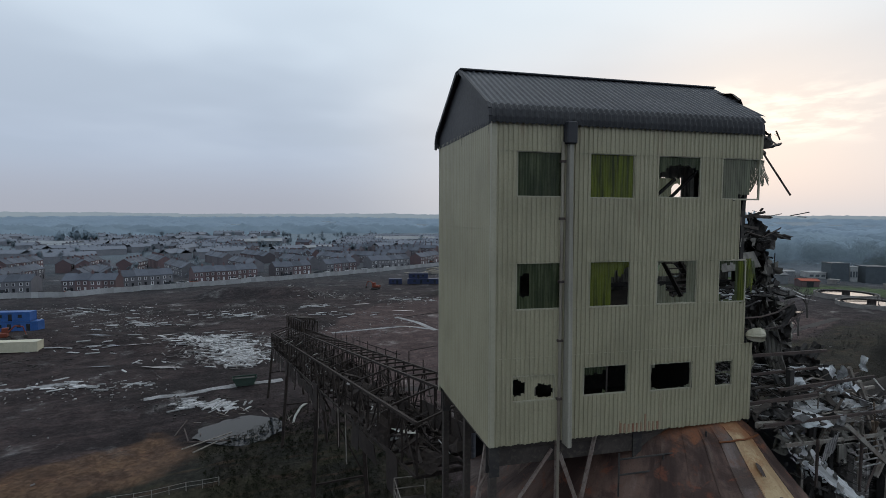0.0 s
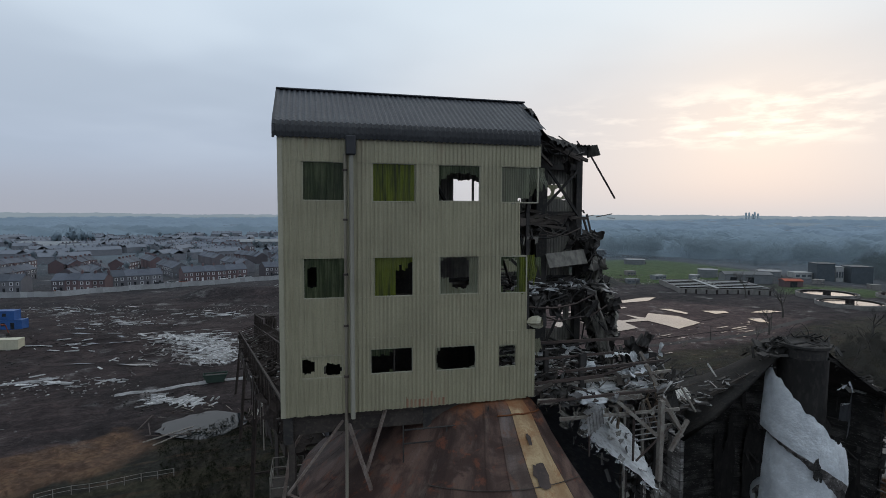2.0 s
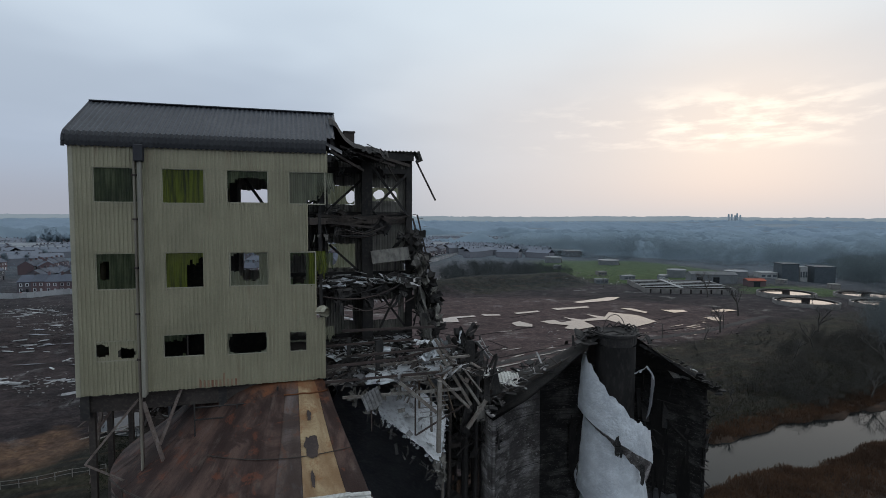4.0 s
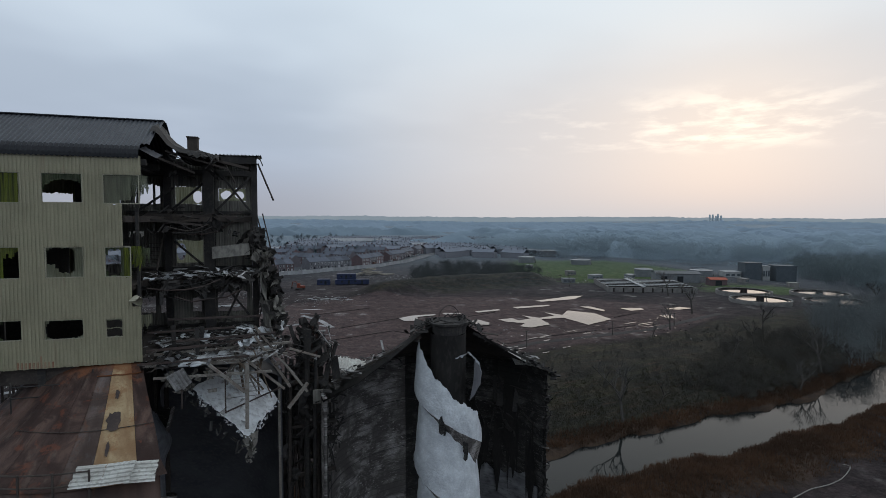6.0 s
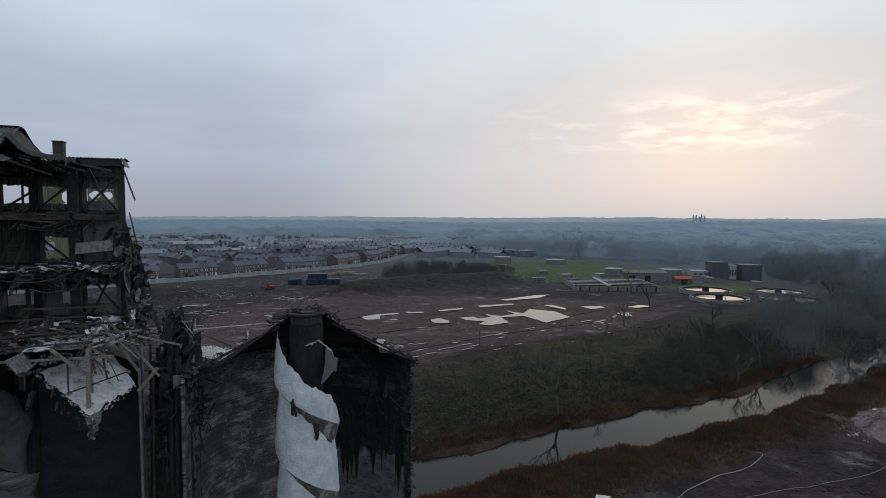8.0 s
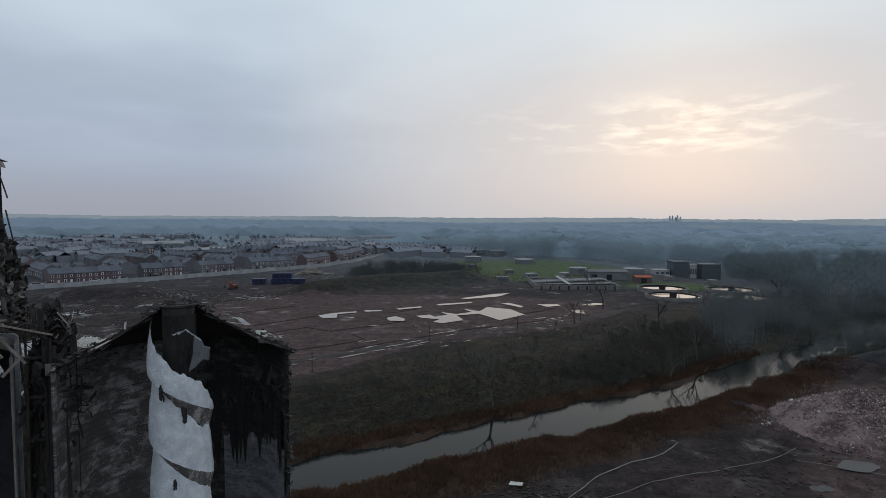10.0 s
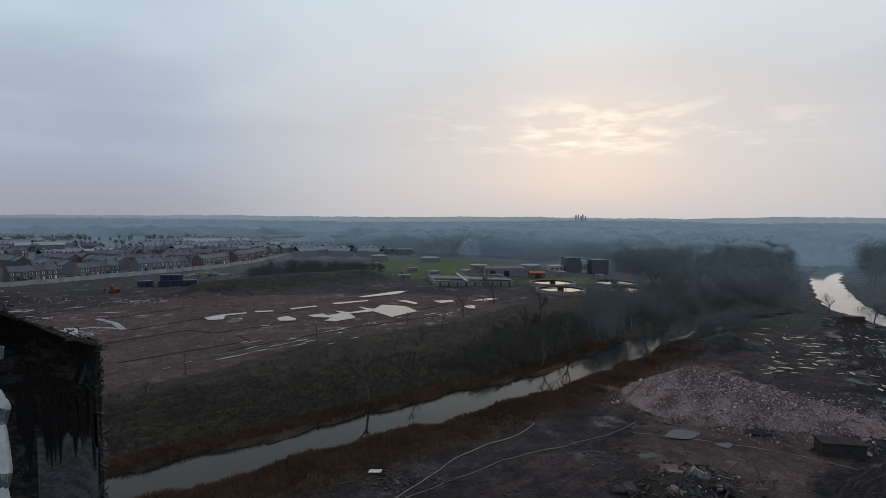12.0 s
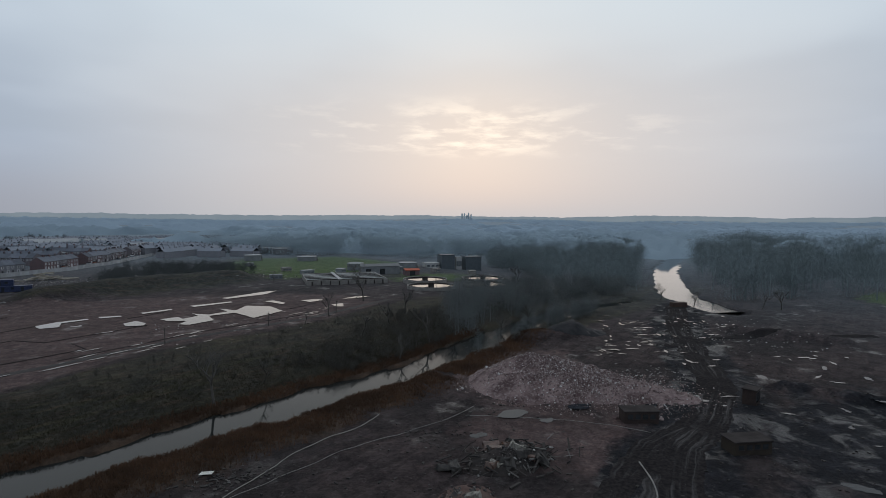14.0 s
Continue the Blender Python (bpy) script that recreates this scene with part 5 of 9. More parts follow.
def corrugated_scrap():
    s = thing("corrugated_sheet", "bent pale corrugated sheets lying on the silo eave", "metal sheet", TOWER)
    for k, (u, n, z, r) in enumerate(((7.1, -4.75, 22.85, 2), (8.1, -4.7, 22.8, -3), (8.95, -4.6, 22.75, 5))):
        bm = ribbed(bmesh.new(), 0, 1.1, lambda p, d, z: (z, p, d), lambda p: [(jag(p, 0.08, 3), 1.05 + jag(p, 0.08))], 0.2, 0.06)
        bmesh.ops.transform(bm, matrix=pose(u, n - 0.4, z - 0.2, 24, r, r), verts=bm.verts)
        part("sheet", bm, SHEET_WHITE, s)
    return s


corrugated_scrap()


def eave_rail():
    s = thing("guard_rail", "rusty guard rail along the silo eave", "railing", TOWER)
    pts = [(7.3 + 7.85 * math.cos(radians(a)), 3 + 7.85 * math.sin(radians(a))) for a in range(-150, -78, 9)]
    for p in pts:
        part("post", bar(bmesh.new(), (*p, 22.1), (*p, 23.2), 0.07), CHAR_BROWN, s)
    for z in (22.65, 23.15):
        part("rail", tube(bmesh.new(), [(*p, z) for p in pts], 0.035, 5), CHAR_BROWN, s)
    return s


eave_rail()


def white_slab():
    """Collapsed hopper floor, dusted white, hanging in the open side of the silo."""
    s = thing("collapsed_floor", "collapsed white-dusted hopper floor hanging in the burnt silo", "floor", TOWER)
    bm = bmesh.new()
    A, B, C, D = Vector((10.6, 0.2, 24.6)), Vector((13.35, -1.25, 22.35)), Vector((14.66, 2.4, 22.95)), Vector((13.0, 3.6, 24.9))
    n = 26
    g = []
    for i in range(n + 1):
        row = []
        for j in range(n + 1):
            a, b = i / n, j / n
            p = A.lerp(B, a).lerp(D.lerp(C, a), b)
            q = 0.14 * noise.noise((a * 3, b * 3, 1)) + 0.06 * noise.noise((a * 11, b * 11, 2))
            edge = 0.28 * noise.noise((b * 5, 3, 3)) + 0.14 * noise.noise((b * 16, 3, 5)) if i == n else 0
            if j == 0:
                p = p + Vector((-0.2, -0.1, 0)) * noise.noise((a * 9, 1, 8))
            row.append(bm.verts.new((p.x, p.y, p.z + q + edge)))
        g.append(row)
    for i in range(n):
        for j in range(n):
            bm.faces.new((g[i][j], g[i + 1][j], g[i + 1][j + 1], g[i][j + 1]))
    part("dusted_slab", bm, WHITE_DUST, s, "white-dusted sloping slab with a ragged edge", True)
    scraps("dark_shred", 30, lambda r: (lambda t: (10.4 + 2.9 * t + r.gauss(0, 0.1), 0.2 - 1.6 * t, 24.5 - 2.8 * t - abs(r.gauss(0, 0.25))))(r.random()), CHAR, (0.1, 0.5), (0.02, 0.06), 2.0, 62, s)
    crumpled("edge_fringe", 46, lambda r: (lambda t, k: (A.lerp(B, t) if k < 0.55 else B.lerp(C, t)) + Vector((r.gauss(0, 0.05), r.gauss(0, 0.08), -0.05 - abs(r.gauss(0, 0.12)))))(r.random(), r.random()), WHITE_DUST, (0.06, 0.2), 63, s, "crumbled white edge of the slab", 1.2, 0.5)
    crumpled("hanging_rag", 22, lambda r: (13.4 + r.gauss(0, 0.13), -1.15 + r.gauss(0, 0.1), 22.3 - abs(r.gauss(0, 0.45))), SCORCH, (0.10, 0.32), 64, s, "grey rags hanging from the lowest corner", 1.4, 0.6)
    crumpled("slab_scab", 12, lambda r: (lambda a, b: A.lerp(B, a).lerp(D.lerp(C, a), b) + Vector((0, 0, 0.06)))(r.random(), r.random()), DEBRIS_PALE, (0.1, 0.4), 65, s, "plaster scabs lying on the slab", 0.5, 0.4)
    bm = bmesh.new()
    vs = [bm.verts.new(p) for p in ((13.05, -1.2, 22.55), (13.3, -1.25, 22.45), (13.75, -0.7, 22.5), (13.7, -0.9, 21.95), (13.55, -1.1, 21.75), (13.42, -1.15, 21.3), (13.3, -1.2, 21.5), (13.22, -1.22, 22.0))]
    bm.faces.new(vs)
    part("hanging_rag", bm, SCORCH, s)
    return s


white_slab()


ASH = mat("sooty_plaster", (0.240, 0.236, 0.236), (0.120, 0.116, 0.114), (0.368, 0.368, 0.368), 0.85, 0.0, 0.9, 5, 0.5)
JOIST = mat("splintered_timber", (0.20, 0.155, 0.115), (0.13, 0.095, 0.070), (0.06, 0.045, 0.036), 0.85)


def torn_frame():
    f = thing("collapsed_steel_frame", "collapsed pale steel frame and beams hanging over the burnt silo", "steel frame", TOWER)
    for a, b, w in (((8.8, -0.4, 26.0), (15.2, 0.2, 26.0), 0.14), ((9.2, -0.9, 25.5), (14.4, -0.9, 25.45), 0.12), ((8.6, 0.4, 26.3), (15.4, 1.0, 26.4), 0.12), ((13.32, -1.27, 26.0), (13.27, -1.27, 22.85), 0.22), ((13.15, -0.3, 25.9), (13.2, -0.3, 23.4), 0.12), ((11.6, -1.0, 26.0), (13.2, -1.2, 24.6), 0.15), ((13.3, -1.1, 26.1), (15.0, -0.2, 24.3), 0.13), ((13.6, 0.2, 27.0), (15.3, 0.4, 24.2), 0.15)) + (((13.6, 0.6, 27.4), (16.2, 1.2, 23.6), 0.14), ((12.3, -1.2, 23.7), (14.9, 0.2, 24.3), 0.07), ((16.2, 0.8, 24.2), (15.2, 0.6, 23.0), 0.18), ((10.4, -1.0, 25.6), (10.4, -1.0, 24.0), 0.08), ((12.3, -1.0, 25.6), (12.3, -1.0, 23.6), 0.08), ((11.4, 0.3, 26.6), (14.6, 1.0, 27.0), 0.09), ((14.0, 0.2, 26.2), (15.4, 2.6, 26.0), 0.12), ((15.3, 0.4, 26.2), (17.0, 3.4, 24.9), 0.13)):
        part("beam", bar(bmesh.new(), a, b, w * 0.75, w * 0.9), STEEL_PALE if w > 0.09 else STEEL_RUST, f)
    for k in range(6):
        z = 25.3 - k * 0.22
        part("grating_bar", bar(bmesh.new(), (12.6, -0.6, z), (13.9, -0.5, z), 0.05, 0.03), DEBRIS_PALE, f)
    crumpled("pale_sheet", 20, lambda r: (r.uniform(8.8, 14.9), r.uniform(-0.9, 2.6), 26.0 + abs(r.gauss(0, 0.25))), ASH, (0.15, 0.5), 23, f, "pale plaster and sheet scraps on the fallen deck", 0.8, 0.5)
    crumpled("dark_sheet", 50, lambda r: (r.uniform(8.7, 15.2), r.uniform(-0.9, 3.4), 25.9 + abs(r.gauss(0, 0.25))), CHAR, (0.2, 0.6), 24, f, "burnt sheets heaped on the fallen deck", 0.5, 0.5)
    for a, b, w in (((8.5, -0.7, 26.15), (13.4, -0.8, 26.25), 0.08), ((8.6, -0.3, 26.0), (12.9, -0.5, 25.95), 0.16), ((10.0, 0.2, 26.95), (14.6, 0.4, 27.05), 0.08), ((8.6, 0.9, 27.3), (12.6, 1.0, 27.35), 0.07), ((8.7, 0.2, 26.55), (11.6, 0.1, 26.7), 0.09), ((9.4, 1.6, 27.8), (13.8, 1.7, 27.75), 0.09)):
        part("deck_rail", bar(bmesh.new(), a, b, w, w * 1.2), STEEL_PALE if w > 0.095 else STEEL_RUST, f, "bent rail along the fallen deck")
    crumpled("ash_heap", 13, lambda r: (13.2 + r.gauss(0, 0.75), 0.9 + r.gauss(0, 0.6), 26.5 + abs(r.gauss(0, 0.35))), WHITE_DUST, (0.2, 0.55), 26, f, "white plaster heaped at the end of the deck", 0.7, 0.5)
    for u, n in ((10.9, 0.6), (11.1, 0.8), (9.7, 1.4)):
        part("deck_post", box(bmesh.new(), u - 0.09, u + 0.09, n - 0.09, n + 0.09, 25.9, 27.5), CHAR, f)
    crumpled("hanging_rag", 30, lambda r: (r.uniform(9.4, 13.2), r.uniform(-1.0, 0.2), 25.6 - abs(r.gauss(0, 0.4))), SCORCH, (0.12, 0.45), 25, f, "torn rags under the deck edge", 1.3, 0.5)
    q = random.Random(18)
    for k in range(10):
        u, n = q.uniform(12.4, 14.6), q.uniform(-1.0, 0.8)
        part("splintered_joist", bar(bmesh.new(), (u, n, 25.6 + q.uniform(0, 1.0)), (u + q.uniform(-1.0, 1.2), n + q.uniform(-0.2, 0.8), 24.6 + q.uniform(-0.9, 0.8)), q.uniform(0.04, 0.10), q.uniform(0.04, 0.12)), q.choice((JOIST, JOIST, STEEL_PALE, STEEL_RUST)), f)
    scraps("pale_wreckage", 110, lambda r: (r.uniform(8.7, 15.0), r.uniform(-0.9, 3.0), 25.95 + abs(r.gauss(0, 0.28))), DEBRIS_PALE, (0.15, 0.9), (0.012, 0.035), 0.5, 21, f)
    scraps("dark_wreckage", 160, lambda r: (r.uniform(8.6, 15.4), r.uniform(-0.8, 3.4), 25.7 + abs(r.gauss(0, 0.6))), CHAR_BROWN, (0.3, 1.4), (0.02, 0.06), 0.6, 22, f)
    # drifts of pale ash and plaster on the fallen deck
    q = random.Random(19)
    for k in range(8):
        bm = bmesh.new()
        bmesh.ops.create_icosphere(bm, subdivisions=3, radius=1)
        ru, rn = q.uniform(0.35, 1.0), q.uniform(0.3, 0.7)
        at = (q.uniform(9.2, 14.6), q.uniform(-0.6, 2.4), 25.98)
        for v in bm.verts:
            n = 1 + 0.45 * noise.noise(v.co * 1.8 + Vector((k * 7, 0, 0))) + 0.2 * noise.noise(v.co * 5 + Vector((k * 3, 0, 0)))
            v.co = Vector((at[0] + v.co.x * ru * n, at[1] + v.co.y * rn * n, at[2] + v.co.z * 0.16 * n))
        part("ash_drift", bm, WHITE_DUST, f, "drift of pale ash and plaster", True)
    bm = ribbed(bmesh.new(), 0, 0.8, lambda p, d, z: (p, d, z), lambda p: [(jag(p, 0.1), 1.0)], 0.16, 0.03)
    bmesh.ops.transform(bm, matrix=pose(10.2, -1.3, 24.9, 20, -25, 10), verts=bm.verts)
    part("torn_sheet", bm, DEBRIS_PALE, f)
    return f


torn_frame()


def dark_columns():
    d = thing("burnt_pipe_rack", "burnt dark columns and pipes standing between the silos", "steel frame", TOWER)
    rng = random.Random(8)
    for k in range(15):
        u, n = 14.9 + 0.19 * k + rng.uniform(-0.1, 0.1), rng.uniform(3.2, 6.4)
        part("pipe", tube(bmesh.new(), [(u, n, SILO_FOOT), (u + rng.uniform(-0.05, 0.05), n, 12), (u + rng.uniform(-0.2, 0.2), n + rng.uniform(-0.1, 0.1), rng.uniform(22.8, 25.2))], rng.uniform(0.06, 0.2), 7), CHAR if rng.random() < 0.7 else CHAR_BROWN, d)
    bm = bmesh.new()
    pts = [(15.6, 22.5), (15.8, 24.6), (16.2, 25.7), (16.7, 26.6), (17.0, 27.0), (17.05, 25.8), (17.3, 25.4), (17.25, 22.5)]
    a = [bm.verts.new((u, 5.3, z)) for u, z in pts]
    b = [bm.verts.new((u, 5.5, z)) for u, z in pts]
    bm.faces.new(a)
    bm.faces.new(b[::-1])
    for i in range(len(pts)):
        j = (i + 1) % len(pts)
        bm.faces.new((a[j], a[i], b[i], b[j]))
    part("charred_plate", bm, CHAR, d, "jagged upright charred plate")
    crumpled("burnt_cladding", 60, lambda r: (lambda f: (15.75 + 0.95 * f + r.gauss(0, 0.16), 5.0 + r.gauss(0, 0.3), 21.6 + 5.3 * f + r.gauss(0, 0.3)))(r.random()), CHAR, (0.35, 0.9), 43, d, "burnt cladding folded round the column", 1.4, 0.5)
    crumpled("rusted_cladding", 16, lambda r: (16.65 + r.gauss(0, 0.12), 4.8, r.uniform(24.0, 26.4)), RUST_BROWN, (0.2, 0.5), 44, d, "rust-brown scraps on the column", 1.4, 0.5)
    crumpled("burnt_cladding", 70, lambda r: (r.uniform(14.7, 17.4), r.uniform(3.6, 6.0), r.uniform(6, 23.5)), CHAR, (0.4, 1.2), 45, d, "burnt cladding between the pipes", 1.3, 0.5)
    part("pale_board", bar(bmesh.new(), (17.0, 4.6, 26.2), (17.7, 4.5, 25.2), 0.35, 0.05, 0.4), DEBRIS_PALE, d, "pale broken board")
    for z in (23.2, 20.5, 17.5):
        part("cross_beam", bar(bmesh.new(), (15.2, 4.4, z), (18.0, 4.6, z + 0.1), 0.2), CHAR_BROWN, d)
    part("plate", box(bmesh.new(), 16.6, 17.6, 3.2, 3.3, 22.2, 23.0), SCORCH, d)
    scraps("shred", 160, lambda r: (r.uniform(15.2, 18.0), r.uniform(3.4, 6.5), r.uniform(19.5, 26)), CHAR, (0.4, 1.7), (0.03, 0.12), 2.2, 41, d)
    scraps("twisted_strip", 16, lambda r: (r.uniform(16.8, 18.2), r.uniform(4.4, 6.5), r.uniform(24, 26)), DEBRIS_PALE, (0.5, 1.8), (0.02, 0.08), 1.4, 42, d)
    return d


dark_columns()


def cutaway_silo():
    s = thing("charred_silo", "charred open-fronted silo with burnt conical roof and blistered inner wall", "silo", TOWER)
    c, r = (24.7, 2.9), 7.4
    rim = lambda a: 22.75 + 0.22 * noise.noise((a * 9, 1, 1)) + 0.15 * noise.noise((a * 31, 1, 1))
    part("silo_wall", arc_wall(r, 0.22, c, radians(98), radians(163), SILO_FOOT, rim, 60, 0.10, 2), BLISTER, s, "blistered grey-black inner wall", True)
    part("silo_wall", arc_wall(r, 0.22, c, radians(163), radians(184), SILO_FOOT, rim, 24, 0.10, 2), BLISTER, s, "", True)
    part("silo_wall", arc_wall(r, 0.22, c, radians(10), radians(98), SILO_FOOT, rim, 70, 0.10, 2), TARRED, s, "soot-black inner wall with run-down streaks", True)
    bm = lathe(bmesh.new(), [(r + 0.3, 22.6), (5.6, 23.5), (3.6, 24.72), (1.9, 25.95), (1.08, 26.45)], 60, radians(2), radians(186), c, 0.10, 5)
    bmesh.ops.solidify(bm, geom=bm.faces[:], thickness=0.12)
    part("roof_cone", bm, CHAR, s, "", True)
    collar = part("roof_collar", lathe(bmesh.new(), [(1.06, 26.0), (1.10, 26.5), (1.20, 26.55), (1.22, 26.68), (1.12, 26.72), (0.8, 26.6), (0.05, 26.5)], 40, 0, math.tau, c, 0.12, 5), CHAR, s)
    rng = random.Random(9)
    for k in range(12):
        a = k * 0.55
        b = a + rng.uniform(0.4, 1.8)
        part("loose_strip", tube(bmesh.new(), [(c[0] + 1.15 * math.cos(a), c[1] + 1.15 * math.sin(a), 26.66), (c[0] + 1.05 * math.cos((a + b) / 2), c[1] + 1.05 * math.sin((a + b) / 2), 26.76 + rng.uniform(0, 0.35)), (c[0] + 1.1 * math.cos(b), c[1] + 1.1 * math.sin(b), 26.72)], 0.045, 4), CHAR, collar)
    part("wire_loop", tube(bmesh.new(), [(c[0] + 0.7 * math.cos(a) + 0.2, c[1] + 0.5, 26.65 + 0.9 * math.sin(a)) for a in np.linspace(0.1, 3.0, 14)], 0.02, 4), CHAR, collar)
    part("cut_edge", bar(bmesh.new(), (c[0] + 1.7, c[1] + 0.2, 25.8), (c[0] + 7.5, c[1] + 0.9, 22.75), 0.12, 0.16), CHAR, s)
    part("cut_edge", bar(bmesh.new(), (c[0] - 1.7, c[1] + 0.1, 25.8), (c[0] - 7.5, c[1] + 1.2, 22.75), 0.12, 0.16), CHAR_BROWN, s)
    scraps("torn_roof_edge", 70, lambda q: (lambda t, sg: (c[0] + sg * (1.5 + 6.0 * t), c[1] + 0.5 + q.gauss(0, 0.35), 25.9 - 3.1 * t + q.gauss(0, 0.16)))(q.random(), q.choice((-1, 1))), CHAR, (0.15, 0.6), (0.03, 0.14), 0.7, 56, s)
    scraps("roof_lath", 24, lambda q: (lambda t, sg: (c[0] + sg * (1.5 + 6.0 * t), c[1] + 0.9 + q.gauss(0, 0.5), 26.0 - 3.1 * t + abs(q.gauss(0, 0.15))))(q.random(), q.choice((-1, 1))), CHAR_BROWN, (0.3, 1.2), (0.02, 0.06), 0.8, 57, s)
    scraps("eave_fringe", 130, lambda q: (lambda a: (c[0] + (r + q.gauss(0.1, 0.12)) * math.cos(a), c[1] + (r + q.gauss(0.1, 0.12)) * math.sin(a), 22.7 + q.gauss(0, 0.22)))(q.uniform(0.05, math.pi)), CHAR, (0.2, 0.9), (0.03, 0.12), 1.5, 51, s)
    scraps("edge_fringe", 130, lambda q: (c[0] + 7.45 + q.gauss(0, 0.1), c[1] + 1.3 + q.gauss(0, 0.15), q.uniform(4, 22.8)), CHAR, (0.2, 0.9), (0.03, 0.12), 1.5, 54, s)
    scraps("dangling_strip", 60, lambda q: (lambda a: (c[0] + 7.2 * math.cos(a), c[1] + 7.2 * math.sin(a), q.uniform(17.5, 22.3)))(q.choice((q.uniform(0.3, 1.2), q.uniform(2.6, 3.1)))), CHAR, (0.4, 2.0), (0.04, 0.10), 3.0, 52, s)
    scraps("roof_scrap", 22, lambda q: (lambda t: (c[0] - 1.9 - 5.6 * t, c[1] + 0.4 + q.gauss(0.8, 0.5), 25.75 - 3.0 * t + 0.15))(q.uniform(0.3, 1.0)), DEBRIS_PALE, (0.2, 1.0), (0.02, 0.07), 0.5, 53, s)
    scraps("roof_scrap", 26, lambda q: (c[0] + q.uniform(5.6, 7.2), c[1] + q.uniform(1.6, 3.4), 23.2 + q.uniform(-0.2, 0.3)), DEBRIS_PALE, (0.2, 0.8), (0.02, 0.07), 0.5, 55, s)
    for z in (8.0, 12.0, 16.0, 19.5):
        part("hoop", tube(bmesh.new(), [(c[0] + (r - 0.03) * math.cos(a), c[1] + (r - 0.03) * math.sin(a), z) for a in np.linspace(radians(12), radians(182), 60)], 0.022, 4), CHAR, s)
    rng = random.Random(3)
    for k in range(34):
        a = radians(rng.uniform(16, 82))
        z = 15.2 - 4.0 * rng.random() ** 2.2
        bm, high, wide = bmesh.new(), rng.uniform(16.2, 21.0), rng.uniform(0.08, 0.45)
        rows = []
        for i in range(9):
            f = i / 8
            half = wide * (0.06 + 0.94 * math.sin(math.pi * min(1.0, 0.02 + 0.96 * f ** 1.3))) * (1 + 0.4 * noise.noise((i * 0.9, k, 3))) / r
            q = r - 0.17 - 0.02 * (k % 3)
            rows.append([bm.verts.new((c[0] + q * math.cos(a + e * half), c[1] + q * math.sin(a + e * half), z + (high - z) * f)) for e in (-1, 0, 1)])
        for p, q in zip(rows, rows[1:]):
            for j in (0, 1):
                bm.faces.new((p[j], q[j], q[j + 1], p[j + 1]))
        part("tar_run", bm, CORE, s, "black tarry run down the wall")
    part("burnt_lining", arc_wall(r - 0.08, 0.05, c, radians(14), radians(70), SILO_FOOT, lambda a: 14.4 + 1.6 * noise.noise((a * 3, 2, 2)) + 0.8 * noise.noise((a * 11, 2, 2)), 60, 0.06, 6), GREY_LINING, s, "pale grey lining left on the lower wall", True)
    chute(s, c, 26.0, SILO_FOOT, 166)
    # torn remnant of the turn above: a sooty strip that drops to the first whole turn, with a pale ragged rim
    def rim_z(d):
        return float(np.interp(d, (-94, -73, -58, -43, -37, -15), (24.93, 25.19, 24.75, 24.29, 23.8, 23.5))) + 0.10 * noise.noise((d * 0.12, 1, 1))

    def on_chute(r1, d, z):
        return (c[0] + r1 * math.cos(radians(d)), c[1] + r1 * math.sin(radians(d)), z)
    body, rim_bm, g, h = bmesh.new(), bmesh.new(), [], []
    for i in range(18):
        d = -68 + 3.2 * i
        hi = min(rim_z(d), float(np.interp(d, (-68, -61, -57), (22.5, 23.5, 25.5))))
        lo = min(hi - 0.05, float(np.interp(d, (-67, -50, -37, -15), (22.25, 22.6, 22.9, 22.6))) + 0.10 * noise.noise((d * 0.2, 5, 1)))
        g.append([body.verts.new(on_chute(1.98 + 0.08 * q + 0.05 * noise.noise((d * 0.07, q * 2, 4)), d, lo + (hi - lo) * q)) for q in (0, 0.25, 0.5, 0.75, 1)])
    for i in range(34):
        d = -96 + 2.5 * i
        z = rim_z(d)
        w = 0.04 + 0.24 * abs(noise.noise((i * 0.33, 8, 2)))
        h.append([rim_bm.verts.new(on_chute(r1, d, z1)) for r1, z1 in ((2.04, z - w), (2.08, z + 0.02))])
    for mesh, grid in ((body, g), (rim_bm, h)):
        for p, q in zip(grid, grid[1:]):
            for j in range(len(p) - 1):
                mesh.faces.new((p[j], q[j], q[j + 1], p[j + 1]))
    plate = part("torn_plate", body, SOOTY_PLATE, s, "torn sooty chute remnant", True)
    part("torn_rim", rim_bm, WHITE_SHEET, plate, "ragged white rim", True)
    # black patches laid on the white plates, for the dark of burnt-through holes
    for d0, z0, wd, hz, sd in ((-78, 19.3, 4.6, 0.55, 1), (-81, 19.75, 3.0, 0.22, 2), (-118, 20.95, 4.2, 0.55, 3), (-113, 20.6, 2.2, 0.25, 4), (-96, 14.6, 3.5, 0.4, 5)):
        bm = bmesh.new()
        ring = []
        for k in np.linspace(0, math.tau, 26)[:-1]:
            f = 1 + 0.5 * noise.noise((math.cos(k) * 2.2, math.sin(k) * 2.2, sd))
            ring.append(bm.verts.new(on_chute(2.13, d0 + wd * f * math.cos(k), z0 + hz * f * math.sin(k))))
        bm.faces.new(ring)
        part("burnt_hole", bm, TARRED, s, "black patch on the white plate, for a burnt-through hole")
    scraps("collar_rag", 110, lambda q: (lambda a, d: (c[0] + d * math.cos(a), c[1] + d * math.sin(a), 26.62 - 0.42 * (d - 1.0) + q.gauss(0, 0.1)))(q.uniform(-0.2, 3.3), q.uniform(0.9, 2.4)), CHAR, (0.2, 0.8), (0.04, 0.14), 1.0, 58, s)
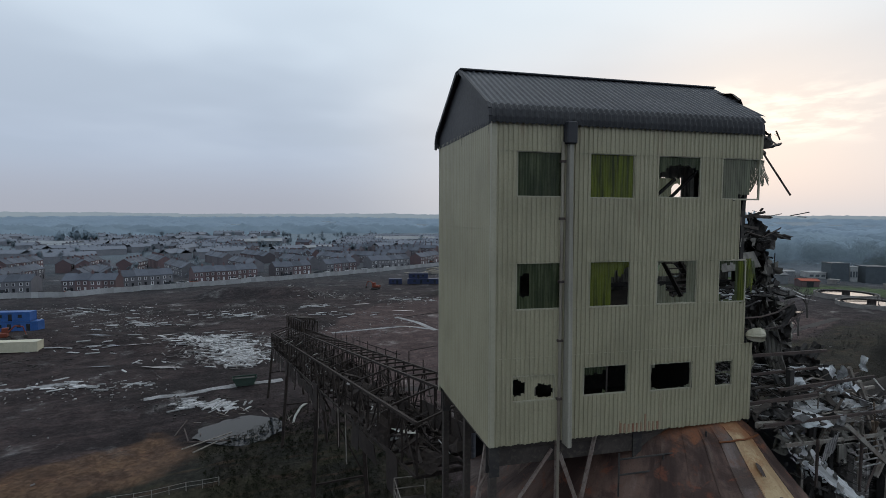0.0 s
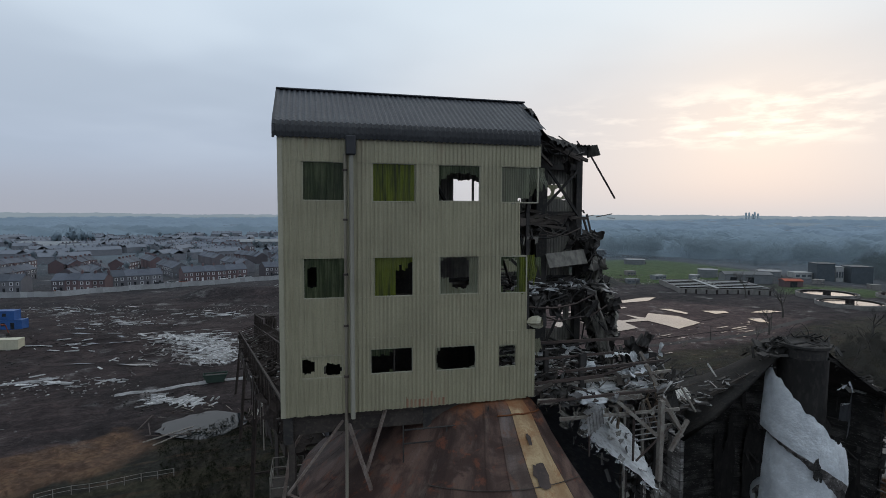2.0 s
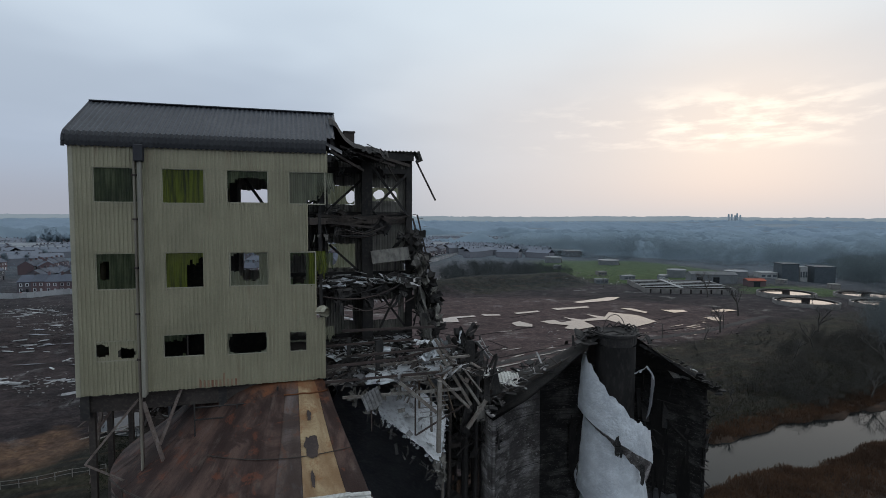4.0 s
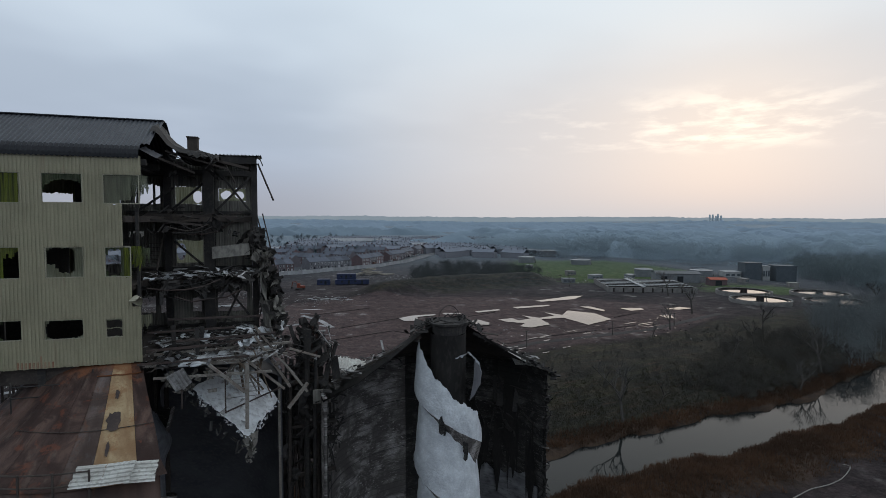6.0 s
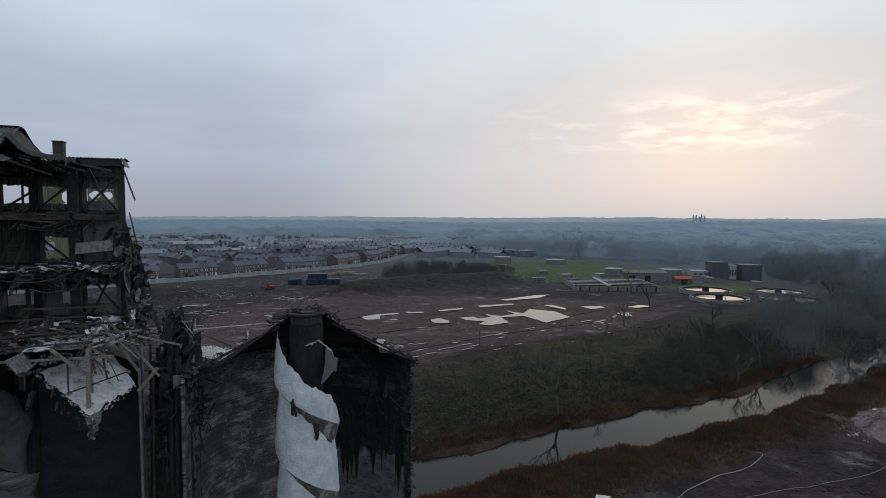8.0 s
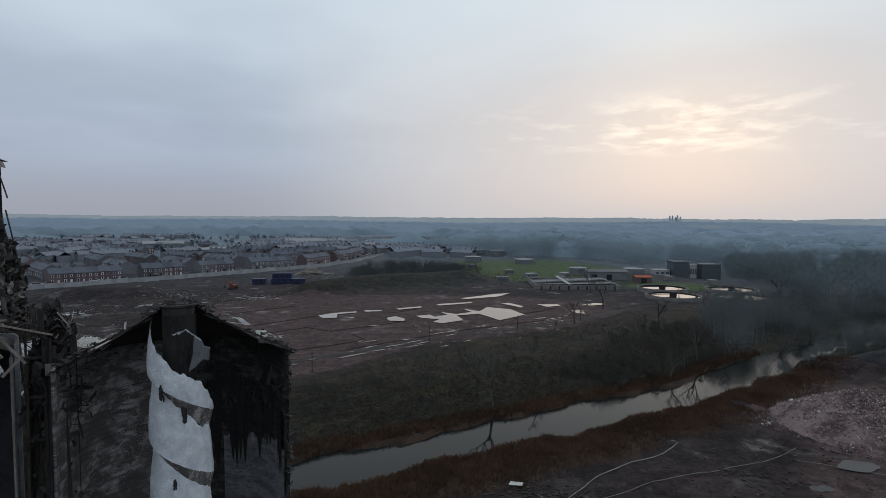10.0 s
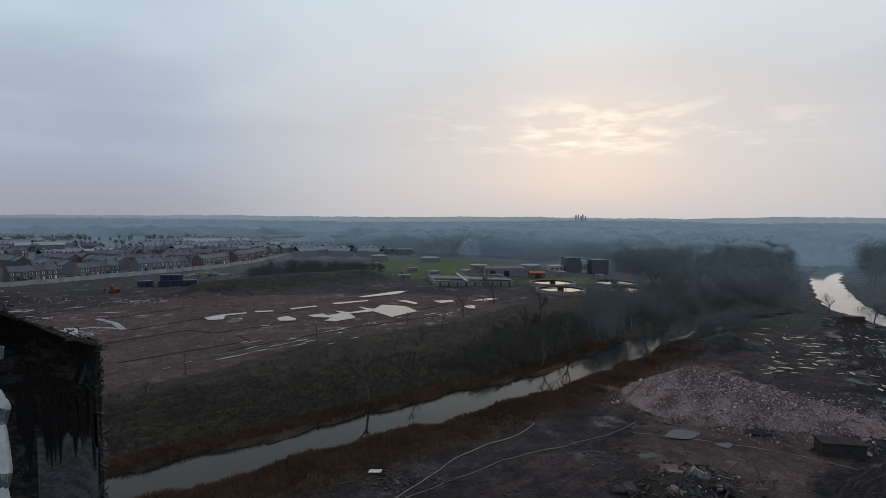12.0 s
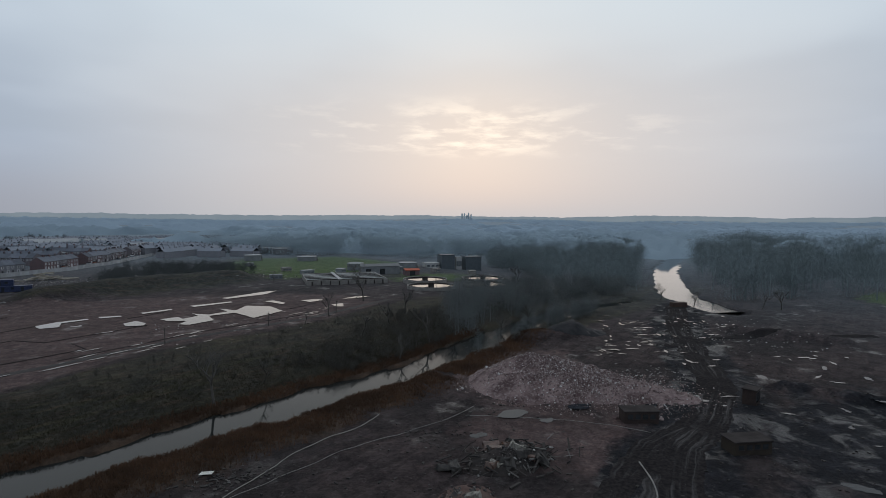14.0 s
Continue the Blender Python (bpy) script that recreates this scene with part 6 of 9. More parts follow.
    # roof sheets left on the shoulder
    bm = ribbed(bmesh.new(), 0, 2.2, lambda p, d, z: (p, z, d), lambda p: [(jag(p, 0.15), 1.6 + jag(p, 0.2, 3))], 0.2, 0.06)
    bmesh.ops.transform(bm, matrix=pose(17.6, 4.9, 23.75, 12, 8, -12), verts=bm.verts)
    part("striped_sheet", bm, SHEET_WHITE, s, "loose pale corrugated sheet")
    bm = ribbed(bmesh.new(), 0, 0.9, lambda p, d, z: (p, z, d), lambda p: [(0, 1.3)], 0.2, 0.05)
    bmesh.ops.transform(bm, matrix=pose(30.0, 4.6, 23.1, 40, 10, 20), verts=bm.verts)
    part("striped_sheet", bm, SHEET_WHITE, s, "loose pale corrugated sheet")
    return s


cutaway_silo()

# ---- puddles on the cleared site ----
for k, pts in enumerate((
        [(49, 162), (54, 164), (55.5, 160), (60, 163.5), (58, 169), (63, 164.5), (69, 168), (67, 174.5), (72, 169.5), (76, 178), (84, 172.5), (86, 161.5), (75.5, 152.5), (71, 164.5), (63, 162), (64, 153.5), (57, 149), (54, 151), (56.5, 155.5), (51, 158)],
        [(17, 165), (21.5, 169.5), (29, 172), (29.5, 170), (23, 167), (23.5, 160.5), (19, 160)],
        [(39.5, 159), (42.5, 162), (45.5, 157), (45, 153.5), (40.5, 154)],
        [(43, 177), (52, 181.5), (52.5, 179), (44, 174.5)],
        [(58, 186), (72, 190.5), (72.5, 188), (59, 182.5)],
        [(69.5, 200.5), (86.5, 212.5), (93, 214), (86, 204.5), (71.5, 198)],
        [(83, 186.5), (87, 186.5), (90, 179), (88.5, 176)],
        [(96.5, 183), (104.5, 183), (104.5, 179.5), (98.5, 177)]) + ([(104.5, 168.5), (109, 169), (107.5, 162), (105, 163)],
        [(31.5, 174), (37.5, 174), (38, 172), (32.5, 171)],
        [(33, 146), (38, 148), (38, 147)], [(26, 160), (29, 161), (29, 159)],
        [(112, 180), (120, 185), (124, 182), (117, 179)])):
    puddle(pts, 0.62, 0.15, k)
for k, pts in enumerate(([(-37, 79), (-34.5, 83), (-31, 85), (-26.5, 84), (-24, 80), (-25.5, 75.5), (-28.5, 73.2), (-33, 74.2), (-36.5, 76)],)):
    puddle(pts, None, 0.4, 40 + k, "murky pond ringed with wreckage", 0.0, POND)
for k, (x, y, r) in enumerate(((108, 55, 2.6), (122, 53, 2.2), (112, 50, 1.2), (98, 50, 1.3), (146, 47, 2.0))):
    puddle([(x + r * (1 + 0.4 * noise.noise((w, k, 2))) * math.cos(w) * 1.2, y + 0.7 * r * (1 + 0.4 * noise.noise((w, k, 5))) * math.sin(w)) for w in np.linspace(0, math.tau, 14)[:-1]], top(x, y) + 0.12, 0.25, 700 + k, "dull shallow puddle on churned ground", 0, POND)
rng = random.Random(12)


def streak(x, y, a, L, w, k, lift=0.02):
    """A long thin pool lying in a rut."""
    d, e = (math.cos(a), math.sin(a)), (-math.sin(a), math.cos(a))
    pts = [(x - d[0] * L / 2, y - d[1] * L / 2), (x + e[0] * w / 2, y + e[1] * w / 2), (x + d[0] * L / 2, y + d[1] * L / 2), (x - e[0] * w / 2, y - e[1] * w / 2)]
    return puddle(pts, top(x, y) + 0.16 + lift, 0.25, k, "thin pool of water in a rut")


for k in range(64):
    t = rng.random()
    zone = rng.random()
    if zone < 0.35:
        x, y, a = rng.uniform(10, 100), 0, math.atan2(0.54, 0.84)
        y = 98 + (x - 10) * 0.56 + rng.uniform(0, 16)
        streak(x, y, a + rng.uniform(-0.1, 0.1), rng.uniform(2, 9), rng.uniform(0.3, 0.9), k)
    elif zone < 0.70:
        x, y = rng.uniform(150, 205), rng.uniform(8, 46)
        streak(x, y, rng.uniform(-0.9, 0.2), rng.uniform(2, 6), rng.uniform(0.3, 1.0), k, -0.06)
    else:
        x, y = rng.uniform(-110, -10), rng.uniform(110, 205)
        streak(x, y, rng.uniform(-0.4, 0.6), rng.uniform(3, 12), rng.uniform(0.5, 1.6), k)

for k in range(34):
    x = rng.uniform(44, 104)
    streak(x, 120 + (x - 44) * 0.50 + rng.gauss(6, 7), 0.53 + rng.gauss(0, 0.06), rng.uniform(0.8, 3.6), rng.uniform(0.15, 0.5), 1500 + k)

# broken slabs under water beyond the heap, in clusters
for cx, cy, sx, sy, n in ((172, 84, 6, 4, 20), (191, 113, 5, 5, 14), (158, 83, 5, 3, 12), (169, 70, 3, 4, 7), (208, 86, 7, 5, 14), (201, 57, 6, 4, 8), (182, 98, 6, 6, 12), (216, 104, 7, 5, 10), (148, 45, 4, 4, 8)):
    for k in range(n):
        x, y = cx + rng.gauss(0, sx), cy + rng.gauss(0, sy)
        streak(x, y, rng.choice((-0.46, -0.46, 1.1)) + rng.gauss(0, 0.15), rng.uniform(1.2, 4.2), rng.uniform(0.4, 1.3), 500 + k, 0.02)
for k in range(18):
    x, y, r = rng.uniform(126, 205), rng.uniform(8, 50), rng.uniform(0.8, 2.6)
    a, e = rng.uniform(0, 3.1), rng.uniform(0.25, 0.6)
    pts = [(x + r * (math.cos(a) * math.cos(w) - e * math.sin(a) * math.sin(w)) * (1 + 0.4 * noise.noise((w, k, 1))), y + r * (math.sin(a) * math.cos(w) + e * math.cos(a) * math.sin(w)) * (1 + 0.4 * noise.noise((w, k, 3)))) for w in np.linspace(0, math.tau, 12)[:-1]]
    puddle(pts, top(x, y) + 0.10, 0.3, 300 + k, "dark shallow puddle in black mud", 0, POND)


# ---- kerbs of old foundations on the cleared site ----
def low_wall(a, b, h=0.13, w=0.24):
    bm = bmesh.new()
    n = max(2, int(math.hypot(b[0] - a[0], b[1] - a[1]) / 4))
    for i in range(n):
        p = [a[j] + (b[j] - a[j]) * i / n for j in (0, 1)]
        q = [a[j] + (b[j] - a[j]) * (i + 0.97) / n for j in (0, 1)]
        bar(bm, (*p, top(*p) + h / 2), (*q, top(*q) + h / 2), w, h)
    return tagged(part("foundation_kerb", bm, CONCRETE_DARK), "dark broken foundation kerb on bare red ground", "kerb", "foundation kerbs")


CONCRETE_DARK = mat("dark_wet_concrete", (0.028, 0.024, 0.024), (0.042, 0.037, 0.036), None, 0.9, spec=0.05)
for a, b in (((-8, 128), (16, 146)), ((16, 146), (24, 140)), ((24, 140), (46, 154)), ((8, 112), (34, 128)), ((34, 128), (30, 136)), ((0, 150), (20, 168)), ((30, 118), (60, 138)), ((60, 138), (90, 152)), ((-14, 170), (6, 186)), ((88, 165), (100, 174)), ((40, 168), (50, 176)), ((-24, 140), (-10, 124))):
    low_wall(a, b)


# ---- rough tracks ----
def track(name, line, half, material, label, lift=0.12, cols=20):
    """A worn way that follows the ground, with ruts."""
    pts = []
    for (ax, ay), (bx, by) in zip(line, line[1:]):
        n = max(1, int(math.hypot(bx - ax, by - ay) / 0.8))
        pts += [(ax + (bx - ax) * k / n, ay + (by - ay) * k / n) for k in range(n)]
    pts.append(line[-1])
    P = np.array(pts)
    for _ in range(6):
        P[1:-1] = (P[:-2] + P[1:-1] * 2 + P[2:]) / 4
    D = np.gradient(P, axis=0)
    D /= np.linalg.norm(D, axis=1)[:, None]
    N = np.stack([-D[:, 1], D[:, 0]], 1)
    verts, faces = [], []
    for i, (p, nv) in enumerate(zip(P, N)):
        h = [half * (1 + 0.30 * noise.noise((i * 0.08, sd, 1)) + 0.22 * noise.noise((i * 0.4, sd, 4))) for sd in (1, 9)]
        for j in range(cols + 1):
            q = (j / cols * 2 - 1)
            x, y = p + nv * h[q > 0] * q
            rut = -0.07 * sum(math.exp(-((q - c) / 0.10) ** 2) for c in (-0.62, -0.2, 0.22, 0.64))
            edge = -0.16 * abs(q) ** 6
            verts.append((x, y, top(x, y) + lift + rut + edge))
            if i and j:
                b = i * (cols + 1) + j
                faces.append((b - cols - 2, b - cols - 1, b, b - 1))
    way = sheet(name, verts, faces, material, None, "", True)
    at = way.data.color_attributes.new("lane", "FLOAT_COLOR", "POINT")
    for k, d in enumerate(at.data):
        d.color = (k % (cols + 1) / cols * half / 4, k // (cols + 1) / 50, 0, 1)
    return tagged(way, label, "track", kind="structure")


MUD_WET = mat("wet_black_mud", (0.011, 0.010, 0.011), (0.020, 0.018, 0.019), (0.026, 0.023, 0.023), 0.92, 0.0, 0.3, 2.4, 0.9, spec=0.04)


def rutted():
    """Churned black mud whose wet wheel ruts follow the way."""
    m = bpy.data.materials.new("rutted_black_mud")
    m.use_nodes = True
    w = Nodes(m.node_tree)
    co = w.n("ShaderNodeTexCoord").outputs["Object"]
    lane = w.n("ShaderNodeSeparateColor", {0: w.n("ShaderNodeAttribute", attribute_name="lane").outputs["Color"]})
    vec = w.n("ShaderNodeCombineXYZ", {0: w.math("MULTIPLY", lane.outputs[0], 11.0), 1: w.math("MULTIPLY", lane.outputs[1], 1.6), 2: 0.0})
    streak, lump = w.noise(vec, 1.0, 5, 0.6, 0.4), w.noise(co, 1.8, 5)
    wetness = w.math("MULTIPLY", w.ramp(streak, 0.46, 0.72), w.ramp(w.noise(co, 0.12, 4), 0.40, 0.60))
    col = w.mix(w.ramp(lump, 0.35, 0.7), (0.010, 0.009, 0.010), (0.024, 0.021, 0.021))
    col = w.mix(w.math("MULTIPLY", wetness, 0.6), col, (0.036, 0.036, 0.039))
    bs = w.n("ShaderNodeBsdfPrincipled", {"Base Color": col, "Roughness": w.math("SUBTRACT", 0.95, w.math("MULTIPLY", wetness, 0.36)), "Specular IOR Level": w.math("ADD", 0.04, w.math("MULTIPLY", wetness, 0.16)),
                                          "Normal": w.n("ShaderNodeBump", {"Strength": 0.7, "Distance": 0.15, "Height": w.math("ADD", lump, streak)})})
    w.n("ShaderNodeOutputMaterial", {0: bs})
    return m


RUTTED = rutted()
ROAD_GREY = mat("worn_asphalt", (0.085, 0.085, 0.09), (0.11, 0.11, 0.115), (0.07, 0.07, 0.072), 0.8, 0.0, 0.1, 1.2, 0.2)
PALE_MUD = mat("pale_wet_hardcore", (0.030, 0.026, 0.026), (0.044, 0.039, 0.038), (0.058, 0.052, 0.050), 0.9, 0.0, 0.15, 1.4, 0.5, spec=0.25)
WET_SLAB = mat("wet_pale_concrete", (0.26, 0.26, 0.265), (0.17, 0.17, 0.175), (0.09, 0.085, 0.085), 0.5, 0.0, 0.3, 1.6, 0.3)
track("track", [(-31, 147), (-22, 152), (-11, 157), (-4, 153)], 0.7, WET_SLAB, "pale wet concrete edge on red ground")
track("track", [(-15, 171), (-8, 163), (-2, 151)], 0.9, WET_SLAB, "pale wet concrete edge on red ground")
track("track", [(-84, 97), (-78, 99), (-72, 101.5)], 0.8, WET_SLAB, "pale wet concrete strip on dark ground")
track("track", HAUL, 4.0, RUTTED, "dark wet rutted haul track through the yard")
track("track", [(84, 10), (96, 19), (105, 26.5), (120, 34.5), (132, 37.5)], 2.4, RUTTED, "dark rutted spur track in the mud")
track("track", [(176, 80), (196, 82), (222, 74), (246, 62)], 2.0, MUD_WET, "dark tyre track over wet ground")
track("track", [(-16, 98), (8, 102), (30, 114), (54, 130), (92, 146), (128, 172)], 1.3, PALE_MUD, "pale worn track along the site edge")
track("track", [(-53, 93), (-46, 96.5), (-40, 100.5), (-32, 105)], 0.9, WET_SLAB, "pale wet concrete strip beside the pond")


# ---- rubble heap ----
def heap_height(x, y, cx, cy, ax, ay, lw, ww, h):
    """Height of a tipped heap with a rounded crest."""
    if h > 5:
        # tipped from a ridge that falls away along its length, with loose flanks
        best = 0.0
        for k in range(13):
            t = k / 12
            rx, ry, rh = 122.5 + 21 * t, 69.5 - 22 * t, h * (1 - 0.75 * t)
            best = max(best, rh - 0.50 * math.hypot(x - rx, y - ry))
        lump = 0.5 * noise.noise((x * 0.16, y * 0.16, 3)) + 0.3 * noise.noise((x * 0.45, y * 0.45, 1))
        return max(0.0, best + lump * min(1.0, best))
    u = (x - cx) * ax + (y - cy) * ay
    v = -(x - cx) * ay + (y - cy) * ax
    d = math.hypot(u / lw, v / ww)
    crest = 1.0 + 0.25 * -u / lw
    return max(0.0, h * crest * (1.12 - d) / 1.12) * (1 + 0.10 * noise.noise((x * 0.22, y * 0.22, 3))) + (0.3 * noise.noise((x * 0.6, y * 0.6, 1)) if d < 1 else 0)


def rubble_heap(name, cx, cy, direction, lw, ww, h, material, stone, stones, label, seed):
    ax, ay = math.cos(direction), math.sin(direction)
    n, verts, faces = 60, [], []
    r = max(lw, ww) * 1.25
    for i in range(n + 1):
        for j in range(n + 1):
            x, y = cx - r + 2 * r * i / n, cy - r + 2 * r * j / n
            z = heap_height(x, y, cx, cy, ax, ay, lw, ww, h)
            verts.append((x, y, top(x, y) + (z if z > 0.05 else -0.35)))
    for i in range(n):
        for j in range(n):
            a = i * (n + 1) + j
            faces.append((a, a + n + 1, a + n + 2, a + 1))
    e = sheet(name, verts, faces, material, None, "", True)
    tagged(e, label, "rubble heap", kind="stuff")
    q = random.Random(seed)
    vs, fs = [], []
    base = [(-1, -1, -1), (1, -1, -1), (1, 1, -1), (-1, 1, -1), (-1, -1, 1), (1, -1, 1), (1, 1, 1), (-1, 1, 1)]
    quads = [(0, 3, 2, 1), (4, 5, 6, 7), (0, 1, 5, 4), (1, 2, 6, 5), (2, 3, 7, 6), (3, 0, 4, 7)]
    k = 0
    while k < stones:
        d, w = abs(q.gauss(0, 0.55)), q.uniform(0, math.tau)
        u, v = d * lw * math.cos(w), d * ww * math.sin(w)
        x, y = cx + u * ax - v * ay, cy + u * ay + v * ax
        if d > 1.15:
            continue
        s = 0.05 + 0.12 * q.random() ** 3 + (0.2 if q.random() < 0.003 else 0)
        z = top(x, y) + heap_height(x, y, cx, cy, ax, ay, lw, ww, h) + s * 0.2
        m = Euler((q.uniform(0, 6), q.uniform(0, 6), q.uniform(0, 6))).to_matrix()
        sc = (s * q.uniform(0.7, 1.6), s * q.uniform(0.6, 1.2), s * q.uniform(0.5, 1))
        o = len(vs)
        for b in base:
            vs.append(tuple(m @ Vector([b[i] * sc[i] * q.uniform(0.7, 1.1) for i in range(3)]) + Vector((x, y, z))))
        fs += [tuple(o + i for i in f) for f in quads]
        k += 1
    return tagged(sheet("rubble", vs, fs, stone, None, ""), "pale broken bricks and stones on the heap", "rubble", kind="stuff")


def island_material(name, a, b, c):
    m = bpy.data.materials.new(name)
    m.use_nodes = True
    w = Nodes(m.node_tree)
    r = w.n("ShaderNodeNewGeometry").outputs["Random Per Island"]
    co = w.n("ShaderNodeTexCoord").outputs["Object"]
    col = w.mix(w.ramp(r, 0.2, 0.6), a, b)
    col = w.mix(w.ramp(r, 0.80, 0.97), col, c)
    col = w.mix(w.math("MULTIPLY", w.ramp(w.noise(co, 3), 0.4, 0.7), 0.5), col, tuple(0.5 * v for v in a))
    w.n("ShaderNodeOutputMaterial", {0: w.n("ShaderNodeBsdfPrincipled", {"Base Color": col, "Roughness": 0.9})})
    return m


HEAP = mat("crushed_brick_heap", (0.055, 0.034, 0.035), (0.165, 0.118, 0.116), (0.27, 0.225, 0.220), 0.92, 0.0, 0.20, 1.6, 1.0, (1, 1, 1), (0.38, 0.62))
RUBBLE = island_material("broken_brick_and_stone", (0.085, 0.055, 0.054), (0.22, 0.170, 0.165), (0.46, 0.44, 0.43))
DARK_RUBBLE = island_material("sooty_rubble", (0.035, 0.03, 0.03), (0.07, 0.06, 0.058), (0.26, 0.25, 0.24))
rubble_heap("rubble_heap", 130, 61, math.atan2(-0.62, 0.78), 25, 14.5, 7.0, HEAP, RUBBLE, 15000, "tall heap of pinkish crushed brick and stone", 71)
rubble_heap("spoil_heap", 97, 40, 0.2, 6.5, 4.2, 1.8, mat("sooty_spoil", (0.014, 0.012, 0.012), (0.026, 0.021, 0.020), None, 0.9), DARK_RUBBLE, 260, "dark heap of charred rubble and scrap", 73)
rubble_heap("spoil_heap", 85, 31, 0.9, 6, 4, 1.0, mat("red_brown_spoil", (0.06, 0.035, 0.03), (0.085, 0.055, 0.048), None, 0.9), DARK_RUBBLE, 600, "low reddish spoil heap in the mud", 74)

rubble_heap("spoil_heap", 163, 104, -0.3, 10, 5.5, 3.0, mat("black_spoil", (0.016, 0.016, 0.018), (0.028, 0.027, 0.029), None, 0.9), DARK_RUBBLE, 300, "dark mound of earth and rubble beside the wood", 77)


def scatter(name, n, spot, material, label, size, seed, flat=True):
    """Loose boards, sheets and lumps lying on the ground, joined."""
    q = random.Random(seed)
    bm = bmesh.new()
    for _ in range(n):
        x, y = spot(q)
        L, w, a = q.uniform(*size), q.uniform(0.1, 0.4), q.uniform(0, math.tau)
        d = Vector((math.cos(a), math.sin(a), q.gauss(0, 0.08 if flat else 0.35))) * L / 2
        p = Vector((x, y, top(x, y) + 0.08 + (0 if flat else abs(q.gauss(0, 0.4)))))
        bar(bm, p - d, p + d, w if q.random() < 0.6 else 0.12, q.uniform(0.05, 0.22), q.uniform(-0.2, 0.2))
    return tagged(part(name, bm, material), label, "debris", kind="stuff")


def chunks(n, cx, cy, rx, ry, size, seed):
    """Big charred lumps of plate and casing thrown on a heap, each a thing."""
    q = random.Random(seed)
    for k in range(n):
        x, y = cx + q.gauss(0, rx), cy + q.gauss(0, ry)
        s = q.uniform(*size)
        bm = box(bmesh.new(), -s, s, -s * 0.6, s * 0.6, -s * 0.4, s * 0.5, s * 0.12)
        bmesh.ops.subdivide_edges(bm, edges=bm.edges[:], cuts=1)
        for v in bm.verts:
            v.co += Vector([q.gauss(0, s * 0.13) for _ in range(3)])
        bmesh.ops.transform(bm, matrix=pose(x, y, top(x, y) + s * 0.35 + 1.0 * math.exp(-((x - cx) / rx) ** 2 / 2 - ((y - cy) / ry) ** 2 / 2), q.gauss(0, 25), q.gauss(0, 25), q.uniform(0, 360)), verts=bm.verts)
        tagged(part("scrap_casing", bm, q.choice((CHAR, CHAR, RUST_BROWN, RUST_DULL, SCORCH))), "crumpled burnt steel casing on a scrap heap", "scrap", "scrap casings")


def around(cx, cy, rx, ry):
    return lambda q: (cx + q.gauss(0, rx), cy + q.gauss(0, ry))


def boards(n, cx, cy, rx, ry, size, turn, seed):
    """Pale flat slabs lying roughly one way."""
    q = random.Random(seed)
    bm = bmesh.new()
    for _ in range(n):
        x, y, a = cx + q.gauss(0, rx), cy + q.gauss(0, ry), turn + q.gauss(0, 0.35)
        L = q.uniform(*size)
        d = Vector((math.cos(a), math.sin(a), q.gauss(0, 0.05))) * L / 2
        p = Vector((x, y, top(x, y) + 0.12))
        bar(bm, p - d, p + d, L * q.uniform(0.08, 0.3), q.uniform(0.06, 0.2), q.gauss(0, 0.1))
    return tagged(part("broken_slabs", bm, PALE_SLAB), "pale broken concrete slabs strewn on mud", "debris", kind="stuff")



LITTER = island_material("pale_litter", (0.10, 0.09, 0.088), (0.19, 0.18, 0.178), (0.46, 0.46, 0.46))
DARK_LITTER = island_material("dark_litter", (0.014, 0.012, 0.012), (0.030, 0.025, 0.023), (0.09, 0.085, 0.082))
PALE_SLAB = island_material("pale_wet_slab", (0.20, 0.20, 0.20), (0.36, 0.36, 0.365), (0.52, 0.52, 0.53))
for n, cx, cy, rx, ry, turn in ((60, -47, 124, 3.5, 3.0, 0.5), (60, -58, 138, 6, 5, 0.3), (46, -92, 158, 8, 3, 0.1), (30, -70, 172, 6, 3, 0.2), (34, -118, 178, 9, 3, 0.0), (30, -66, 100, 7, 1.6, 0.3), (26, -18, 208, 8, 3, 0.5), (24, -44, 190, 6, 3, 0.3), (20, -86, 126, 5, 2, 0.2), (22, -36, 176, 8, 2, 0.3)):
    boards(n, cx, cy, rx, ry, (0.6, 3.4), turn, n + int(cx))
for k, (x, y) in enumerate(((-66, 139.5), (-61, 136), (-57, 132.5), (-53, 129), (-49, 125), (-46, 121), (-44.5, 117.5), (-59, 139), (-51, 133))):
    boards(46, x, y, 2.6, 2.2, (0.5, 3.2), 2.3 + 0.1 * (k % 3), 900 + k)
for k, (x, y) in enumerate(((-44, 91), (-40, 90.5), (-37, 89))):
    boards(30, x, y, 1.7, 1.2, (0.8, 3.0), 0.3 + 0.5 * k, 930 + k)
chunks(20, 97, 40, 3.6, 2.2, (0.5, 1.3), 7)
chunks(6, 85, 31, 2.5, 1.6, (0.4, 1.0), 8)
scatter("scrap_metal", 260, around(97, 40, 4.0, 2.6), DARK_LITTER, "tangled dark scrap metal on the heap", (0.8, 3.2), 81, False)
scatter("scrap_metal", 26, around(99, 41, 3.4, 2.2), LITTER, "bright scraps among charred rubble", (0.4, 1.6), 82, False)
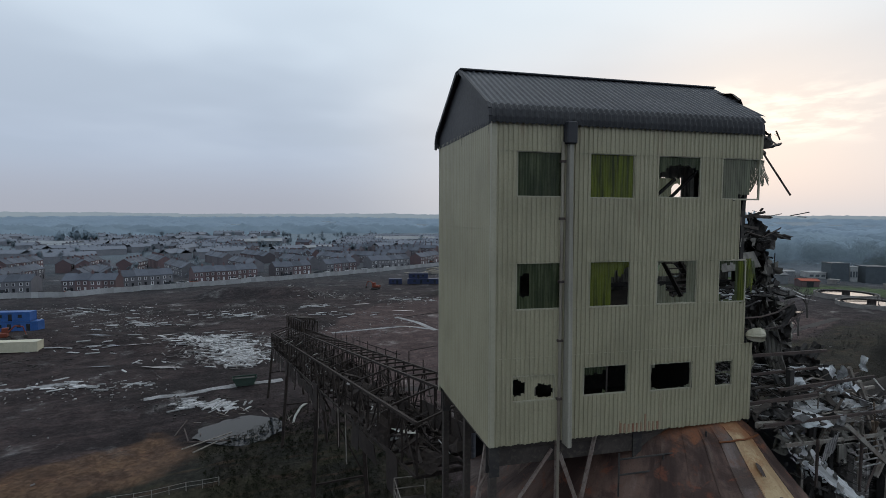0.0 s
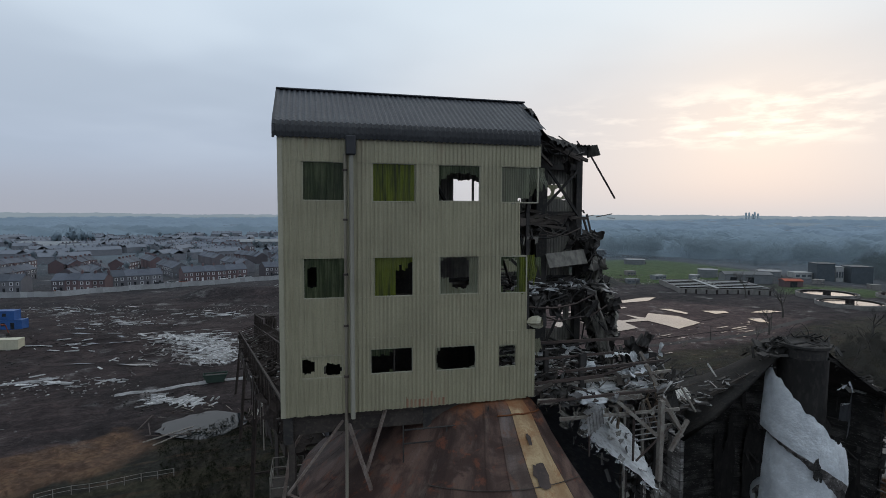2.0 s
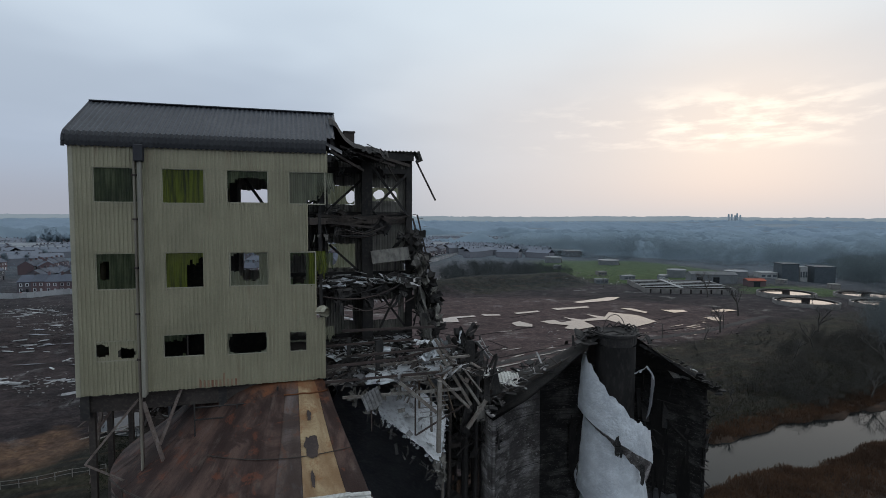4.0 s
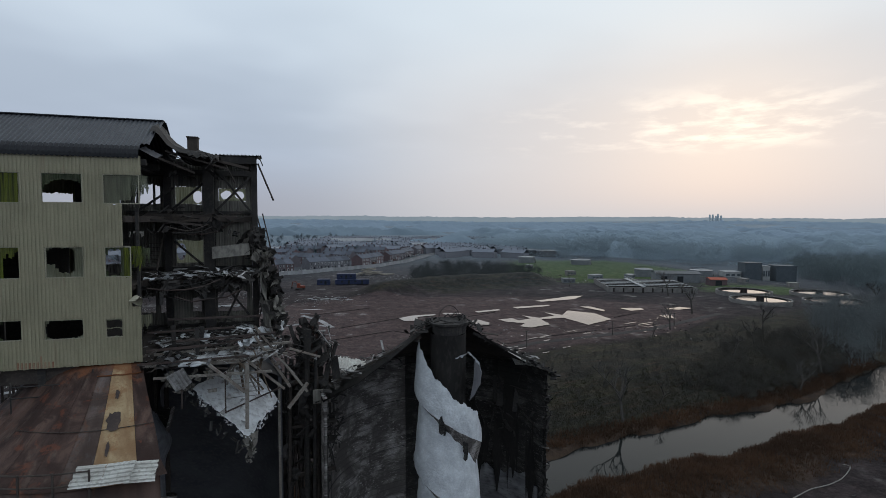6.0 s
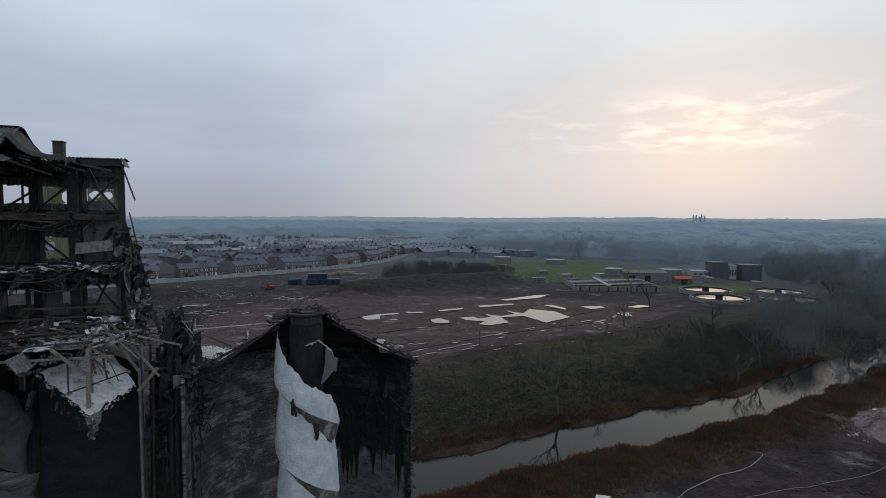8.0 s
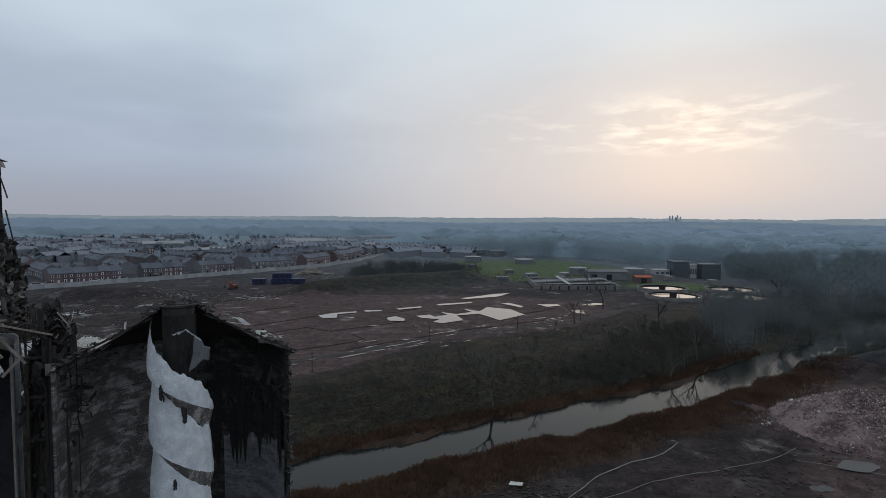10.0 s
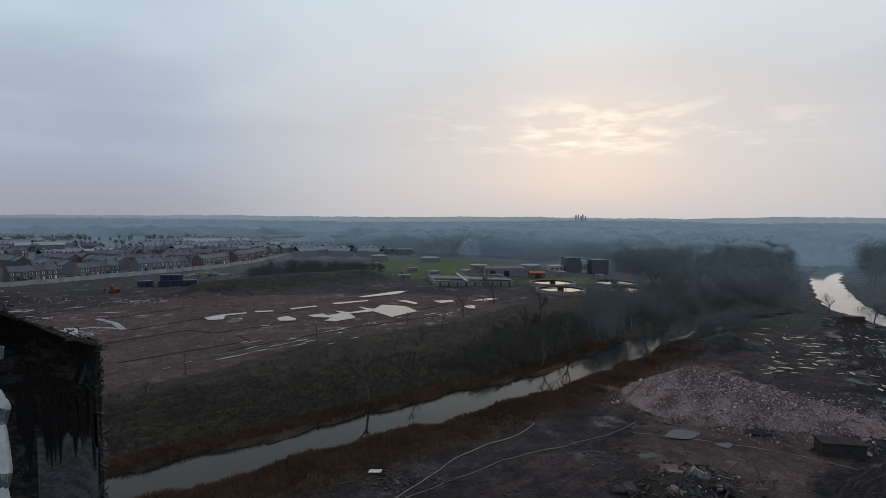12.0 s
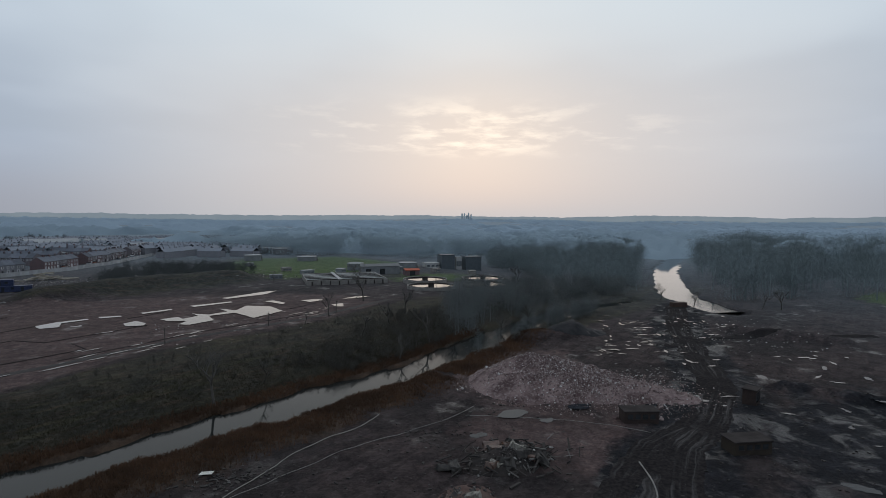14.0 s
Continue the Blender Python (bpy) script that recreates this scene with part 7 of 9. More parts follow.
for cx, cy, rx, ry, n, sd in ((-54, 130, 7, 8, 420, 1), (-45, 120, 3, 3, 220, 2), (-42, 90, 5, 3, 130, 3), (-70, 98, 9, 4, 160, 4), (-92, 160, 7, 8, 260, 5), (-86, 132, 10, 8, 200, 6), (-120, 180, 12, 8, 260, 7), (-66, 180, 9, 6, 150, 8), (-60, 200, 12, 7, 110, 9), (-30, 152, 9, 7, 110, 10), (-12, 166, 6, 5, 70, 11), (-100, 112, 9, 6, 120, 12), (-80, 74, 10, 8, 110, 13)) + ((-14, 205, 9, 6, 140, 14), (60, 52, 3, 1.6, 150, 15), (92, 54, 6, 3, 60, 15), (108, 60, 7, 3, 40, 18), (176, 82, 12, 12, 300, 18), (206, 84, 14, 12, 260, 19), (160, 36, 14, 9, 90, 30), (118, 20, 14, 8, 60, 21), (78, 40, 12, 7, 70, 33), (62, 34, 10, 6, 50, 36), (140, 12, 14, 10, 60, 24), (150, 62, 5, 4, 90, 25), (70, 146, 16, 9, 90, 26), (95, 150, 9, 7, 70, 27)):
    scatter("litter", n, around(cx, cy, rx, ry), LITTER if sd % 3 else DARK_LITTER, "pale rubble and boards scattered on the mud", (0.15, 0.6) if sd not in (1, 2) else (0.6, 2.6), 100 + sd)


# ---- small structures in the yard ----
def site_box(name, label, category, m, size, material, lid=None, doors=2):
    """A steel box unit: ribbed body, corner posts, roof, doors and window."""
    L, W, H = size
    t = thing(name, label, category, m)
    part("body", box(bmesh.new(), -L / 2, L / 2, -W / 2, W / 2, 0.1, H, 0.04), material, t)
    part("roof", box(bmesh.new(), -L / 2 - 0.06, L / 2 + 0.06, -W / 2 - 0.06, W / 2 + 0.06, H, H + 0.1, 0.03), lid or material, t)
    for x in (-L / 2, L / 2):
        for y in (-W / 2, W / 2):
            part("corner_post", box(bmesh.new(), x - 0.09, x + 0.09, y - 0.09, y + 0.09, 0, H + 0.02), lid or material, t)
    for k in range(doors):
        x = -L / 2 + L * (k + 1) / (doors + 1)
        part("door" if k % 2 else "window", box(bmesh.new(), x - 0.5, x + 0.5, -W / 2 - 0.04, -W / 2 + 0.02, 0.2 if k % 2 else 1.1, 2.1 if k % 2 else 2.0, 0.02), GLASS_DARK, t)
    for k in range(int(L / 0.6)):
        x = -L / 2 + 0.3 + k * 0.6
        part("rib", box(bmesh.new(), x - 0.05, x + 0.05, -W / 2 - 0.03, -W / 2, 0.2, H - 0.1), material, t)
    return t


GLASS_DARK = mat("dark_window_glass", (0.02, 0.022, 0.025), (0.035, 0.038, 0.042), None, 0.15, bump=0.0)
BLUE = mat("blue_site_paint", (0.03, 0.10, 0.30), (0.025, 0.08, 0.24), (0.06, 0.10, 0.2), 0.5)
NAVY = mat("navy_site_paint", (0.024, 0.034, 0.080), (0.020, 0.028, 0.062), None, 0.5)
CREAM_BOX = mat("cream_box_paint", (0.50, 0.47, 0.36), (0.42, 0.40, 0.31), None, 0.5)
RED = mat("red_plant_paint", (0.17, 0.045, 0.028), (0.13, 0.038, 0.024), None, 0.6)
BRICK_DARK = mat("dark_sooty_brick", (0.026, 0.019, 0.018), (0.038, 0.027, 0.024), (0.055, 0.042, 0.038), 0.9, 0.0, 0.8, 7, 0.4)


def on_ground(x, y, turn=0, dz=0.0):
    return pose(x, y, top(x, y) + dz, 0, 0, turn)


site_box("site_cabin", "blue steel site cabin on muddy ground", "cabin", on_ground(-119, 148, 8), (12, 3, 2.7), BLUE, None, 4)
site_box("site_cabin", "blue site cabin stacked on another", "cabin", on_ground(-120, 148, 8, 2.8), (10, 3, 2.6), BLUE, None, 3)
site_box("shipping_container", "cream container lying in the mud", "container", on_ground(-102, 125, 10), (12, 2.6, 2.5), CREAM_BOX, None, 0)
site_box("site_cabin", "navy steel site cabin beside the bund", "cabin", on_ground(-9, 255, 5), (16, 3, 2.4), NAVY, None, 4)
site_box("site_cabin", "navy site cabin stacked on another", "cabin", on_ground(-12, 256, 5, 2.5), (9, 3, 2.7), NAVY, None, 3)
site_box("site_cabin", "small dark site cabin", "cabin", on_ground(-23, 256, 3), (6, 3, 2.7), NAVY, None, 2)


def excavator(m):
    t = thing("excavator", "small red tracked excavator standing in mud", "excavator", m)
    for y in (-1, 1):
        bm = bmesh.new()
        tube(bm, [(-1.7, y, 0.45), (1.7, y, 0.45)], 0.45, 8)
        box(bm, -1.7, 1.7, y - 0.25, y + 0.25, 0.0, 0.9, 0.15)
        part("track", bm, CHAR, t)
    part("body", box(bmesh.new(), -1.9, 1.2, -1.2, 1.2, 1.0, 2.0, 0.1), RED, t)
    cab = part("cab", box(bmesh.new(), -0.2, 1.2, 0.1, 1.2, 2.0, 3.1, 0.1), RED, t)
    part("window", box(bmesh.new(), -0.1, 1.24, 0.2, 1.1, 2.2, 2.9), GLASS_DARK, cab)
    part("boom", tube(bmesh.new(), [(1.0, -0.4, 1.8), (2.6, -0.4, 3.6), (4.2, -0.4, 3.3)], [0.22, 0.2, 0.15], 6), RED, t)
    part("arm", tube(bmesh.new(), [(4.2, -0.4, 3.3), (4.8, -0.4, 1.2)], [0.15, 0.12], 6), RED, t)
    part("bucket", box(bmesh.new(), 4.3, 5.1, -0.8, 0.0, 0.4, 1.2, 0.1), CHAR, t)
    return t


site_box("skip_box", "small rust-red steel box at the water's edge", "container", on_ground(236, 126, -20), (6, 2.4, 1.8), mat("rust_red_paint", (0.060, 0.038, 0.032), (0.045, 0.03, 0.026), None, 0.7), None, 0)
excavator(on_ground(-30, 236, 160))
excavator(on_ground(-110, 132, 30))


def brick_hut(m, L, W, H, label, material=BRICK_DARK):
    t = thing("brick_hut", label, "hut", m)
    part("wall", box(bmesh.new(), -L / 2, L / 2, -W / 2, W / 2, -0.4, H, 0.03), material, t)
    part("roof", box(bmesh.new(), -L / 2 - 0.2, L / 2 + 0.2, -W / 2 - 0.2, W / 2 + 0.2, H, H + 0.22, 0.04), CONCRETE_DARK, t)
    for k in range(4):
        x = -L / 2 + L * (k + 0.8) / 4.6
        part("opening", box(bmesh.new(), x - 0.45, x + 0.45, -W / 2 - 0.03, -W / 2 + 0.05, 0.8, H - 0.4), GLASS_DARK, t)
        part("sill", box(bmesh.new(), x - 0.55, x + 0.55, -W / 2 - 0.1, -W / 2, 0.68, 0.8), CONCRETE_DARK, t)
    return t


brick_hut(on_ground(126.5, 43, -25), 6.0, 2.8, 2.0, "low dark brick hut beside the rubble heap")
brick_hut(on_ground(132, 26.8, -18), 6.2, 3.2, 1.9, "low brown brick block standing in mud", mat("brown_render", (0.034, 0.027, 0.021), (0.024, 0.019, 0.016), None, 0.9))
brick_hut(on_ground(153, 40, 20), 2.8, 2.4, 2.9, "narrow dark brick stump of a demolished building")


def conduit(name, pts, r, material, label):
    """A hose or pipe lying on the ground."""
    fine = []
    for a, b in zip(pts, pts[1:]):
        fine += [(a[0] + (b[0] - a[0]) * k / 6, a[1] + (b[1] - a[1]) * k / 6) for k in range(6)]
    fine.append(pts[-1])
    P = np.array(fine)
    for _ in range(3):
        P[1:-1] = (P[:-2] + 2 * P[1:-1] + P[2:]) / 4
    bm = tube(bmesh.new(), [(x, y, top(x, y) + r * 0.8) for x, y in P], r, 6)
    return tagged(part(name, bm, material, None, "", True), label, "pipe")


PIPE_GREY = mat("dull_grey_hose", (0.22, 0.21, 0.19), (0.16, 0.15, 0.14), None, 0.7)
conduit("hose", [(58, 46), (63, 50.5), (68, 55), (74, 58.5), (79, 60.5), (83, 62.5), (86.5, 65.5), (85.6, 66.0)], 0.08, PIPE_GREY, "long pale hose lying on the river bank")
conduit("pipe", [(55, 44), (66, 49.5), (78, 54), (90, 57), (98, 58.5), (104, 62)], 0.05, CONCRETE, "pale pipe along the edge of the mud")
conduit("pipe", [(100, 58), (110, 52), (118, 47), (124, 38)], 0.05, CONCRETE, "thin pale pipe across the yard")
conduit("pipe", [(104, 20), (109, 23), (112, 27), (114, 31)], 0.12, CONCRETE, "short pale pipe beside the track")
tagged(part("metal_sheet", bar(bmesh.new(), (56.4, 54.8, top(57, 55) + 0.15), (58.0, 54.0, top(57, 55) + 0.3), 0.9, 0.06)  , SHEET_WHITE), "bright bent sheet lying on brown grass", "metal sheet")


def post(x, y, h):
    t = thing("post", "thin dark timber pole on the site edge", "pole", on_ground(x, y), "poles along the site")
    part("pole", tube(bmesh.new(), [(0, 0, -0.3), (0, 0, h)], [0.14, 0.09], 7), TREE_BARK, t)
    part("crossarm", bar(bmesh.new(), (-0.5, 0, h - 0.3), (0.5, 0, h - 0.3), 0.09), TREE_BARK, t)
    return t


for x, y, h in ((24, 100, 4.2), (51, 126, 4.2), (78, 139, 4), (4, 86, 4), (102, 152, 4)):
    post(x, y, h)


def rail_fence(a, b, n, label):
    t = thing("rail_fence", label, "fence")
    P = [(a[0] + (b[0] - a[0]) * k / n, a[1] + (b[1] - a[1]) * k / n) for k in range(n + 1)]
    for x, y in P:
        part("post", bar(bmesh.new(), (x, y, top(x, y) - 0.2), (x, y, top(x, y) + 1.1), 0.07), PIPE_GREY, t)
    for h in (0.55, 1.05):
        part("rail", tube(bmesh.new(), [(x, y, top(x, y) + h) for x, y in P], 0.028, 4), PIPE_GREY, t)
    return t


rail_fence((-41, 58.2), (-27.7, 64.4), 8, "dull tubular rail fence on rough grass")


def pond_wreck():
    t = thing("pond_wreckage", "broken rails and beams round the pond", "wreckage")
    for a, b in (((-39, 79), (-36, 74)), ((-37, 74.5), (-30, 74)), ((-36, 72), (-31, 77)), ((-40, 82), (-39, 76)), ((-34, 71), (-31, 75.5)), ((-25, 80), (-22, 82))):
        part("beam", bar(bmesh.new(), (*a, top(*a) + 0.4), (*b, top(*b) + 0.7), 0.15, 0.14), STEEL_PALE if a[1] < 73 else STEEL_RUST, t)
    q = random.Random(6)
    for k in range(26):
        w = q.uniform(0, math.tau)
        x, y = -31 + 7.2 * math.cos(w) + q.gauss(0, 0.5), 81 + 5.2 * math.sin(w) + q.gauss(0, 0.4)
        a = w + 1.57 + q.gauss(0, 0.5)
        L = q.uniform(0.8, 2.6)
        part("broken_rail", bar(bmesh.new(), (x, y, top(x, y) + 0.1), (x + L * math.cos(a), y + L * math.sin(a), top(x, y) + q.uniform(0.1, 0.9)), 0.1, 0.08), STEEL_RUST if k % 3 else STEEL_PALE, t)
    part("outfall_pipe", tube(bmesh.new(), [(-23.5, 82, 0.4), (-23.2, 82.6, 1.6), (-22.6, 83.6, 2.6), (-21.8, 84.6, 3.0)], 0.18, 6), SHEET_WHITE, t, "pale bent pipe")
    return t


pond_wreck()


def skip(m, material, label):
    t = thing("skip", label, "skip", m)
    bm = bmesh.new()
    lo = [bm.verts.new(p) for p in ((-1.5, -0.8, 0.1), (1.5, -0.8, 0.1), (1.5, 0.8, 0.1), (-1.5, 0.8, 0.1))]
    hi = [bm.verts.new(p) for p in ((-2.2, -1, 1.6), (2.2, -1, 1.6), (2.2, 1, 1.6), (-2.2, 1, 1.6))]
    bm.faces.new(lo[::-1])
    for i in range(4):
        bm.faces.new((lo[i], lo[(i + 1) % 4], hi[(i + 1) % 4], hi[i]))
    part("body", bm, material, t)
    for y in (-1, 1):
        part("rim", bar(bmesh.new(), (-2.25, y, 1.62), (2.25, y, 1.62), 0.12), material, t)
    part("load", box(bmesh.new(), -1.9, 1.9, -0.85, 0.85, 1.0, 1.45, 0.2), DARK_LITTER, t)
    return t


skip(on_ground(-38, 101, 20), mat("dark_green_paint", (0.03, 0.05, 0.04), (0.04, 0.06, 0.05), None, 0.6), "dark green skip full of rubble")


# ---- conveyor gantry ----
GANTRY = mat("brown_black_rusted_steel", (0.018, 0.014, 0.013), (0.030, 0.023, 0.020), (0.066, 0.051, 0.043), 0.85, 0.0, 0.8, 7, 0.3)


def gantry():
    t = thing("conveyor_gantry", "long rusted conveyor gantry of open steel trusses, sloping", "conveyor")
    F, N = Vector((-28.5, 95.0, 9.6)), Vector((0.8, 25.6, 20.6))
    d = (N - F)
    L = d.length
    d.normalize()
    s = Vector((d.y, -d.x, 0)).normalized() * -1
    up = Vector((0, 0, 1))
    n = 34
    for side, hi in ((-2.2, 2.6), (0.5, 3.4), (2.4, 3.4)):
        for h in (0, hi):
            part("chord", bar(bmesh.new(), F + s * side + up * h, N + s * side + up * h, 0.15), GANTRY, t)
        for k in range(n + 1):
            p = F + d * (L * k / n) + s * side
            part("post", bar(bmesh.new(), p, p + up * hi, 0.10), GANTRY, t)
            if k < n:
                q = F + d * (L * (k + 1) / n) + s * side
                part("diagonal", bar(bmesh.new(), p + (up * hi if k % 2 else up * 0), q + (up * 0 if k % 2 else up * hi), 0.07), GANTRY, t)
    rng = random.Random(5)
    for k in range(n + 1):
        p = F + d * (L * k / n)
        part("cross_member", bar(bmesh.new(), p - s * 2.2, p + s * 2.4, 0.16), GANTRY, t)
        part("cross_member", bar(bmesh.new(), p + s * 0.5 + up * 3.4, p + s * 2.4 + up * 3.4, 0.12), GANTRY, t)
        if k % 2 == 0:
            part("brace", bar(bmesh.new(), p - s * 2.2 + up * 2.6, p + s * 0.5 + up * 3.4, 0.1), GANTRY, t)
    part("belt_deck", bar(bmesh.new(), F - s * 0.9 + up * 0.35, N - s * 0.9 + up * 0.35, 1.8, 0.12), GANTRY, t)
    part("walkway", bar(bmesh.new(), F + s * 1.45 + up * 0.2, N + s * 1.45 + up * 0.2, 1.4, 0.08), GANTRY, t)
    for k in range(16):
        p = F + d * (L * rng.uniform(0, 0.95)) - s * rng.uniform(-0.3, 1.8) + up * rng.uniform(0.5, 2.7)
        part("loose_sheet", bar(bmesh.new(), p, p + d * rng.uniform(0.8, 2.2) + up * 0.2, rng.uniform(0.5, 1.3), 0.03, rng.uniform(-0.5, 0.5)), SHEET_WHITE if k % 2 else SCORCH, t)
    scraps("gantry_clutter", 900, lambda r: (lambda p: (p.x, p.y, p.z))(F + d * (L * r.random()) + s * r.uniform(-2.2, 2.4) + up * (0.4 + abs(r.gauss(0, 0.9)))), GANTRY, (0.3, 1.8), (0.03, 0.1), 1.0, 91, t)
    scraps("pale_clutter", 90, lambda r: (lambda p: (p.x, p.y, p.z))(F + d * (L * r.random()) + s * r.uniform(-2.0, 0.6) + up * (0.5 + abs(r.gauss(0, 0.4)))), DEBRIS_PALE, (0.2, 1.0), (0.02, 0.08), 0.6, 92, t)
    # head house and trestles
    # upper cage at the far end
    m = 9
    for sd in (0.5, 2.4):
        part("cage_chord", bar(bmesh.new(), F + s * sd + up * 5.5, F + d * 21 + s * sd + up * 5.1, 0.16), GANTRY, t)
        for k in range(m + 1):
            p = F + d * (21 * k / m) + s * sd
            part("cage_post", bar(bmesh.new(), p + up * 3.4, p + up * (5.5 - 0.4 * k / m), 0.12), GANTRY, t)
            if k < m:
                q = F + d * (21 * (k + 1) / m) + s * sd
                part("cage_diagonal", bar(bmesh.new(), p + up * (3.4 if k % 2 else 5.4), q + up * (5.3 if k % 2 else 3.4), 0.09), GANTRY, t)
    for k in range(m + 1):
        p = F + d * (21 * k / m)
        part("cage_tie", bar(bmesh.new(), p + s * 0.5 + up * 5.45, p + s * 2.4 + up * 5.45, 0.1), GANTRY, t)
    for k in range(5):
        p = F + d * (3.6 * k + 1.5) + s * 1.45 + up * 5.55
        part("cage_sheet", bar(bmesh.new(), p, p + d * rng.uniform(1.8, 3.2), 1.7, 0.04, rng.uniform(-0.1, 0.1)), GANTRY, t)
    for k in range(18):
        p = F + d * (L * rng.uniform(0.1, 0.8)) - s * 2.3
        part("dangling_rod", bar(bmesh.new(), p, p - up * rng.uniform(1.5, 4.0) + d * rng.uniform(-0.4, 0.4), 0.06), GANTRY if k % 3 else STEEL_PALE, t)
    crumpled("torn_belt", 120, lambda r: (lambda p: (p.x, p.y, p.z))(F + d * (L * r.random()) + s * r.uniform(-2.2, 2.2) + up * (0.5 + abs(r.gauss(0, 0.5)))), GANTRY, (0.4, 1.4), 93, t, "torn belt and sheet lying in the gantry", 0.5, 0.4)
    for q in (0.0, 0.3, 0.62):
        c = F + d * (L * q)
        z = top(c.x, c.y)
        for sd in (-2.0, 2.2):
            part("trestle_leg", bar(bmesh.new(), c + s * sd, Vector((c.x, c.y, z - 0.3)) + s * sd * 1.5, 0.35), GANTRY, t)
        m = (c.z + z) / 2
        part("trestle_brace", bar(bmesh.new(), c - s * 2.0, Vector((c.x, c.y, m)) + s * 2.6, 0.16), GANTRY, t)
        part("trestle_brace", bar(bmesh.new(), Vector((c.x, c.y, m)) - s * 2.5, Vector((c.x, c.y, m)) + s * 2.6, 0.18), GANTRY, t)
    for k in range(n):
        if rng.random() < 0.55:
            a = F + d * (L * k / n) + s * 0.55 + up * rng.uniform(0.3, 1.6)
            part("side_sheet", bar(bmesh.new(), a, a + d * (L / n * rng.uniform(0.6, 1.0)), 0.05, rng.uniform(0.6, 1.9)), GANTRY, t)
    # hanging side sheets near the far end
    for k in range(33):
        a = F + d * (L * k / n) - s * (2.3 + rng.uniform(-0.1, 0.15))
        if rng.random() < 0.2:
            continue
        part("side_sheet", bar(bmesh.new(), a + up * 0.2 - up * 1.0, a + d * (L / n * 0.9) - up * 0.9 + up * 0.1, 0.05, rng.uniform(0.6, 2.4), rng.uniform(-0.12, 0.12)), GANTRY, t)
    for k in range(14):
        a = F + d * (L * (0.45 + 0.04 * k)) + s * 2.4 + up * 3.4
        part("stanchion", bar(bmesh.new(), a, a + up * rng.uniform(0.5, 1.1), 0.07), GANTRY, t)
    return t


gantry()


def stair_platform():
    t = thing("access_platform", "small railed steel access platform beside the tower legs", "platform", pose(-1.2, 25.5, 18.6, 0, 0, 14))
    part("deck", box(bmesh.new(), -1.0, 0.6, -1.2, 1.2, 0, 0.08), CHAR_BROWN, t)
    for x, y in ((-1, -1.2), (0.6, -1.2), (-1, 0), (-1, 1.2), (0.6, 1.2)):
        part("post", bar(bmesh.new(), (x, y, -0.1), (x, y, 1.1), 0.05), STEEL_PALE, t)
    for z in (0.55, 1.1):
        part("rail", tube(bmesh.new(), [(0.6, -1.2, z), (-1, -1.2, z), (-1, 1.2, z), (0.6, 1.2, z)], 0.03, 4), STEEL_PALE, t)
    for x, y in ((-1, -1.2), (0.6, 1.2), (-1, 1.2), (0.6, -1.2)):
        part("leg", bar(bmesh.new(), (x, y, 0), (x, y, -19.4), 0.12), CHAR_BROWN, t)
    return t


stair_platform()

# ---- street, hoarding and houses ----
STREET = [(-330, 190), (-230, 200), (-185, 206), (-152, 212), (-128, 234), (-100, 258), (-62, 290), (-30, 322), (-4, 352), (14, 392), (30, 450), (60, 560)]


def along(line, s):
    for (ax, ay), (bx, by) in zip(line, line[1:]):
        L = math.hypot(bx - ax, by - ay)
        if s <= L:
            return ax + (bx - ax) * s / L, ay + (by - ay) * s / L, math.atan2(by - ay, bx - ax)
        s -= L
    return (*line[-1], math.atan2(line[-1][1] - line[-2][1], line[-1][0] - line[-2][0]))


track("road", [(x - 3.5, y + 3.5) for x, y in STREET], 4.0, ROAD_GREY, "grey asphalt street in front of terraced houses", 0.2)
HOARDING = mat("pale_hoarding_board", (0.330, 0.338, 0.349), (0.285, 0.292, 0.300), (0.225, 0.225, 0.232), 0.7, vary=0.15)
fence = thing("hoarding_fence", "long pale hoarding of boards along the street", "fence")
panel_mesh = None
s, n = 150.0, 0
while n < 150:
    x, y, a = along(STREET, s)
    if panel_mesh is None:
        bm = box(box(box(bmesh.new(), -1.18, 1.18, -0.03, 0.03, 0.05, 2.3), -1.2, -1.1, -0.06, 0.06, -0.4, 2.4), 1.1, 1.2, 0.03, 0.09, 0.3, 0.4)
        p = part("panel", bm, HOARDING, fence)
        panel_mesh = p.data
    else:
        p = new("panel", panel_mesh)
        p.parent = fence
    p.matrix_basis = pose(x + 2.0, y - 2.0, top(x, y), 0, 0, math.degrees(a))
    s += 2.4
    n += 1

# house colours shifted towards blue-grey, with the haze over the town painted in
BRICK_RED = mat("haze_tinted_red_brick", (0.136, 0.092, 0.097), (0.115, 0.085, 0.092), (0.144, 0.110, 0.115), 0.9, 0.0, 0.5, 6, 0.2, vary=0.25)
BRICK_BROWN = mat("haze_tinted_brown_brick", (0.115, 0.102, 0.113), (0.097, 0.090, 0.101), (0.129, 0.117, 0.127), 0.9, 0.0, 0.5, 6, 0.2, vary=0.25)
RENDER_PALE = mat("haze_tinted_render", (0.14, 0.14, 0.155), (0.12, 0.12, 0.135), None, 0.85, vary=0.2)
SLATE = mat("haze_tinted_slate", (0.073, 0.082, 0.105), (0.088, 0.099, 0.122), (0.062, 0.069, 0.090), 0.7, 0.0, 0.4, 5, 0.2, vary=0.25)
UPVC = mat("white_window_frame", (0.52, 0.53, 0.55), (0.42, 0.43, 0.45), None, 0.4, bump=0.0, vary=0.4)


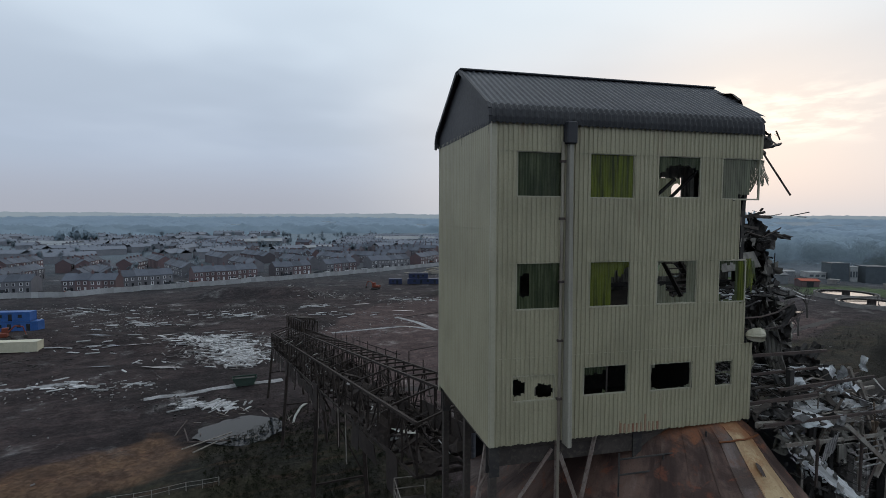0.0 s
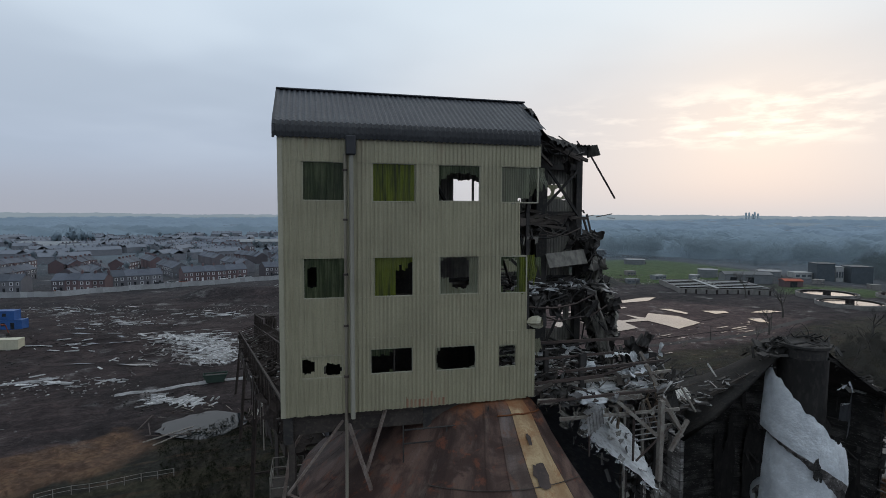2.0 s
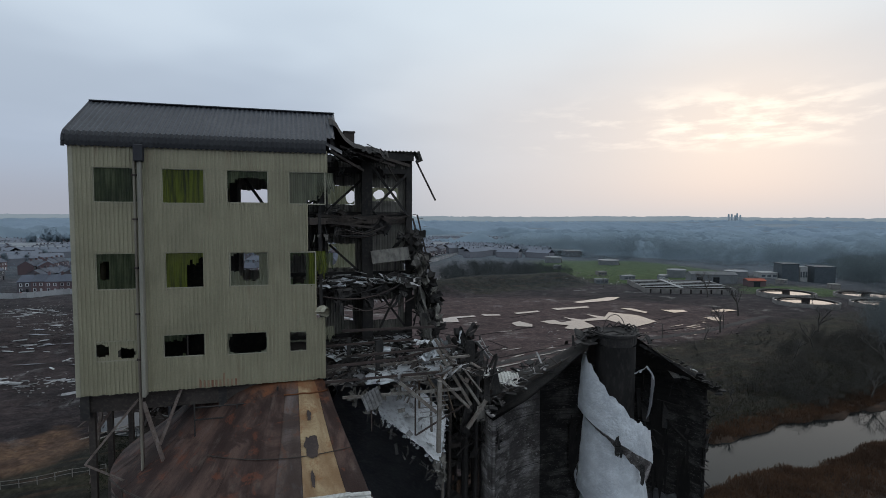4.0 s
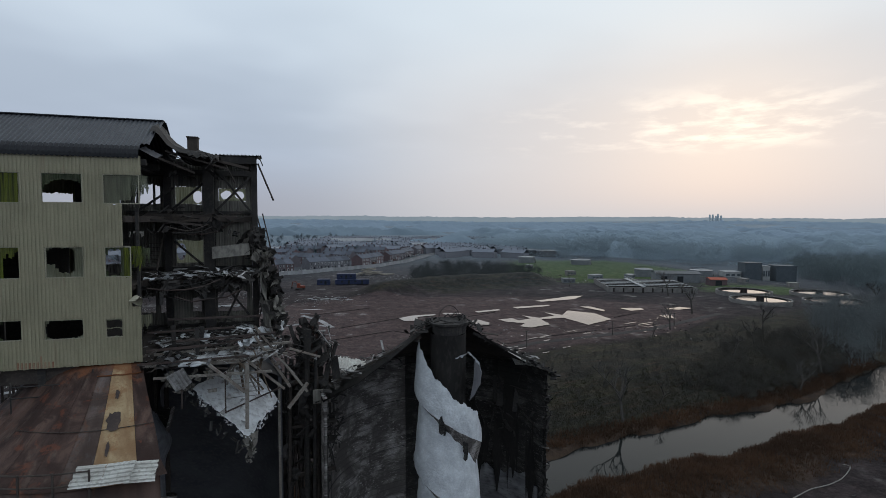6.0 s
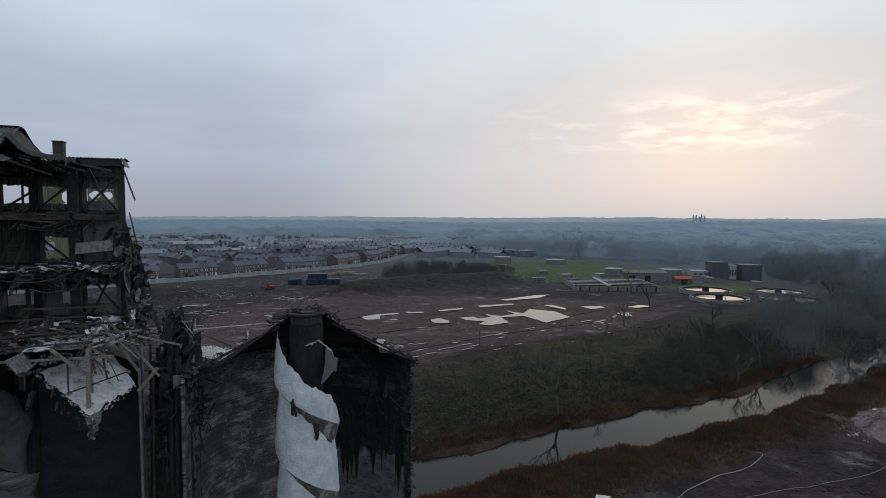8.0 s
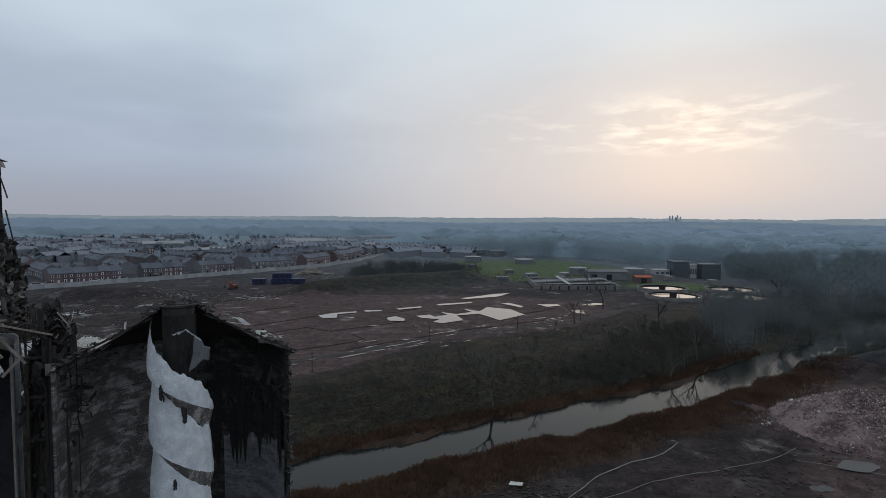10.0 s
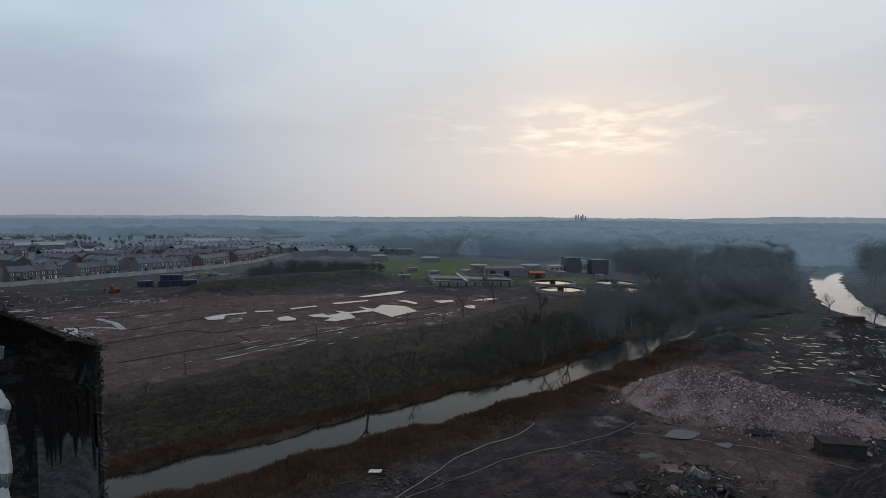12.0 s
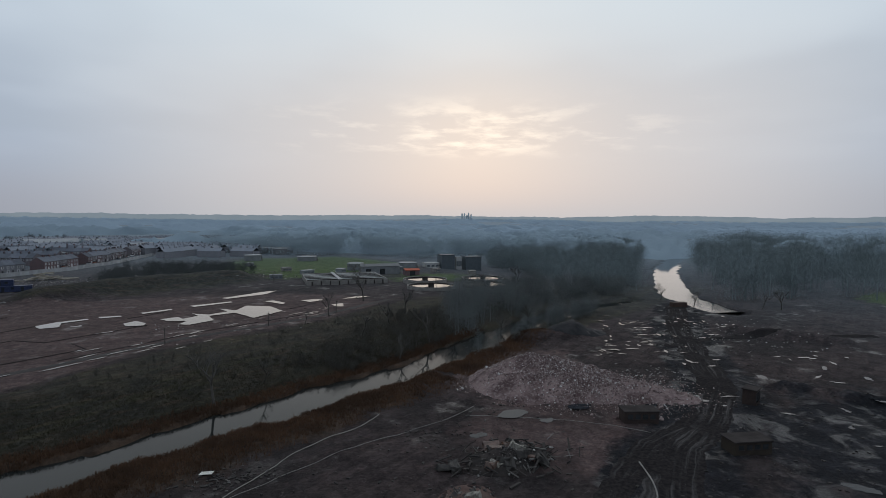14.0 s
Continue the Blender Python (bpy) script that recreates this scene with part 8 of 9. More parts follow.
def terrace_house(material, lean=False):
    t = thing("terraced_house", "terraced brick house with slate roof and white windows", "house", None, "terraced houses")
    W, D, E, R = 5.2, 8.2, 5.1, 7.6
    bm = bmesh.new()
    front = [bm.verts.new((-W / 2, y, z)) for y, z in ((-D / 2, -0.6), (D / 2, -0.6), (D / 2, E), (0, R), (-D / 2, E))]
    rear = [bm.verts.new((W / 2, v.co.y, v.co.z)) for v in front]
    bm.faces.new(front[::-1])
    bm.faces.new(rear)
    for i in range(5):
        bm.faces.new((front[i], front[(i + 1) % 5], rear[(i + 1) % 5], rear[i]))
    part("wall", bm, material, t)
    for sg in (-1, 1):
        part("roof", slab(bmesh.new(), [(-W / 2, sg * (D / 2 + 0.3), E + 0.02), (W / 2, sg * (D / 2 + 0.3), E + 0.02), (W / 2, 0, R + 0.2), (-W / 2, 0, R + 0.2)], 0.13), SLATE, t)
    ch = part("chimney", box(box(bmesh.new(), W / 2 - 0.4, W / 2 + 0.4, -0.5, 0.5, R - 0.7, R + 1.1, 0.03), W / 2 - 0.46, W / 2 + 0.46, -0.56, 0.56, R + 0.9, R + 1.02), material, t)
    if not lean:
        for y in (-0.25, 0.25):
            part("chimney_pot", tube(bmesh.new(), [(W / 2, y, R + 1.1), (W / 2, y, R + 1.5)], 0.13, 6), BRICK_RED, ch)
    for sg in ((-1,) if lean else (-1, 1)):
        for x, z0, z1 in ((-1.2, 0.9, 2.3), (-1.2, 3.2, 4.5), (1.2, 3.2, 4.5)):
            y = sg * D / 2
            w = part("window", box(bmesh.new(), x - 0.6, x + 0.6, y - 0.05, y + 0.05, z0, z1), UPVC, t)
            if not lean:
                part("pane", box(bmesh.new(), x - 0.32, x + 0.32, y - 0.065, y + 0.065, z0 + 0.15, z1 - 0.15), GLASS_DARK, w)
    part("door", box(bmesh.new(), 0.75, 1.65, -D / 2 - 0.05, -D / 2 + 0.02, 0, 2.1), UPVC if material is BRICK_RED else GLASS_DARK, t)
    return t


rng = random.Random(21)
HOUSES = [terrace_house(m) for m in (BRICK_RED, BRICK_BROWN, BRICK_BROWN, RENDER_PALE)]
LEAN = [terrace_house(m, True) for m in (BRICK_RED, BRICK_BROWN, BRICK_BROWN)]
used = set()


def place_house(protos, x, y, turn):
    h = rng.choice(protos)
    m = pose(x, y, top(x, y), 0, 0, turn)
    if h not in used:
        used.add(h)
        h.matrix_world = m
    else:
        copy_thing(h, m)


def row(protos, x, y, a, count):
    """A terrace: houses wall to wall along the direction a, fronts to its right."""
    first = rng.choice(protos)
    for k in range(count):
        place_house([first] if rng.random() < 0.7 else protos, x + math.cos(a) * 5.2 * k, y + math.sin(a) * 5.2 * k, math.degrees(a))


s = 60.0
while s < 560:
    x, y, a = along(STREET, s)
    nx, ny = -math.sin(a), math.cos(a)
    k = rng.choice((3, 4, 5, 6))
    row(HOUSES, x + nx * 16, y + ny * 16, a, k)
    s += k * 5.2 + rng.uniform(7, 16)
for i in range(14):
    x, y, a = along(STREET, 60 + i * 36)
    nx, ny = -math.sin(a), math.cos(a)
    for off in (40, 96):
        k = rng.choice((5, 6, 7))
        row(HOUSES if off < 60 else LEAN, x + nx * (off + rng.uniform(0, 5)), y + ny * off, a + math.pi / 2, k)
for i in range(16):
    x, y, a = along(STREET, rng.uniform(20, 600))
    off = rng.uniform(180, 430)
    row(LEAN, x - math.sin(a) * off, y + math.cos(a) * off, a + rng.choice((0, math.pi / 2)) + rng.uniform(-0.15, 0.15), rng.choice((3, 4, 6)))


def car(m, material):
    t = thing("car", "small parked car on the street", "car", m, "parked cars")
    bm = box(bmesh.new(), -2.0, 2.0, -0.85, 0.85, 0.35, 0.9, 0.12)
    part("body", bm, material, t)
    bm = bmesh.new()
    lo = [bm.verts.new(p) for p in ((-1.6, -0.8, 0.9), (1.1, -0.8, 0.9), (1.1, 0.8, 0.9), (-1.6, 0.8, 0.9))]
    hi = [bm.verts.new(p) for p in ((-1.1, -0.65, 1.45), (0.5, -0.65, 1.45), (0.5, 0.65, 1.45), (-1.1, 0.65, 1.45))]
    bm.faces.new(hi)
    for i in range(4):
        bm.faces.new((lo[i], lo[(i + 1) % 4], hi[(i + 1) % 4], hi[i]))
    part("cabin", bm, GLASS_DARK, t)
    for x in (-1.25, 1.25):
        for y in (-0.8, 0.8):
            part("wheel", tube(bmesh.new(), [(x, y - 0.1, 0.32), (x, y + 0.1, 0.32)], 0.32, 10), CHAR, t)
    return t


CARS = [car(pose(0, 0, 0), m) for m in (mat("white_car_paint", (0.65, 0.65, 0.66), (0.6, 0.6, 0.61), None, 0.25, bump=0.0), mat("silver_car_paint", (0.35, 0.36, 0.38), (0.32, 0.33, 0.35), None, 0.3, bump=0.0), mat("dark_car_paint", (0.03, 0.035, 0.05), (0.025, 0.03, 0.04), None, 0.25, bump=0.0), RED)]
for k in range(46):
    x, y, a = along(STREET, rng.uniform(110, 560))
    m = pose(x - math.sin(a) * 7.2 - 3.5, y + math.cos(a) * 7.2 + 3.5, top(x, y) + 0.14, 0, 0, math.degrees(a))
    if k < 4:
        CARS[k].matrix_world = m
    else:
        copy_thing(rng.choice(CARS), m)


# ---- sheds beyond the street ----
SHED_ROOF = mat("pale_shed_roof", (0.19, 0.205, 0.222), (0.16, 0.175, 0.19), None, 0.5, 0.0, 0.1, 1)
SHED_WALL = mat("grey_shed_wall", (0.16, 0.17, 0.18), (0.13, 0.14, 0.15), None, 0.7)


def shed(x, y, turn, L, W, H, roof=SHED_ROOF, wall=SHED_WALL, label="long low industrial shed with pale roof"):
    t = thing("industrial_shed", label, "shed", on_ground(x, y, turn), "sheds")
    part("wall", box(bmesh.new(), -L / 2, L / 2, -W / 2, W / 2, -0.5, H), wall, t)
    for sg in (-1, 1):
        part("roof", slab(bmesh.new(), [(-L / 2 - 0.3, sg * (W / 2 + 0.3), H + 0.1), (L / 2 + 0.3, sg * (W / 2 + 0.3), H + 0.1), (L / 2 + 0.3, 0, H + W * 0.12 + 0.2), (-L / 2 - 0.3, 0, H + W * 0.12 + 0.2)], 0.14), roof, t)
    for x0 in (-L / 2, L / 2):
        bm = bmesh.new()
        bm.faces.new([bm.verts.new(p) for p in ((x0, -W / 2, H), (x0, W / 2, H), (x0, 0, H + W * 0.12))])
        part("gable", bm, wall, t)
    for k in range(max(1, int(L / 8))):
        xk = -L / 2 + 4 + k * 8
        part("door", box(bmesh.new(), xk - 1.5, xk + 1.5, -W / 2 - 0.05, -W / 2 + 0.05, 0, min(3.2, H - 0.4)), GLASS_DARK, t)
    return t


for a in ((-330, 470, 5, 40, 16, 5), (-365, 500, 2, 50, 18, 6), (-300, 520, 10, 26, 14, 5), (-190, 560, 20, 40, 20, 6), (-40, 620, 10, 60, 22, 6), (20, 560, 30, 30, 14, 5), (60, 640, 0, 50, 18, 6), (-110, 470, 40, 26, 12, 5), (-20, 470, 40, 22, 10, 4), (-60, 640, 20, 45, 20, 6)):
    shed(*a)

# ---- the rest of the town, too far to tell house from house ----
# wall and roof colours drawn together towards blue-grey, to paint in haze
FAR_BRICK = mat("haze_tinted_far_brick", (0.184, 0.188, 0.210), (0.161, 0.169, 0.191), None, 0.9, bump=0.0)
FAR_SLATE = mat("haze_tinted_far_slate", (0.158, 0.175, 0.208), (0.179, 0.196, 0.229), None, 0.9, bump=0.0)


def far_terraces():
    q = random.Random(55)
    walls, roofs = bmesh.new(), bmesh.new()
    for i in range(310):
        x, y, a = along(STREET, q.uniform(0, 640))
        off = q.uniform(150, 720)
        x, y = x - math.sin(a) * off, y + math.cos(a) * off
        if i > 120:
            x, y, a = q.uniform(-110, 92), q.uniform(480, 740), 0.9
        if i > 230:
            x, y = q.uniform(20, 100) + 25 * q.random(), 430 + 300 * q.random()
        a += q.choice((0, math.pi / 2)) + q.uniform(-0.15, 0.15)
        L, z = q.uniform(14, 42) if i < 231 else q.uniform(8, 24), top(x, y)
        d, e = Vector((math.cos(a), math.sin(a), 0)), Vector((-math.sin(a), math.cos(a), 0))
        c = Vector((x, y, z))
        bar(walls, c - d * L / 2 + Vector((0, 0, 2.3)), c + d * L / 2 + Vector((0, 0, 2.3)), 8, 5.4)
        for sg in (-1, 1):
            f = [c + d * u * L / 2 + e * v + Vector((0, 0, h)) for u, v, h in ((-1, sg * 4.3, 4.9), (1, sg * 4.3, 4.9), (1, 0, 7.5), (-1, 0, 7.5))]
            roofs.faces.new([roofs.verts.new(p) for p in f])
        for k in range(int(L / 6)):
            p = c + d * (-L / 2 + 6 * k + 3) + Vector((0, 0, 7.2))
            bar(walls, p, p + Vector((0, 0, 1.3)), 0.8)
    tagged(part("far_terraces", walls, FAR_BRICK), "distant brick terraces, haze put into their colour", "houses", kind="stuff")
    tagged(part("far_roofs", roofs, FAR_SLATE), "distant slate roofs, haze put into their colour", "roofs", kind="stuff")


far_terraces()

# ---- water treatment works ----
def lanes(x, y, turn, L, W, H, n):
    t = thing("treatment_basin", "raised concrete basin with parallel water lanes and walkways", "basin", on_ground(x, y, turn))
    part("base", box(bmesh.new(), -L / 2, L / 2, -W / 2, W / 2, -0.5, H - 1.6), CONCRETE_DARK, t)
    for x0, x1, y0, y1 in ((-L / 2, L / 2, -W / 2 - 0.4, -W / 2), (-L / 2, L / 2, W / 2, W / 2 + 0.4), (-L / 2 - 0.4, -L / 2, -W / 2 - 0.4, W / 2 + 0.4), (L / 2, L / 2 + 0.4, -W / 2 - 0.4, W / 2 + 0.4)):
        part("outer_wall", box(bmesh.new(), x0, x1, y0, y1, -0.5, H - 0.1, 0.03), CONCRETE, t)
    for k in range(1, n):
        yk = -W / 2 + W * k / n
        dv = part("divider", box(bmesh.new(), -L / 2, L / 2, yk - 0.3, yk + 0.3, H - 1.6, H - 0.2), CONCRETE_DARK, t)
        part("walkway", box(bmesh.new(), -L / 2, L / 2, yk - 0.7, yk + 0.7, H - 0.2, H - 0.08), CONCRETE_PALE, dv)
    for k in range(n):
        yk = -W / 2 + W * (k + 0.5) / n
        part("water_lane", box(bmesh.new(), -L / 2 + 0.01, L / 2 - 0.01, yk - W / n / 2 + 0.36, yk + W / n / 2 - 0.36, H - 1.7, H - 1.4), DARK_WATER, t)
    part("walkway", box(bmesh.new(), -L * 0.12, -L * 0.12 + 1.6, -W / 2, W / 2, H + 0.05, H + 0.3), CONCRETE_PALE, t)
    for xx in (-L * 0.12, -L * 0.12 + 1.6):
        part("handrail", tube(bmesh.new(), [(xx, -W / 2, H + 1.3), (xx, W / 2, H + 1.3)], 0.06, 4), SHEET_WHITE, t)
    for k in range(9):
        xx = -L / 2 + L * (k + 0.5) / 9
        part("buttress", box(bmesh.new(), xx - 0.3, xx + 0.3, -W / 2 - 0.75, -W / 2 - 0.4, -0.5, H - 0.5), CONCRETE_DARK, t)
    return t


CONCRETE_PALE = mat("pale_concrete", (0.36, 0.37, 0.37), (0.29, 0.30, 0.30), (0.2, 0.2, 0.2), 0.8)
DARK_WATER = water("dark_tank_water", (0.012, 0.014, 0.015), 0.25)
lanes(130, 242, -8, 38, 34, 2.4, 6)


def clarifier(x, y, r):
    t = thing("clarifier_tank", "round concrete clarifier tank full of bright water", "tank", on_ground(x, y), "clarifier tanks")
    part("rim", lathe(bmesh.new(), [(r, -0.5), (r, 1.6), (r - 0.5, 1.6), (r - 0.5, 0.6)], 48), CONCRETE, t)
    part("water", lathe(bmesh.new(), [(0.05, 1.2), (r - 0.4, 1.2)], 48), STILL, t)
    part("bridge", box(bmesh.new(), -r, r * 0.1, -0.6, 0.6, 1.8, 2.0), CONCRETE_DARK, t)
    part("bridge_rail", tube(bmesh.new(), [(-r, 0.55, 3.0), (r * 0.1, 0.55, 3.0)], 0.06, 4), CHAR, t)
    part("drum", lathe(bmesh.new(), [(1.4, 0.8), (1.4, 2.6), (0.1, 2.7)], 16), CONCRETE_DARK, t)
    part("baffle", lathe(bmesh.new(), [(r - 1.6, 1.0), (r - 1.6, 1.5), (r - 1.8, 1.5)], 48), CONCRETE_DARK, t)
    return t


for x, y in ((165, 218), (158, 196), (196, 214), (184, 190)):
    clarifier(x, y, 11)


def round_tank(x, y, r, h, label="round grey tank with a pale flat roof"):
    t = thing("storage_tank", label, "tank", on_ground(x, y), "storage tanks")
    part("wall", lathe(bmesh.new(), [(r, -0.5), (r, h)], 32), SHED_WALL, t, "", True)
    part("roof", lathe(bmesh.new(), [(r + 0.2, h - 0.1), (r + 0.2, h + 0.15), (0.05, h + 0.9)], 32), SHED_ROOF, t)
    part("stair", bar(bmesh.new(), (r + 0.3, -2, 0), (r + 0.3, 3, h), 0.6, 0.15), CHAR, t)
    part("rail", tube(bmesh.new(), [((r - 0.1) * math.cos(a), (r - 0.1) * math.sin(a), h + 1.1) for a in np.linspace(0, math.tau, 20)], 0.05, 4), CHAR, t)
    return t


for x, y, r, h in ((152, 292, 5, 4), (188, 296, 6, 3), (104, 388, 6, 4), (122, 470, 9, 5), (136, 455, 9, 5), (140, 372, 7, 3)):
    round_tank(x, y, r, h)
shed(158, 266, -8, 22, 9, 4.5, mat("slate_flat_roof", (0.12, 0.125, 0.13), (0.10, 0.105, 0.11), None, 0.7), SHED_WALL, "low grey works building with dark roof")
shed(172, 252, -8, 8, 6, 3, mat("orange_red_roof", (0.34, 0.08, 0.045), (0.28, 0.07, 0.04), None, 0.7), BRICK_RED, "small building with an orange-red roof")


def block(x, y, turn, L, W, H, material, label):
    t = thing("plant_block", label, "building", on_ground(x, y, turn), "plant blocks")
    part("wall", box(bmesh.new(), -L / 2, L / 2, -W / 2, W / 2, -0.5, H, 0.05), material, t)
    part("parapet", box(bmesh.new(), -L / 2 - 0.15, L / 2 + 0.15, -W / 2 - 0.15, W / 2 + 0.15, H, H + 0.35), material, t)
    for k in range(3):
        xk = -L / 2 + L * (k + 0.5) / 3
        part("louvre", box(bmesh.new(), xk - L / 9, xk + L / 9, -W / 2 - 0.06, -W / 2, H * 0.3, H * 0.7), BLACK_CLAD, t)
    return t


# black cladding lifted to blue-grey, haze put into its colour
BLACK_CLAD = mat("haze_lifted_black_cladding", (0.062, 0.076, 0.088), (0.074, 0.089, 0.102), None, 0.6)
block(213, 290, -6, 9, 9, 9, BLACK_CLAD, "tall dark clad plant building")
block(231, 288, -6, 11, 9, 9, BLACK_CLAD, "tall dark clad plant building")
block(222, 290, -6, 4, 4, 8, CONCRETE_PALE, "pale service tower between dark plant buildings")
block(204, 294, -6, 9, 8, 3, CONCRETE_PALE, "low pale plant building")
for k, (x, y, L) in enumerate(((100, 262, 6), (112, 300, 5), (120, 280, 7), (175, 280, 6), (192, 262, 5), (140, 282, 6), (96, 340, 5), (210, 250, 5))):
    block(x, y, 10 * k, L, 4, 1.9, (SHED_WALL, CONCRETE, SHED_ROOF)[k % 3], "small works outbuilding on grass")


def timber_pile():
    t = thing("timber_pile", "heap of pale timber behind the hoarding", "timber pile", on_ground(-4, 300))
    q = random.Random(2)
    for k in range(42):
        x, y, z = q.gauss(0, 5), q.gauss(0, 2), 0
        z = max(0.2, 4.2 - abs(x) * 0.5) * q.random() + 0.2
        a = q.uniform(-0.5, 0.5)
        part("log", tube(bmesh.new(), [(x - 2 * math.cos(a), y - 2 * math.sin(a), z), (x + 2 * math.cos(a), y + 2 * math.sin(a), z + q.gauss(0, 0.5))], 0.28, 6), TIMBER, t)
    return t


TIMBER = mat("pale_cut_timber", (0.30, 0.275, 0.235), (0.24, 0.215, 0.18), None, 0.8)
timber_pile()
scatter("litter", 160, around(15, 282, 12, 6), LITTER, "stacked materials and boards in the compound", (0.6, 3), 140, False)
scatter("litter", 90, around(-48, 216, 8, 4), LITTER, "pale sheets and boxes beside a spoil heap", (0.6, 2.4), 141, False)
scatter("litter", 150, around(100, 285, 16, 14), LITTER, "pale fittings scattered over the works", (0.6, 2.5), 142, False)

# ---- trees ----
def bare_tree(h, seed, lean=0.0):
    """Winter tree: tapered trunk with limbs, and a crown of fine twigs."""
    rng = random.Random(seed)
    t = thing("bare_tree", "leafless winter tree with fine dark twigs", "tree", None, "bare trees by the water")
    wood, twig = bmesh.new(), bmesh.new()

    def grow(p, d, L, r, level):
        pts, q = [p], p
        for k in range(3):
            d = (d + Vector((rng.gauss(0, 0.12), rng.gauss(0, 0.12), rng.gauss(0.05, 0.06)))).normalized()
            q = q + d * L / 3
            pts.append(q)
        tube(wood if level < 2 else twig, pts, [r, r * 0.85, r * 0.7, r * 0.5], 5 if level < 2 else 3, False)
        if level >= 4:
            return
        for k in range((3, 3, 3, 3)[level] + rng.randint(0, 1)):
            f = rng.uniform(0.35, 1.0)
            i = min(2, int(f * 3))
            o = pts[i].lerp(pts[i + 1], f * 3 - i if f < 1 else 1)
            a = rng.uniform(0, math.tau)
            side = Vector((math.cos(a), math.sin(a), rng.uniform(0.1, 0.7)))
            grow(o, (d * 0.7 + side * 0.75).normalized(), L * rng.uniform(0.55, 0.75), r * 0.5, level + 1)
    grow(Vector((0, 0, -0.3)), Vector((lean, 0, 1)).normalized(), h * 0.42, h * 0.022, 0)
    part("trunk", wood, TREE_BARK, t)
    part("crown", twig, TWIGS, t, "fine bare twigs")
    return t


PROTO = [bare_tree(h, k, ln) for k, (h, ln) in enumerate(((9, 0.05), (12, -0.05), (7, 0.1), (14, 0.0)))]
spots = [(88, 136), (98, 146), (112, 108), (118, 112), (104, 100), (128, 116), (140, 122), (118, 172), (160, 196), (176, 182), (186, 180), (130, 215), (96, 246), (244, 142), (262, 108), (268, 104), (240, 122), (146, 118), (70, 92), (60, 84), (150, 124), (166, 132), (20, 84), (206, 196), (112, 128), (122, 140), (100, 118)]
rng = random.Random(31)
for k, (x, y) in enumerate(spots):
    q = PROTO[k % 4]
    m = on_ground(x, y, rng.uniform(0, 360), -0.1) @ Matrix.Scale(rng.uniform(0.7, 1.1), 4)
    if k < 4:
        q.matrix_world = m
    else:
        c = copy_thing(q, Matrix.Identity(4))
        c.matrix_world = m


bm = bmesh.new()
bmesh.ops.create_icosphere(bm, subdivisions=2, radius=1)
BALL = np.array([tuple(v.co) for v in bm.verts])
BALL_FACES = np.array([[v.index for v in f.verts] for f in bm.faces])
bm.free()


def canopy(name, belts, h, material, label, seed):
    """The closed tops of far woods: long uneven swells, each belt (x, y, half length, half width, angle)."""
    rs = np.random.RandomState(seed)
    V, F, o = [], [], 0
    for cx, cy, L, w, a in belts:
        nu, nv = max(6, int(2 * L / 4)), 15
        u, v = np.meshgrid(np.linspace(-1, 1, nu), np.linspace(-1, 1, nv))
        wav = 1 + 0.35 * np.sin(u * L * 0.03 + cx) + 0.2 * np.sin(u * L * 0.09 + cy)
        x = cx + math.cos(a) * u * L - math.sin(a) * v * w * wav
        y = cy + math.sin(a) * u * L + math.cos(a) * v * w * wav
        rise = (1 - np.abs(v) ** 2.5) * (1 - np.abs(u) ** 6)
        z = terrain(x, y) - 0.5 + h * rise * (0.72 + 0.28 * np.sin(u * L * 0.11 + v * 2 + cx) * np.sin(u * L * 0.037 + 1.3 * v)) + rs.normal(0, h * 0.07, x.shape) * rise
        V.append(np.stack([x, y, z], -1).reshape(-1, 3))
        i = np.arange(nu * nv).reshape(nv, nu) + o
        F.append(np.stack([i[:-1, :-1], i[:-1, 1:], i[1:, 1:], i[1:, :-1]], -1).reshape(-1, 4))
        o += nu * nv
    return tagged(sheet(name, np.concatenate(V).tolist(), np.concatenate(F).tolist(), material, None, "", True), label, "woodland", kind="stuff")


